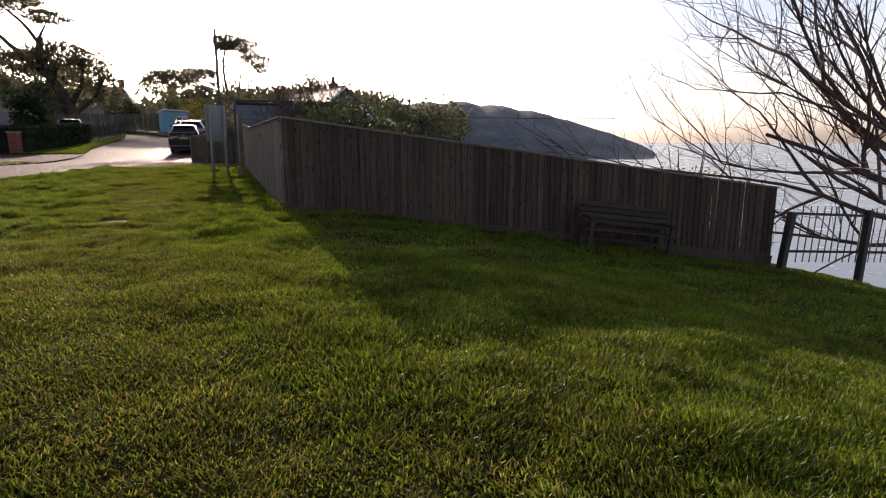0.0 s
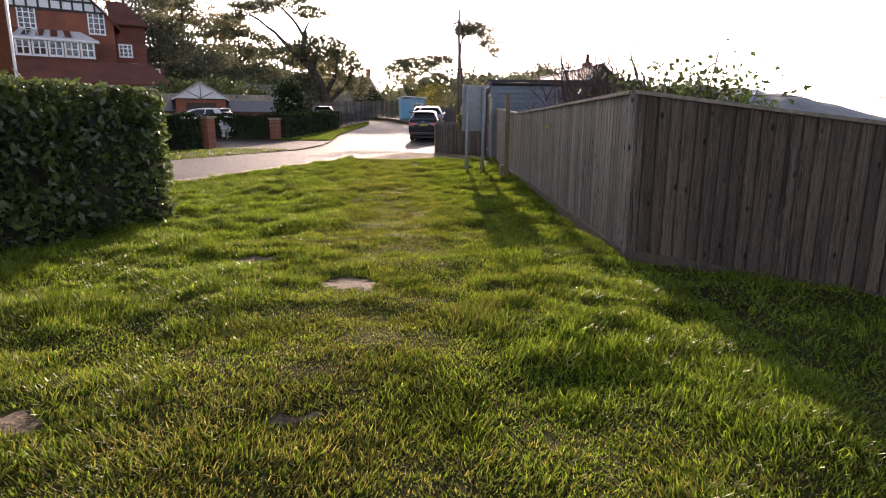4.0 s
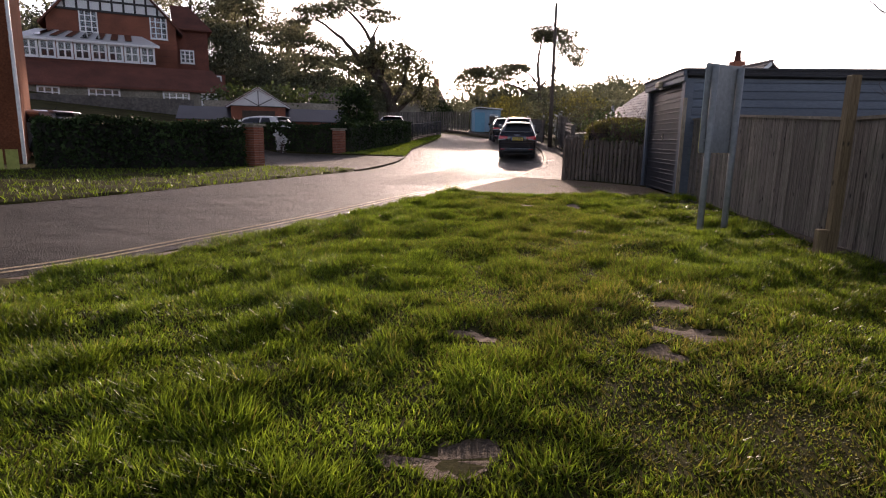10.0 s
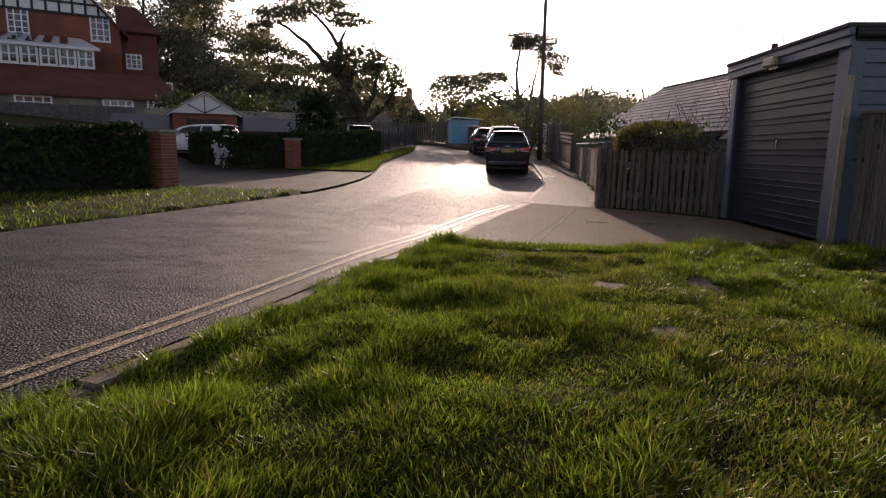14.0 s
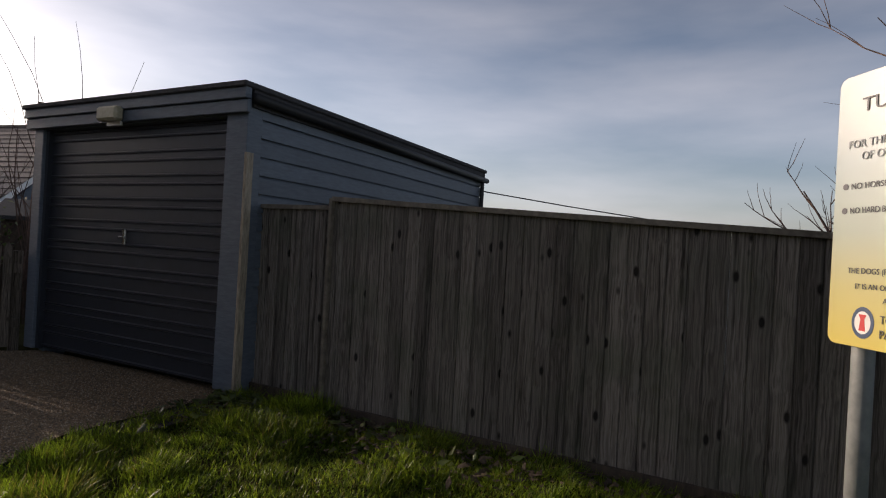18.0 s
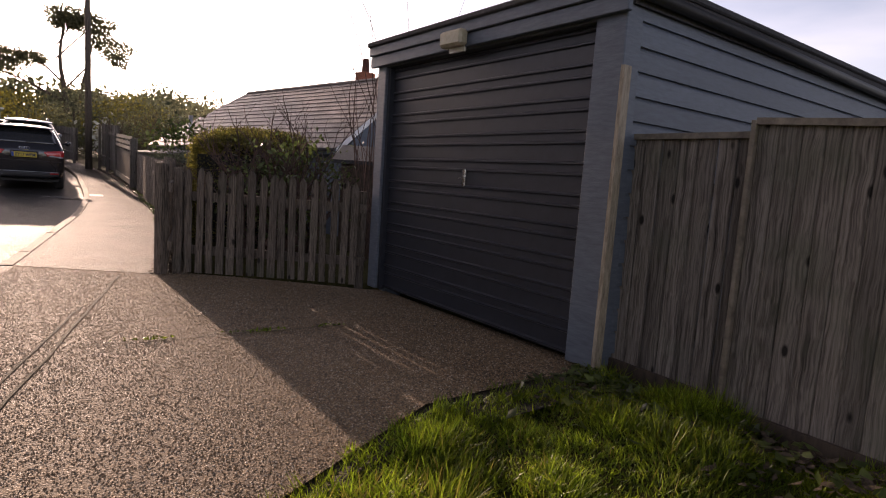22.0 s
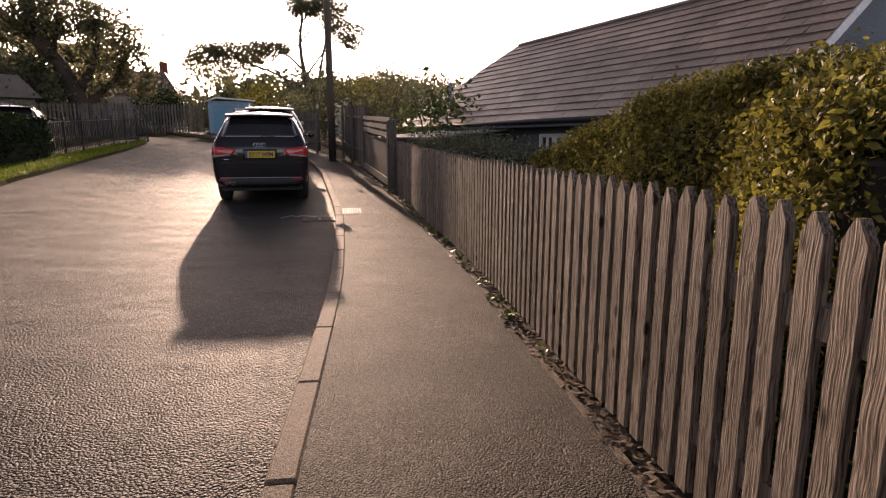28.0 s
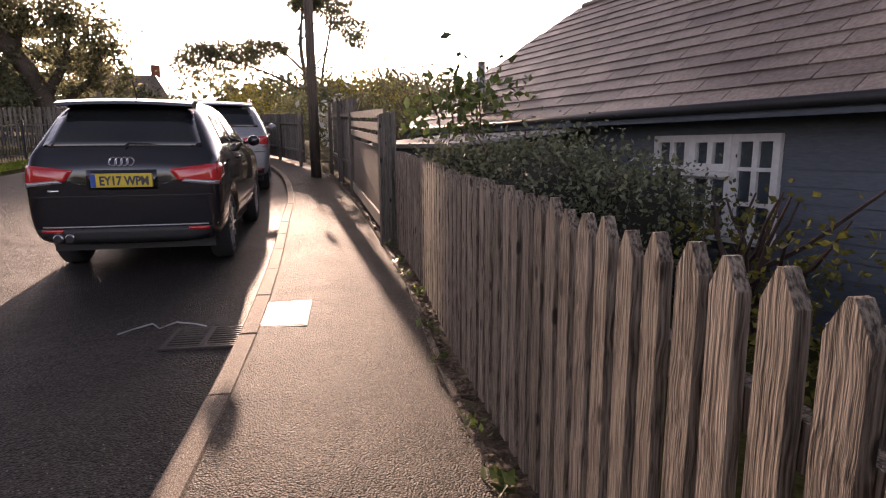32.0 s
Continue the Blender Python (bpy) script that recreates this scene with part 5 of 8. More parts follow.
def lawn(n, x0, x1, y0, y1, seed, hmul=1.0, wmul=1.0):
    x, y = scatter(n, x0, x1, y0, y1)
    k = on_turf(x, y)
    x, y = x[k], y[k]
    k = ~bare(x, y)
    x, y = x[k], y[k]
    wr_ = worn(x, y)
    rough_ = 0.35 + 0.65 * sstep((y + 19.5) / 4)
    k = gr_.random(len(x)) > wr_ * 0.1 + rough_ * 0.8 * np.clip(0.5 - patches(x, y, 4.3, 4), 0, 1)
    x, y, wr_, rough_ = x[k], y[k], wr_[k], rough_[k]
    tuft = 0.45 + rough_ * (1.0 * (patches(x, y, 1.7, 5) - 0.5) + 1.3 * (patches(x, y, 4.3, 4) - 0.5) + 0.8 * (patches(x, y, 10.0, 3) - 0.5))
    tuft = np.clip(tuft, 0, 1.9)
    rim = np.zeros(len(x))
    for bx, by, br in BARE:
        rim = np.maximum(rim, np.exp(-((np.hypot((x - bx) / 1.35, y - by) - br * 1.15) / 0.16) ** 2))
    h = (0.028 + 0.062 * tuft ** 1.3) * (1 - 0.42 * wr_) * (1 + 0.3 * rim) * gr_.uniform(0.6, 1.35, len(x)) * hmul
    w = gr_.uniform(0.006, 0.0115, len(x)) * wmul
    z = turf_z(x, y) - 0.004
    dry = gr_.random(len(x)) < 0.06 + 0.5 * wr_
    lean = gr_.uniform(0.2, 1.2, len(x))
    for sel, mat_, nm, lb, sd in ((~dry, M_GRASS, "grass", "lush green uneven turf grass", seed), (dry, M_DRYGRASS, "trodden_grass", "trodden olive-brown grass along the worn path", seed + 1)):
        if sel.sum():
            blades(nm, x[sel], y[sel], z[sel], h[sel], w[sel], lean[sel], mat_, lb, sd)


lawn(560000, -7.0, 0.0, -10.5, -2.4, 21, 1.1, 1.0)
lawn(600000, -7.2, 0.0, -19.0, -10.5, 23, 1.0, 1.1)
lawn(560000, -6.0, 3.5, -25.0, -19.0, 25, 1.0, 1.45)
lawn(130000, 0.0, 9.0, -24.0, -14.9, 27, 1.0, 1.9)
lawn(14000, -13.0, -6.5, -30.0, -19.0, 28, 1.0, 2.0)


def verge(n, poly, h, w, seed, label="bright mown verge grass"):
    xs, ys = [p[0] for p in poly], [p[1] for p in poly]
    x, y = scatter(n, min(xs), max(xs), min(ys), max(ys))
    k = inside(x, y, poly) & ~inside(x, y, HARD) & ~inside(x, y, DRIVE)
    x, y = x[k], y[k]
    blades("verge_grass", x, y, level(x, y) - 0.01, h * gr_.uniform(0.6, 1.4, len(x)), w * gr_.uniform(0.7, 1.3, len(x)), gr_.uniform(0.3, 0.9, len(x)), M_GRASS, label, seed)


verge(40000, [(-8.1, 0.5), (-7.6, 4.3), (-10.6, 4.4), (-11.0, 3.2), (-15, 0.2), (-20, -3), (-30, -7), (-30, -14), (-20, -11.3), (-13.6, -8.7), (-10.6, -6.5), (-9.4, -4.1)], 0.09, 0.02, 31)
verge(40000, [(-7.3, 13.4), (-10.5, 13.7), (-10.3, 15), (-8.9, 24.5), (-7.6, 37), (-7.3, 37), (-7.1, 31), (-7.5, 22)], 0.09, 0.018, 33)
bm = bmesh.new()
for i, (bx, by, br) in enumerate(BARE):
    vs = []
    for k in range(32):
        a = 2 * math.pi * k / 32
        q = br * 0.4
        for _ in range(4):
            q = br * 0.64 * (0.2 + 0.95 * float(patches(np.float64(bx + 1.35 * q * math.cos(a)), np.float64(by + q * math.sin(a)), 11, 2)))
        x, y = bx + 1.35 * q * math.cos(a), by + q * math.sin(a)
        vs.append(bm.verts.new((x, y, float(level(x, y) + lumps(x, y)) + 0.001)))
    c = bm.verts.new((bx, by, float(level(bx, by) + lumps(bx, by)) + 0.004))
    for k in range(32):
        bm.faces.new((c, vs[k], vs[(k + 1) % 32]))
tagged(part("bare_earth", bm, M_BARE), "pale bare patches trodden into the turf", "bare earth", kind="stuff")


# ---- plants ----
def cloud(blobs, seed, clump=0.28, hollow=0.5):
    """Leaf centres: clumps spread over ellipsoids given as (x, y, z, rx, ry, rz, count)."""
    r = np.random.default_rng(seed)
    out = []
    for x, y, z, rx, ry, rz, n in blobs:
        m = max(4, n // 26)
        d = r.normal(size=(m, 3))
        d /= np.linalg.norm(d, axis=1)[:, None]
        rad = r.uniform(hollow, 1.0, m) ** 0.6
        cc = d * rad[:, None]
        pick = r.integers(0, m, n)
        p = cc[pick] + r.normal(size=(n, 3)) * clump * r.uniform(0.4, 1.0, (n, 1))
        out.append(p * np.array([rx, ry, rz]) + np.array([x, y, z]))
    return np.concatenate(out)


def limb(bm, pts, r0, r1, seg=7, wiggle=0.0, rng=None):
    pts = [Vector(p) for p in pts]
    fine = []
    for p, q in zip(pts, pts[1:]):
        for k in range(3):
            c = p.lerp(q, k / 3)
            if wiggle and (fine):
                c += Vector((rng.uniform(-1, 1), rng.uniform(-1, 1), rng.uniform(-1, 1))) * wiggle
            fine.append(c)
    fine.append(pts[-1])
    n = len(fine)
    tube(bm, fine, [r0 + (r1 - r0) * i / (n - 1) for i in range(n)], seg)
    return fine


def twigs(bm, start, heading, length_, radius, depth, rng, spread=0.55, lift=0.12, seg=4, kids=(2, 4)):
    """Bare branching: a bough that forks again and again."""
    p, d = Vector(start), Vector(heading).normalized()
    pts = [p.copy()]
    n = 4
    for i in range(n):
        d = (d + Vector((rng.uniform(-1, 1), rng.uniform(-1, 1), rng.uniform(-0.7, 1) + lift)) * 0.17).normalized()
        p = p + d * length_ / n
        pts.append(p.copy())
    tube(bm, pts, [radius * (1 - 0.6 * i / n) for i in range(n + 1)], seg, False)
    if depth > 0:
        for k in range(rng.randint(*kids)):
            i = rng.randint(1, n)
            side = Vector((rng.uniform(-1, 1), rng.uniform(-1, 1), rng.uniform(-0.6, 1))).normalized()
            twigs(bm, pts[i], d + side * spread * 1.5, length_ * rng.uniform(0.5, 0.78), radius * 0.5, depth - 1, rng, spread, lift, max(3, seg - 1), kids)


def tree(name, label, base, trunk, limbs, blobs, leaf, mat_leaf, seed, clump=0.3, flat=0.0, leaf_long=1.5, bark=None, category="tree"):
    """trunk and limbs: (points, thick radius, thin radius); blobs: foliage."""
    t = thing(name, label, category, Matrix.Translation(base))
    rng = random.Random(seed)
    o = Vector(base)
    bm = bmesh.new()
    pts, r0, r1 = trunk
    limb(bm, [Vector(p) - o for p in pts], r0, r1, 9, r0 * 0.15, rng)
    part("trunk", bm, bark or M_BARK, t, "", True)
    for pts, r0, r1 in limbs:
        bm = bmesh.new()
        limb(bm, [Vector(p) - o for p in pts], r0, r1, 6, r0 * 0.3, rng)
        part("limb", bm, bark or M_BARK, t, "", True)
    if blobs:
        c = cloud(blobs, seed, clump) - np.array(base)
        flakes("crown", c, leaf, mat_leaf, t, "", seed, flat, leaf_long)
    return t


def hedge(name, label, line, width, height, leaf, n, mat_leaf, seed, z0=None, category="hedge", ragged=0.06, droop=0.0, round_=0.0):
    """A clipped hedge: a dark core and a coat of leaves over its sides and top."""
    line = [Vector(p) for p in line]
    o = line[0]
    t = thing(name, label, category, Matrix.Translation((o.x, o.y, 0)))
    r = np.random.default_rng(seed)
    L = length(line)
    bm = bmesh.new()
    k = max(1, int(L / 1.2))
    for i in range(k):
        p, d = along(line, L * i / k)
        q, _ = along(line, min(L * (i + 1) / k, L - 1e-4))
        zz = float(level(p.x, p.y)) if z0 is None else z0
        m_ = (p + q) / 2 - o
        hc = height * (1 - droop * ((i + 1) / k) ** 2)
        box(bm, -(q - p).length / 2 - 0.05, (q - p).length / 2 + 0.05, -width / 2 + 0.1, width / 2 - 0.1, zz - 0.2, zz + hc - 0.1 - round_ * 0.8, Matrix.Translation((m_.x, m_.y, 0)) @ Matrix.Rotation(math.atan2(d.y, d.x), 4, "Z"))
    part("core", bm, M_CORE, t, "dark inner shade filler")
    pts = []
    for i in range(n):
        s_ = r.uniform(-0.02, L + 0.02)
        p, d = along(line, min(max(s_, 0), L - 1e-4))
        if s_ < 0 or s_ > L:
            p = p + d * (s_ if s_ < 0 else s_ - L)
        nn = Vector((-d.y, d.x))
        zz = float(level(p.x, p.y)) if z0 is None else z0
        u, fall = r.random(), 1 - droop * min(max(s_ / L, 0), 1) ** 2
        wav = ragged * (math.sin(s_ * 2.1 + seed) + 0.6 * math.sin(s_ * 5.3) + r.normal() * 0.5)
        if u < 0.36:
            a = r.uniform(-width / 2, width / 2)
            hh = height * fall + wav - round_ * abs(2 * a / width) ** 3
        else:
            a, hh = (width / 2 + wav * 0.6) * (1 if u < 0.68 else -1), height * fall * r.random() ** 0.8
            a *= 1 - 1.2 * round_ / width * max(0.0, hh / (height * fall) - 0.7) / 0.3
        e = 0.0
        if r.random() < 0.12:
            e, a = (0.05 if r.random() < 0.5 else 0.0), r.uniform(-width / 2, width / 2)
            end = line[0] if r.random() < 0.5 else line[-1]
            sg_ = -1 if end is line[0] else 1
            dd = (line[1] - line[0]).normalized() if sg_ < 0 else (line[-1] - line[-2]).normalized()
            p, nn, hh = end + dd * sg_ * 0.06, Vector((-dd.y, dd.x)), height * (1 - droop if sg_ > 0 else 1) * r.random()
        pts.append((p.x + nn.x * a - o.x, p.y + nn.y * a - o.y, zz + hh))
    flakes("leaves", np.array(pts) + r.normal(size=(n, 3)) * 0.03, leaf, mat_leaf, t, "", seed)
    return t


def shrub(name, label, blobs, leaf, mat_leaf, seed, twiggy=0, clump=0.3, category="shrub", foot=None, core=0.0):
    x, y = blobs[0][0], blobs[0][1]
    g0 = float(level(x, y)) if foot is None else foot
    t = thing(name, label, category, Matrix.Translation((x, y, g0)))
    rng = random.Random(seed)
    for k in range(5 + twiggy):
        bm = bmesh.new()
        bl = rng.choice(blobs)
        tgt = Vector((bl[0] + bl[3] * rng.uniform(-0.7, 0.7), bl[1] + bl[4] * rng.uniform(-0.7, 0.7), bl[2] + bl[5] * rng.uniform(0.0, 0.9 + 0.05 * twiggy)))
        a = Vector((x + rng.uniform(-0.2, 0.2), y + rng.uniform(-0.2, 0.2), g0 - 0.1))
        limb(bm, [a - Vector((x, y, g0)), a.lerp(tgt, 0.5) + Vector((0, 0, 0.1)) - Vector((x, y, g0)), tgt - Vector((x, y, g0))], 0.035, 0.008, 5, 0.03, rng)
        part("stem", bm, M_TWIG, t)
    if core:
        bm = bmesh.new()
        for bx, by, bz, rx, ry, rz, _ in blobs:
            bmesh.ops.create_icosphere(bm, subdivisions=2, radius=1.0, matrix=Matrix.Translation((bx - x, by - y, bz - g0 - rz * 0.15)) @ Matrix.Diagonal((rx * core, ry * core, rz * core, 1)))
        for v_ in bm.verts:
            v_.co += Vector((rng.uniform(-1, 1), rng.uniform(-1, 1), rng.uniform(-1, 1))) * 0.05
        part("core", bm, M_CORE, t, "dark inner shade filler")
    if mat_leaf:
        flakes("leaves", cloud(blobs, seed, clump) - np.array((x, y, g0)), leaf, mat_leaf, t, "", seed)
    return t


def bare_shrub(name, label, x, y, z, height, spread, boughs, seed, depth=3, rad=0.03, category="shrub"):
    t = thing(name, label, category, Matrix.Translation((x, y, z)))
    rng = random.Random(seed)
    for k in range(boughs):
        bm = bmesh.new()
        a = rng.uniform(0, 2 * math.pi)
        twigs(bm, (rng.uniform(-0.15, 0.15), rng.uniform(-0.15, 0.15), -0.1), (math.cos(a) * spread, math.sin(a) * spread, 1.0), height * rng.uniform(0.45, 0.62), rad, depth, rng)
        part("bough", bm, M_TWIG, t)
    return t


# hedge beside the turf, with ivy at its foot
hedge("laurel_hedge", "tall dark clipped hedge beside the turf", [(-6.08, -12.8), (-7.2, -16.2), (-9.6, -21.5)], 2.2, 1.52, 0.06, 44000, M_LEAF, 41, ragged=0.09, round_=0.22)
ivy = []
for k in range(5200):
    y = -13.0 - 5.0 * gr_.random()
    x = -5.25 - max(0.0, -12.8 - y) * 0.33 - 0.45 * gr_.random() + abs(gr_.normal()) * 0.16
    ivy.append((x, y, float(level(x, y)) + 0.03 + 0.13 * gr_.random()))
tagged(flakes("ivy", ivy, 0.075, M_LEAF, flat=0.5, seed=42), "dark ivy spreading from the hedge foot", "ivy", kind="stuff")
# gardens east of the path
hedge("clipped_hedge", "bronze-green clipped hedge rising behind the picket fence", [(0.5, 4.4), (0.9, 6.2), (1.2, 8.2)], 1.35, 1.62, 0.022, 110000, M_GOLD, 43, z0=0.0, ragged=0.05, droop=0.33, round_=0.1)
hedge("clipped_hedge", "low round-topped bronze-green end of the garden hedge", [(-0.25, 3.6), (0.35, 4.6)], 1.1, 1.4, 0.022, 36000, M_GOLD, 44, z0=0.0, ragged=0.08, round_=0.12)
for k, (x, y, h) in enumerate(((0.2, 2.75, 1.9), (0.62, 2.95, 2.0), (-0.2, 2.6, 1.5))):
    t = bare_shrub("woody_shrub", "old woody shrub with cut stems behind the old pickets", x, y, -0.05, h, 0.42, 8, 45 + k, 3, 0.034)
    flakes("leaves", cloud([(0, 0, h * 0.5, 0.5, 0.5, h * 0.3, 620)], 145 + k, 0.36), 0.05, M_LEAF, t, "", 45 + k)
shrub("rosemary_bush", "broad grey-green bush over the far end of the picket fence", [(1.9, 13.6, 0.8, 0.9, 1.1, 0.6, 9000), (1.5, 14.6, 0.85, 0.7, 0.9, 0.5, 5600), (2.45, 12.9, 0.6, 0.75, 0.9, 0.62, 6000)], 0.036, surf("grey green small leaves", (0.05, 0.07, 0.035), (0.18, 0.19, 0.11), 6, 0.6, 0, vary=0.35, trans=0.2), 46, 8, 0.26, core=0.82)
shrub("garden_shrub", "thin leggy shrub with yellowing leaves before the window", [(2.9, 11.9, 0.35, 0.6, 0.6, 0.5, 600), (2.3, 10.8, 0.35, 0.5, 0.6, 0.45, 500)], 0.045, M_GOLD, 47, 14, 0.4)
for k, (x, y) in enumerate(((1.35, 2.55), (1.6, 2.9), (1.05, 2.2), (1.8, 2.35))):
    t = thing("bare_canes", "tall thin bare canes behind the old pickets", "shrub", Matrix.Translation((x, y, -0.2)), "bare canes")
    rng_ = random.Random(70 + k)
    for j in range(3):
        bm = bmesh.new()
        twigs(bm, (rng_.uniform(-0.1, 0.1), rng_.uniform(-0.1, 0.1), 0), (rng_.uniform(-0.22, 0.22), rng_.uniform(-0.22, 0.22), 1), rng_.uniform(1.9, 2.9), 0.014, 1, rng_, 0.25, 0.3, 4, (1, 3))
        part("cane", bm, M_TWIG, t)
# behind the boarded fence
shrub("garden_bush", "rounded dark evergreen bush rising behind the boarded fence", [(1.7, -11.4, 0.85, 1.25, 0.95, 0.95, 4200), (2.15, -11.7, 0.6, 0.8, 0.8, 0.7, 2200), (0.9, -11.0, 0.7, 0.7, 0.8, 0.7, 1600)], 0.065, M_LEAF, 48, 10, 0.28, core=0.7)
for k, (x, y, h, s_) in enumerate(((1.6, -7.55, 2.0, 0.2), (1.2, -8.2, 2.7, 0.4), (0.95, -8.9, 2.7, 0.5), (1.8, -8.9, 2.8, 0.55), (1.4, -9.8, 2.7, 0.6))):
    bare_shrub("bare_fruit_bush", "leafless spiky fruit bush behind the boarded fence", x, y, float(level(x, y)), h * 1.04, s_ * 0.9, 9, 80 + k, 4, 0.055)
shrub("scrub", "low brown scrub at the cliff edge beyond the fence", [(9.2, -14.3, -0.5, 1.5, 1.2, 0.7, 2600), (6.0, -13.0, -0.25, 1.3, 1.2, 0.6, 2600)], 0.045, M_GOLD, 49, 26, 0.3)
bare_shrub("bare_scrub", "thin leafless scrub above the far fence", 5.9, -13.6, -0.7, 1.9, 0.9, 9, 90, 2, 0.02)
bare_shrub("bare_scrub", "thin leafless scrub above the far fence", 7.6, -14.2, -0.9, 1.9, 0.9, 9, 91, 2, 0.02)
# bare tree over the cliff
bt = thing("bare_tree", "spreading leafless tree reaching over the cliff edge", "tree", Matrix.Translation((12.3, -18.4, -2.2)))
rng_ = random.Random(14)
bm = bmesh.new()
limb(bm, [(0, 0, -0.4), (-0.2, 0.1, 1.2), (-0.5, 0.2, 2.4)], 0.2, 0.13, 8, 0.03, rng_)
part("trunk", bm, M_TWIG, bt)
for h0, dr_, ln, rd in (((-0.3, 0.1, 1.4), (-1, 0.55, 0.05), 3.0, 0.075), ((-0.4, 0.15, 1.9), (-1, 0.5, 0.28), 3.2, 0.085), ((-0.5, 0.2, 2.3), (-1, 0.75, 0.62), 3.0, 0.08), ((-0.5, 0.2, 2.4), (-0.6, 0.5, 1.0), 3.0, 0.075), ((-0.5, 0.2, 2.4), (-0.8, -0.1, 0.8), 2.8, 0.07), ((-0.2, 0.1, 1.1), (-1, 0.2, -0.05), 2.8, 0.06), ((-0.3, 0.1, 1.5), (-1, 0.1, 0.35), 3.0, 0.07), ((-0.5, 0.2, 2.3), (-0.9, 0.2, 0.45), 3.2, 0.075)):
    bm = bmesh.new()
    twigs(bm, h0, dr_, ln * 1.3, rd, 4, rng_, 0.5, 0.06, 5, (3, 4))
    part("bough", bm, M_TWIG, bt)

# ragged edge of the turf along the apron, with soil and ivy at the fence foot
rag = []
EDGE = [Vector(p) for p in APRON[:6]]
v, f = [], []
for i in range(41):
    p, d = along(EDGE, min(length(EDGE) * i / 40, length(EDGE) - 1e-3))
    nn = Vector((d.y, -d.x))
    for o in (-0.03, 0.34):
        q = p + nn * o
        v.append((q.x, q.y, float(level(q.x, q.y)) - 0.006 + (0.012 if o > 0 else -0.014)))
for i in range(40):
    f.append((2 * i, 2 * i + 1, 2 * i + 3, 2 * i + 2))
M_SOIL = surf("crumbly dark soil", (0.03, 0.022, 0.014), (0.10, 0.075, 0.05), 45, 0.95, 1.0, vary=0.35, pebble=(70, 0.008, 0.5))
tagged(soup("soil_edge", np.array(v), np.array(f), M_SOIL), "crumbly dark soil along the apron's edge", "soil", kind="structure")
n_ = 15000
s_ = gr_.uniform(0, length(EDGE) - 0.01, n_)
o_ = gr_.uniform(-0.03, 0.36, n_)
ex, ey = np.zeros(n_), np.zeros(n_)
for k in range(n_):
    p, d = along(EDGE, s_[k])
    ex[k], ey[k] = p.x + d.y * o_[k], p.y - d.x * o_[k]
keep_ = (gr_.random(n_) < 0.25 + 0.75 * patches(ex, ey, 5.0, 6)) & (gr_.random(n_) < np.clip((-0.75 - ex) / 0.5, 0.06, 1)) & (o_ > 0.12 * (patches(ex, ey, 7.0, 9) - 0.3))
ex, ey = ex[keep_], ey[keep_]
blades("edge_grass", ex, ey, level(ex, ey) - 0.005, gr_.uniform(0.025, 0.08, len(ex)), gr_.uniform(0.006, 0.01, len(ex)), gr_.uniform(0.2, 0.9, len(ex)), M_GRASS, "ragged grass creeping over the apron's edge", 36)
vine = []
for k in range(520):
    x, y = -0.12 - abs(gr_.normal()) * 0.28, -2.62 - abs(gr_.normal()) * 0.75
    vine.append((x, y, float(level(x, y)) + 0.015 + 0.05 * gr_.random()))
tagged(flakes("ground_ivy", vine, 0.05, M_LEAF, flat=0.6, seed=43), "dark ground ivy and dead leaves at the fence foot", "ivy", kind="stuff")
dead = []
for k in range(900):
    x, y = -0.1 - abs(gr_.normal()) * 0.3, -2.6 - abs(gr_.normal()) * 2.2
    dead.append((x, y, float(level(x, y)) + 0.012 + 0.03 * gr_.random()))
tagged(flakes("leaf_litter", dead, 0.04, M_LEAFLITTER, flat=0.7, seed=44), "brown dead leaves gathered below the boarded fence", "leaf litter", kind="stuff")

# ---- bungalow ----
RIDGE_A, RIDGE_B = Vector((6.55, 9.05)), Vector((5.15, 18.5))       # near gable end, far hipped end
bu = (RIDGE_B - RIDGE_A).normalized()
BUNG = Matrix.Translation((RIDGE_A.x, RIDGE_A.y, 0)) @ Matrix.Rotation(math.atan2(bu.y, bu.x) - math.pi / 2, 4, "Z")   # y along the ridge, -x to the lane
RL, RZ, EZ, HALF = (RIDGE_B - RIDGE_A).length, 3.92, 1.68, 2.7
hb = thing("bungalow", "single-storey blue-grey boarded bungalow with a brown slate roof", "house", BUNG)
HIP = 2.7
part("wall", box(bmesh.new(), -HALF + 0.45, -HALF + 0.62, 0.1, RL + HIP - 0.4, -1.6, EZ - 0.02), M_GREYPAINT, hb)
part("wall", box(bmesh.new(), HALF - 0.6, HALF - 0.45, 0.1, RL + HIP - 0.4, -1.6, EZ - 0.02), M_GREYPAINT, hb)
part("wall", box(bmesh.new(), -HALF + 0.62, HALF - 0.6, RL + HIP - 0.55, RL + HIP - 0.4, -1.6, EZ - 0.02), M_GREYPAINT, hb)
gp = [(-HALF + 0.45, -1.6), (HALF - 0.45, -1.6), (HALF - 0.45, EZ), (0, RZ - 0.14), (-HALF + 0.45, EZ)]
part("gable_wall", slab(gp, -0.25, -0.1, UP), M_GREYPAINT, hb, "boarded gable wall")
# roof slopes as plates, with slates on them
slope = Vector((HALF, 0, RZ - EZ)).normalized()


def roof_plate(corners, thick=0.06):
    bm = bmesh.new()
    t = [bm.verts.new(c) for c in corners]
    b = [bm.verts.new(Vector(c) - Vector((0, 0, thick))) for c in corners]
    bm.faces.new(t)
    bm.faces.new(b[::-1])
    for i in range(len(t)):
        j = (i + 1) % len(t)
        bm.faces.new((t[i], b[i], b[j], t[j]))
    bmesh.ops.recalc_face_normals(bm, faces=bm.faces)
    return bm


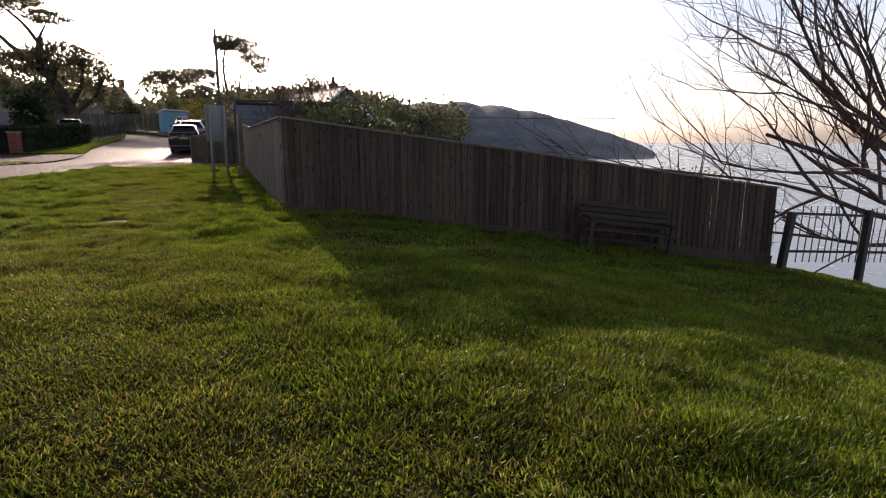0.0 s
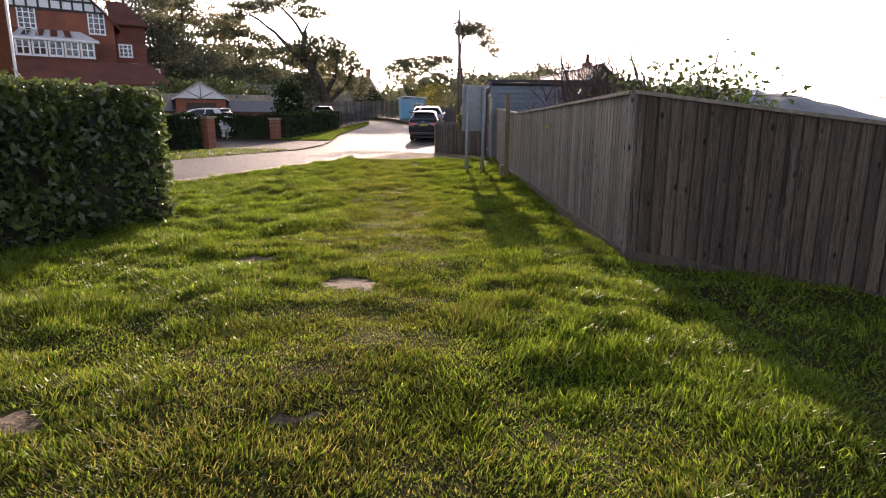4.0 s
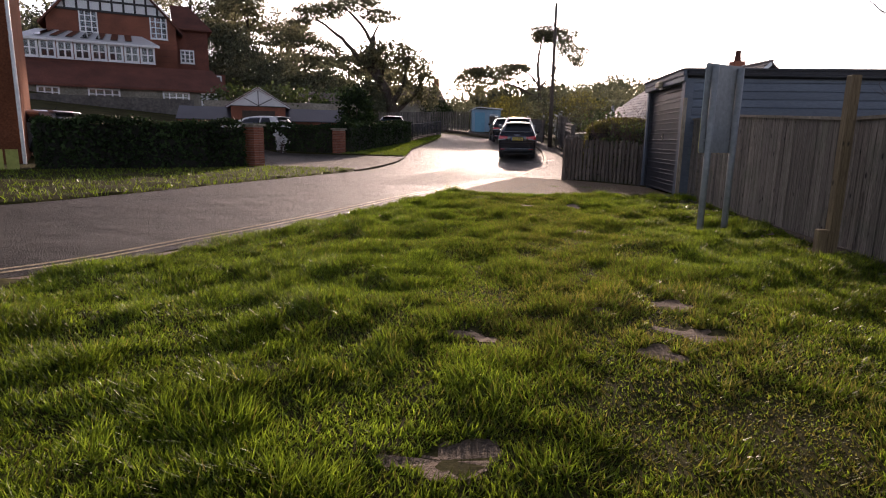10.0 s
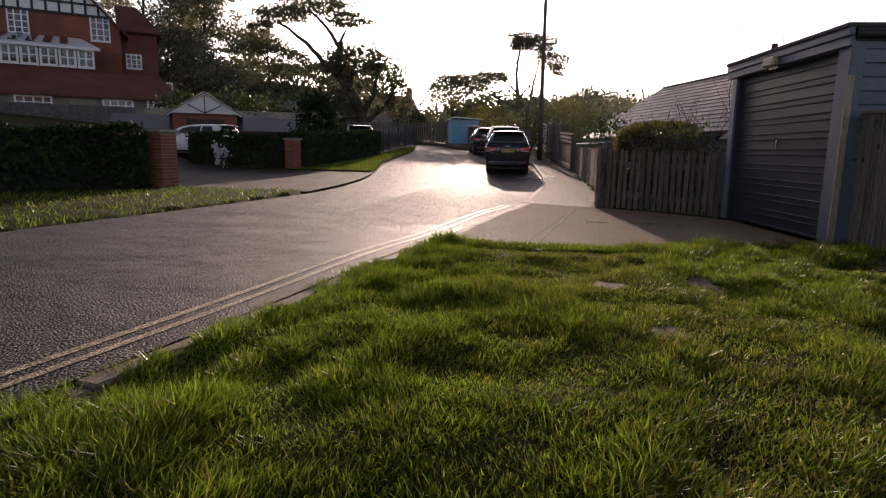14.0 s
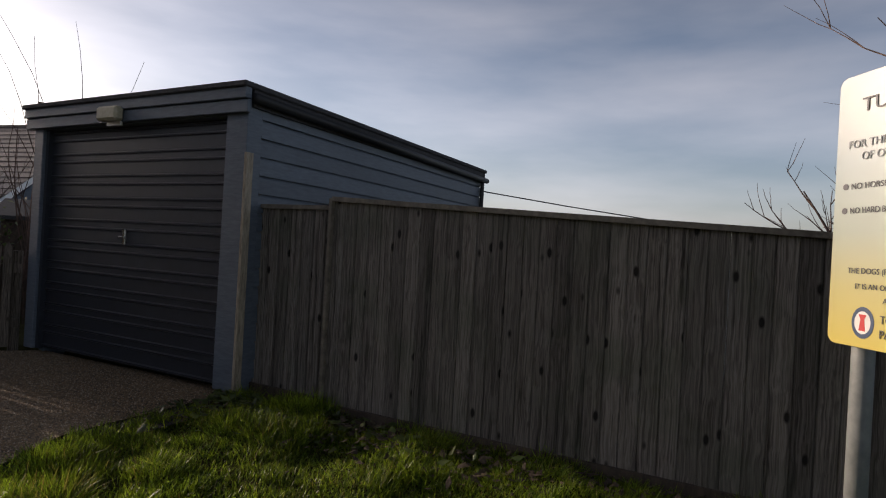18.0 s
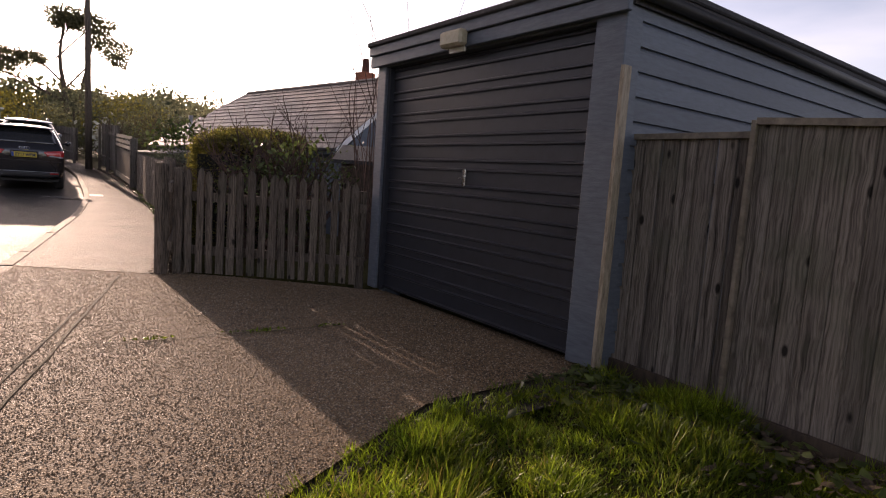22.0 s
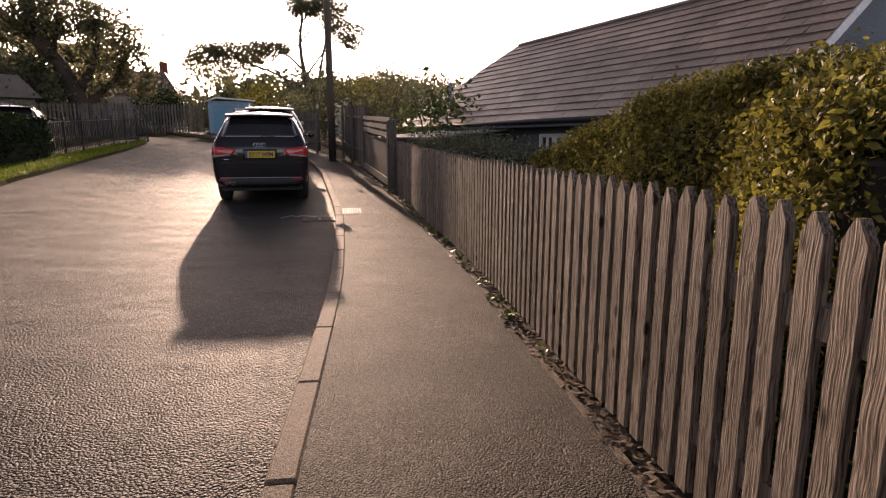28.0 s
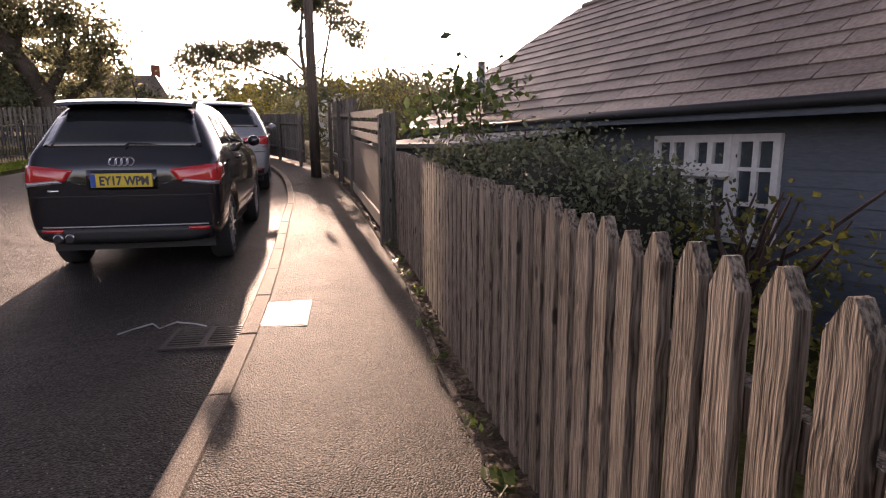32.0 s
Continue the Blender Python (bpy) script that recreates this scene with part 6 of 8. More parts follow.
rw = part("roof", roof_plate([(-HALF, -0.15, EZ), (-HALF, RL + HIP, EZ), (0, RL, RZ), (0, -0.15, RZ)]), M_ROOFTILE, hb, "brown slate roof slope in even courses")
part("roof", roof_plate([(HALF, -0.15, EZ), (0, -0.15, RZ), (0, RL, RZ), (HALF, RL + HIP, EZ)]), M_ROOFTILE, hb)
part("roof", roof_plate([(-HALF, RL + HIP, EZ), (HALF, RL + HIP, EZ), (0, RL, RZ)]), M_ROOFTILE, hb)
part("ridge_tiles", tube(bmesh.new(), [(0, -0.17, RZ + 0.01), (0, RL, RZ + 0.01)], 0.06, 8), M_ROOFTILE, hb)
# Grey instead of white: the eaves' shadow is put into this board's colour.
part("fascia", box(bmesh.new(), -HALF - 0.03, -HALF + 0.0, -0.15, RL + HIP, EZ - 0.15, EZ - 0.03), M_GREYPAINT, hb, "eaves board greyed for the shadow under the roof edge")
part("gutter", tube(bmesh.new(), [(-HALF - 0.07, -0.15, EZ - 0.04), (-HALF - 0.07, RL + HIP, EZ - 0.04)], 0.05, 8), M_TRIMBLACK, hb, "black half-round gutter", True)
part("verge_board", roof_plate([(-HALF, -0.17, EZ - 0.0), (0, -0.17, RZ + 0.01), (0, -0.14, RZ + 0.01), (-HALF, -0.14, EZ)], 0.15), M_WHITE, hb)
part("chimney", box(bmesh.new(), 0.15, 0.6, 2.5, 2.95, RZ - 0.9, RZ + 0.35, None, 0.01), M_BRICK, hb, "red brick chimney")
part("chimney_pot", tube(bmesh.new(), [(0.37, 2.72, RZ + 0.35), (0.37, 2.72, RZ + 0.78)], [0.13, 0.09], 10), M_HUNGTILE, hb)
part("flue", tube(bmesh.new(), [(-2.1, RL + 0.25, EZ + 0.2), (-2.1, RL + 0.25, EZ + 1.15)], 0.07, 10), M_STEEL, hb, "grey metal flue pipe", True)
# slates: shared mesh, in courses, broken joint
M_SLATE = M_ROOFTILE
pitch_a = math.atan2(RZ - EZ, HALF)
joined = []
courses = 15
for c in range(courses):
    u = c / courses
    yend = RL + HIP * (1 - u)
    y = -0.15 - (0.15 if c % 2 else 0.0)
    while y < yend - 0.2:
        y0, y1 = max(y, -0.15), min(y + 0.60, yend)
        joined.append((u, y0 + 0.006, y1 - 0.006))
        y += 0.60
srng = np.random.default_rng(6)
for u, y0, y1 in joined:
    ub = min(u + 1 / courses + 0.012, 1.0)
    lift = 0.026 + srng.uniform(-0.003, 0.004)

    def onroof(uu, yy, h):
        return (-HALF * (1 - uu) - math.sin(pitch_a) * h, yy, EZ + (RZ - EZ) * uu + math.cos(pitch_a) * h)
    P8 = [onroof(u - 0.004, y0, lift), onroof(u - 0.004, y1, lift), onroof(ub, y1, 0.004), onroof(ub, y0, 0.004), onroof(u - 0.004, y0, 0.001), onroof(u - 0.004, y1, 0.001)]
    bm = bmesh.new()
    q = [bm.verts.new(p) for p in P8]
    for f in ((0, 1, 2, 3), (4, 5, 1, 0), (0, 3, 4), (5, 2, 1)):
        bm.faces.new([q[i] for i in f])
    part("slate", bm, M_SLATE, rw)
# window in the lane wall
def sash(parent, m, w, h, cols, rows, label, panes=True, frame=0.05, mat=None):
    """A casement window: frame, glazing bars, glass and a dark panel painted as the unlit room."""
    wi = part("window", box(bmesh.new(), -w / 2, w / 2, 0.02, 0.03, 0, h, m), M_ROOMSHADE, parent, label)
    bm = bmesh.new()
    f = frame
    for x0, x1, z0, z1 in ((-w / 2, w / 2, 0, f), (-w / 2, w / 2, h - f, h), (-w / 2, -w / 2 + f, f, h - f), (w / 2 - f, w / 2, f, h - f)):
        box(bm, x0, x1, -0.05, 0.02, z0, z1, m)
    part("window_frame", bm, mat or M_WHITE, wi)
    bm = bmesh.new()
    for i in range(1, cols):
        x = -w / 2 + w * i / cols
        box(bm, x - f * 0.4, x + f * 0.4, -0.042, 0.012, f, h - f, m)
    for j in range(1, rows):
        z = h * j / rows
        box(bm, -w / 2 + f, w / 2 - f, -0.04, 0.011, z - f * 0.25, z + f * 0.25, m)
    part("glazing_grid", bm, mat or M_WHITE, wi)
    g = part("pane", box(bmesh.new(), -w / 2 + f, w / 2 - f, -0.012, -0.008, f, h - f, m), M_GLASS, wi)
    g.visible_shadow = False
    part("window_sill", box(bmesh.new(), -w / 2 - 0.04, w / 2 + 0.04, -0.11, 0.02, -0.05, -0.005, m), mat or M_WHITE, wi)
    return wi


FACE_LANE = Matrix.Rotation(radians(-90), 4, "Z")
wy = 4.03
for k in (-1, 0, 1):
    base = Matrix.Translation((-HALF + 0.43, wy + 0.42, 0.36)) @ FACE_LANE @ Matrix.Translation((k * 0.523, 0, 0))
    if k:
        sash(hb, base, 0.52, 1.04, 2, 3, "white timber casement with small panes", frame=0.075)
    else:
        sash(hb, base, 0.52, 0.64, 2, 2, "white timber casement with small panes", frame=0.06)
        sash(hb, base @ Matrix.Translation((0, -0.012, 0.66)), 0.52, 0.38, 2, 1, "white top-hung fanlight casement", frame=0.08)
sash(hb, Matrix.Translation((-HALF + 0.43, wy + 4.4, 0.55)) @ FACE_LANE, 1.2, 0.8, 3, 3, "white timber casement window")
bm = bmesh.new()
v = [bm.verts.new(p) for p in ((0, 0, 0), (-0.02, 0, 0), (-0.012, 0, 0.15), (0, 0, 0.15))]
w = [bm.verts.new((p.co.x, RL + HIP - 0.5, p.co.z)) for p in v]
bm.faces.new(v[::-1])
bm.faces.new(w)
for i in range(4):
    bm.faces.new((v[i], v[(i + 1) % 4], w[(i + 1) % 4], w[i]))
bmesh.ops.recalc_face_normals(bm, faces=bm.faces)
lap = mesh_of("lap board", bm, M_GREYPAINT)
wallp = part("lane_wall", box(bmesh.new(), -HALF + 0.445, -HALF + 0.449, 0.1, RL + HIP - 0.4, -1.2, EZ - 0.1), M_GREYPAINT, hb)
for k in range(17):
    z = -1.1 + k * 0.155
    piece("board", lap, Matrix.Translation((-HALF + 0.445, 0.1, z)), wallp)
part("shed_roof", roof_plate([(-HALF - 1.7, RL - 3.2, EZ - 0.35), (-HALF - 1.7, RL + 0.6, EZ - 0.35), (-HALF + 0.4, RL + 0.6, EZ - 0.12), (-HALF + 0.4, RL - 3.2, EZ - 0.12)], 0.05), surf("pale worn felt", (0.20, 0.19, 0.18), (0.36, 0.345, 0.33), 14, 0.7, 0.3, vary=0.2), hb, "low pale felted lean-to roof")
part("lean_to_wall", box(bmesh.new(), -HALF - 1.6, -HALF - 1.5, RL - 3.1, RL + 0.5, -1.2, EZ - 0.42), M_GREYPAINT, hb)
# conservatory at the gable end
cn = thing("conservatory", "white-framed glass conservatory with a pitched glass roof", "conservatory", BUNG @ Matrix.Translation((0.6, -0.3, 0)))
cw, cd, cz0, cz1 = 1.75, 2.6, 1.75, 2.75
oct_ = [(-cw, 0), (-cw, -cd + 0.9), (-cw + 0.9, -cd), (cw - 0.9, -cd), (cw, -cd + 0.9), (cw, 0)]
apx = [(-0.25, 0), (-0.25, -cd + 1.5), (0, -cd + 1.3), (0, -cd + 1.3), (0.25, -cd + 1.5), (0.25, 0)]
part("dwarf_wall", slab([(x * 1.0, y) for x, y in oct_], -1.6, 0.0), M_GREYPAINT, cn)
part("eaves_frame", slab([(x * 1.03, y * 1.03) for x, y in oct_], cz0 - 0.1, cz0), M_WHITE, cn)
for i in range(5):
    a, b = oct_[i], oct_[i + 1]
    c, d = apx[i + 1], apx[i]
    bm = bmesh.new()
    q = [bm.verts.new((*a, cz0)), bm.verts.new((*b, cz0)), bm.verts.new((*c, cz1)), bm.verts.new((*d, cz1))]
    try:
        bm.faces.new(q)
    except ValueError:
        bm.faces.new(q[:3])
    g = part("roof_pane", bm, surf("white polycarbonate", (0.62, 0.66, 0.68), (0.74, 0.78, 0.8), 4, 0.25, 0, vary=0.06, trans=0.45), cn)
    n = 4
    for k in range(n + 1):
        u = k / n
        p = (a[0] + (b[0] - a[0]) * u, a[1] + (b[1] - a[1]) * u, cz0 + 0.02)
        q_ = (d[0] + (c[0] - d[0]) * u, d[1] + (c[1] - d[1]) * u, cz1 + 0.02)
        bm = bmesh.new()
        bar(bm, p, q_, 0.035, 0.045)
        part("glazing_bar", bm, M_WHITE, cn)
    L_ = math.dist(a, b)
    m_ = Matrix.Translation(((a[0] + b[0]) / 2, (a[1] + b[1]) / 2, 0.0)) @ Matrix.Rotation(math.atan2(b[1] - a[1], b[0] - a[0]), 4, "Z")
    bm = bmesh.new()
    for k in range(4):
        x = -L_ / 2 + L_ * k / 3
        box(bm, x - 0.025, x + 0.025, -0.03, 0.03, 0, cz0 - 0.1, m_)
    box(bm, -L_ / 2, L_ / 2, -0.03, 0.03, 1.2, 1.25, m_)
    part("side_frame", bm, M_WHITE, cn)
    g = part("side_pane", box(bmesh.new(), -L_ / 2, L_ / 2, -0.004, 0.004, 0, cz0 - 0.1, m_), M_GLASS, cn)
    g.visible_shadow = False
bm = bmesh.new()
bar(bm, (0, 0, cz1 + 0.04), (0, -cd + 1.4, cz1 + 0.04), 0.08, 0.06)
part("ridge_bar", bm, M_WHITE, cn)
for k in range(6):
    bm = tube(bmesh.new(), [(0, -0.2 * k - 0.05, cz1 + 0.06), (0, -0.2 * k - 0.05, cz1 + 0.12), (0, -0.2 * k - 0.05, cz1 + 0.17)], [0.03, 0.02, 0.003], 6)
    part("finial", bm, M_WHITE, cn)
ga = thing("garden_shed", "low dark timber shed with a felt roof behind the old pickets", "shed", Matrix.Translation((3.4, 3.2, 0)) @ Matrix.Rotation(radians(-35), 4, "Z"))
part("wall", box(bmesh.new(), -1.9, 3.4, -0.06, 0.06, -1.2, 1.32), M_DARKWOOD, ga)
part("back_wall", box(bmesh.new(), -1.9, 3.4, 1.1, 1.2, -1.2, 1.55), M_DARKWOOD, ga)
part("roof", roof_plate([(-2.05, -0.2, 1.3), (3.55, -0.2, 1.3), (3.55, 1.3, 1.62), (-2.05, 1.3, 1.62)], 0.06), M_FELT, ga, "sloping dark felt roof")

# ---- fences past the pickets, and the pole ----
ep = thing("gate_post", "stout weathered timber post at the end of the pickets", "post", Matrix.Translation((0.46, 14.75, 0.25)))
part("post", box(bmesh.new(), -0.07, 0.07, -0.07, 0.07, -0.4, 1.42, None, 0.01), M_BOARD, ep)
rf = thing("rail_fence", "dark panel fence topped with three pale horizontal boards", "fence", Matrix.Translation((0.5, 14.8, 0)))
zA, zB = 0.28, 0.50
bm = bmesh.new()
bar(bm, (0, 0.05, zA + 0.5), (0.27, 4.6, zB + 0.5), 0.02, 0.92)
part("panel", bm, M_DARKWOOD, rf)
for h in (0.06, 1.08, 1.24, 1.4):
    bm = bmesh.new()
    bar(bm, (-0.03, 0.0, zA + h), (0.24, 4.6, zB + h), 0.03, 0.1 if h > 0.5 else 0.16)
    part("rail", bm, M_RAIL, rf, "pale weathered board")
for k in range(4):
    u = k / 3
    part("post", box(bmesh.new(), -0.045, 0.045, -0.045, 0.045, zA - 0.3, zA + 1.42 + (zB - zA) * u, Matrix.Translation((0.05 + 0.27 * u, 4.6 * u, 0)), 0.006), M_BOARD, rf)
board_fence((0.85, 19.5), (0.9, 23.8), 0.5, 0.7, 2.25, 2.45, "tall grey vertical board fence beside the pole", 0.12, False, False)
board_fence((0.3, 26.5), (-3.2, 43.0), 0.8, 1.55, 2.3, 3.1, "far grey board fence along the lane", 0.16, False, False)
pl = thing("telegraph_pole", "tall dark creosoted telegraph pole on the footpath", "pole", Matrix.Translation((0.36, 23.4, 0.62)))
part("pole", tube(bmesh.new(), [(0, 0, -0.5), (-0.02, 0, 4), (-0.03, 0, 8.3)], [0.135, 0.115, 0.09], 12), M_POLE, pl, "", True)
part("cap", tube(bmesh.new(), [(-0.03, 0, 8.3), (-0.03, 0, 8.42)], [0.11, 0.02], 10), M_TRIMBLACK, pl)
part("insulator_box", box(bmesh.new(), -0.12, 0.02, -0.08, 0.08, 7.55, 7.85, None, 0.01), M_TRIMBLACK, pl)
for k, (dx, dy, dz) in enumerate(((-25, 18, -1.5), (18, 6, -3.4))):
    c_ = thing("overhead_wire", "thin overhead wire from the pole", "cable")
    part("wire", tube(bmesh.new(), [(0.33 + dx * u, 23.4 + dy * u, 8.75 + dz * u - 1.0 * u * (1 - u)) for u in (0, 0.2, 0.4, 0.6, 0.8, 1)], 0.008, 4), M_CABLE, c_)

# ---- vehicles ----
def shell(sections):
    """A car body lofted through cross-sections, rounded off, with its wheel arches cut out."""
    bm = bmesh.new()
    rings = []
    for y, hw, fl, be, tp, tw in sections:
        half = [(0, fl), (hw * .86, fl), (hw * .965, fl + .10), (hw, .60), (hw * .995, be - .13), (hw * .955, be), (hw * .43 + tw * .55, (be + tp) / 2 + .01), (tw, tp - .06), (tw * .76, tp - .005), (0, tp + .012)]
        rings.append([bm.verts.new((x, y, z)) for x, z in half] + [bm.verts.new((-x, y, z)) for x, z in half[-2:0:-1]])
    n = len(rings[0])
    for a, b in zip(rings, rings[1:]):
        for k in range(n):
            bm.faces.new((a[k], a[(k + 1) % n], b[(k + 1) % n], b[k]))
    bm.faces.new(rings[0][::-1])
    bm.faces.new(rings[-1])
    bmesh.ops.recalc_face_normals(bm, faces=bm.faces)
    raw = bpy.data.objects.new("raw", bpy.data.meshes.new("raw"))
    bm.to_mesh(raw.data)
    bm.free()
    scene.collection.objects.link(raw)
    sub = raw.modifiers.new("smooth", "SUBSURF")
    sub.levels = sub.render_levels = 2
    bm = bmesh.new()
    for y in AXLES:
        for s_ in (1, -1):
            tube(bm, [(s_ * .60, y, .355), (s_ * 1.2, y, .355)], .405, 28)
    bmesh.ops.recalc_face_normals(bm, faces=bm.faces)
    cut = bpy.data.objects.new("cut", bpy.data.meshes.new("cut"))
    bm.to_mesh(cut.data)
    bm.free()
    scene.collection.objects.link(cut)
    arch = raw.modifiers.new("arches", "BOOLEAN")
    arch.operation, arch.object, arch.solver = "DIFFERENCE", cut, "EXACT"
    dg_ = bpy.context.evaluated_depsgraph_get()
    me = bpy.data.meshes.new_from_object(raw.evaluated_get(dg_))
    for o_ in (raw, cut):
        bpy.data.objects.remove(o_)
    me.polygons.foreach_set("use_smooth", [True] * len(me.polygons))
    return me


AXLES = (0.80, 3.36)
CAR_SECTIONS = [(0.0, .84, .34, .98, 1.00, .76), (0.035, .90, .31, 1.02, 1.05, .79), (0.12, .94, .29, 1.09, 1.19, .78), (0.17, .945, .29, 1.12, 1.25, .76), (0.34, .95, .29, 1.15, 1.47, .70), (0.48, .95, .29, 1.16, 1.60, .67), (0.7, .955, .29, 1.16, 1.645, .66), (1.3, .955, .29, 1.14, 1.665, .67), (2.1, .955, .29, 1.12, 1.64, .65), (2.75, .95, .29, 1.10, 1.50, .63), (3.3, .94, .29, 1.08, 1.17, .69), (3.9, .92, .30, 1.0, 1.05, .66), (4.25, .84, .33, .84, .90, .6), (4.40, .66, .42, .68, .72, .5)]
CAR_SHELL = shell(CAR_SECTIONS)
CAR_SKIN = BVHTree.FromPolygons([v.co.copy() for v in CAR_SHELL.vertices], [tuple(p.vertices) for p in CAR_SHELL.polygons])
M_BLUEBAND = surf("blue band", (0.01, 0.06, 0.3), (0.02, 0.08, 0.35), 10, 0.4, 0, vary=0.02)


def fitted(name, corners, aim, mat_, parent, label="", lift=0.006, nu=10, nv=5):
    """A panel laid on the car's skin: four corners seen from behind (x, z) or from one side (y, z)."""
    bm = bmesh.new()
    grid, rim = [], []
    for i in range(nu + 1):
        row = []
        for k in range(nv + 1):
            u, v = i / nu, k / nv
            a = Vector(corners[0]).lerp(Vector(corners[1]), u)
            b = Vector(corners[3]).lerp(Vector(corners[2]), u)
            p = a.lerp(b, v)
            if aim == "rear":
                o, d = Vector((p.x, -1.0, p.y)), Vector((0, 1, 0))
            elif aim == "front":
                o, d = Vector((p.x, 6.0, p.y)), Vector((0, -1, 0))
            else:
                o, d = Vector((2.0 * aim, p.x, p.y)), Vector((-aim, 0, 0))
            h, nr, _, _ = CAR_SKIN.ray_cast(o, d)
            if h is None:
                h, nr, _, _ = CAR_SKIN.find_nearest(o + d * 1.05)
            if nr.dot(d) > 0:
                nr = -nr
            row.append((bm.verts.new(h + nr * lift), h - nr * 0.02))
        grid.append(row)
    for i in range(nu):
        for k in range(nv):
            bm.faces.new([q[0] for q in (grid[i][k], grid[i + 1][k], grid[i + 1][k + 1], grid[i][k + 1])])
    edge = [grid[i][0] for i in range(nu)] + [grid[nu][k] for k in range(nv)] + [grid[i][nv] for i in range(nu, 0, -1)] + [grid[0][k] for k in range(nv, 0, -1)]
    low = [bm.verts.new(q[1]) for q in edge]
    for i in range(len(edge)):
        j = (i + 1) % len(edge)
        bm.faces.new((edge[i][0], edge[j][0], low[j], low[i]))
    bmesh.ops.recalc_face_normals(bm, faces=bm.faces)
    return part(name, bm, mat_, parent, label, True)


def hatchback(name, label, m, paint, sx=1.0, sy=1.0, sz_=1.0, rails=False, plate_text=""):
    """A car from its rear bumper forward along y."""
    c = thing(name, label, "car", m @ Matrix.Diagonal((sx, sy, sz_, 1)))
    me = CAR_SHELL.copy()
    me.materials.clear()
    me.materials.append(paint)
    body = new("body", me)
    body.parent = c
    fitted("rear_window", [(-.76, 1.20), (.76, 1.20), (.62, 1.57), (-.62, 1.57)], "rear", M_CARGLASS, c, "", 0.004, 14, 6)
    fitted("windscreen", [(-.70, 1.17), (.70, 1.17), (.60, 1.50), (-.60, 1.50)], "front", M_CARGLASS, c, "", 0.004, 12, 6)
    for s_ in (1, -1):
        fitted("side_window", [(.66, 1.21), (1.34, 1.20), (1.32, 1.55), (.86, 1.55)], s_, M_CARGLASS, c, "", 0.004, 8, 4)
        fitted("side_window", [(1.40, 1.20), (2.72, 1.17), (2.24, 1.54), (1.40, 1.55)], s_, M_CARGLASS, c, "", 0.004, 10, 4)
        lp_ = fitted("tail_lamp", [(s_ * .53, .90), (s_ * .925, .865), (s_ * .935, 1.05), (s_ * .45, 1.00)], "rear", M_REDLAMP, c, "red wrap-round tail lamp", 0.01)
        fitted("lamp_strip", [(s_ * .56, .885), (s_ * .91, .85), (s_ * .915, .885), (s_ * .60, .915)], "rear", M_CARSILVER, lp_, "pale reversing lens", 0.013, 8, 2)
        fitted("lamp_wing", [(.10, .90), (.30, .93), (.26, 1.04), (.10, 1.05)], s_, M_REDLAMP, lp_, "", 0.008, 5, 3)
        fitted("headlamp", [(s_ * .48, .74), (s_ * .84, .76), (s_ * .82, .88), (s_ * .5, .84)], "front", M_CARSILVER, c, "", 0.008, 6, 3)
        fitted("door_handle", [(1.44, 1.02), (1.62, 1.02), (1.62, 1.05), (1.44, 1.05)], s_, paint, c, "", 0.03, 3, 1)
        fitted("sill_trim", [(1.25, .34), (2.95, .34), (2.95, .40), (1.25, .40)], s_, M_TRIMBLACK, c, "", 0.012, 8, 1)
        bm = bmesh.new()
        bmesh.ops.create_uvsphere(bm, u_segments=14, v_segments=8, radius=1.0, matrix=Matrix.Translation((s_ * 1.02, 2.52, 1.19)) @ Matrix.Diagonal((.085, .06, .07, 1)))
        box(bm, min(s_ * .88, s_ * .98), max(s_ * .88, s_ * .98), 2.49, 2.55, 1.15, 1.19)
        part("mirror", bm, paint, c, "", True)
    # overhanging roof spoiler
    bm = bmesh.new()
    rows_ = []
    for k in range(13):
        x = -.665 + 1.33 * k / 12
        e = .022 * (1 - (x / .665) ** 2)
        sweep = .05 * (x / .665) ** 2
        rows_.append([bm.verts.new((x, yy + (sweep if yy < .4 else 0), zz + e)) for yy, zz in ((.66, 1.632), (.45, 1.628), (.27, 1.60), (.262, 1.575), (.30, 1.565), (.50, 1.55))])
    for a, b in zip(rows_, rows_[1:]):
        for k in range(6):
            bm.faces.new((a[k], b[k], b[(k + 1) % 6], a[(k + 1) % 6]))
    bm.faces.new(rows_[0])
    bm.faces.new(rows_[-1][::-1])
    bmesh.ops.recalc_face_normals(bm, faces=bm.faces)
    part("roof_spoiler", bm, paint, c)
    part("antenna", tube(bmesh.new(), [(0, .80, 1.66), (0, .68, 1.83)], [0.012, 0.005], 6), M_TRIMBLACK, c)
    fitted("plate_recess", [(-.33, .82), (.33, .82), (.33, 1.0), (-.33, 1.0)], "rear", paint, c, "", 0.004, 8, 2)
    part("number_plate", box(bmesh.new(), -.29, .29, -.028, .02, .845, .97, None, 0.004), M_PLATE, c, "yellow rear number plate")
    if plate_text:
        ob = words(plate_text, 0.11, 0, 0, c, M_INK, "CENTER", 0.46, 1.0, 0.004)
        ob.matrix_basis = Matrix.Translation((0.028, -0.032, .868)) @ Matrix.Rotation(radians(90), 4, "X") @ Matrix.Diagonal((ob.matrix_basis.to_scale().x, 1, 1, 1))
        part("plate_band", box(bmesh.new(), -.288, -.238, -.031, -.02, .848, .967), M_BLUEBAND, c, "blue country band")
        bm = bmesh.new()
        for k in range(4):
            tt = []
            for a in range(14):
                an = a * math.pi / 7
                tt.append((-.081 + k * .054 + .036 * math.cos(an), -.002, 1.075 + .036 * math.sin(an)))
            tube(bm, tt + [tt[0], tt[1]], 0.0075, 5, False)
        bm.verts.ensure_lookup_table()
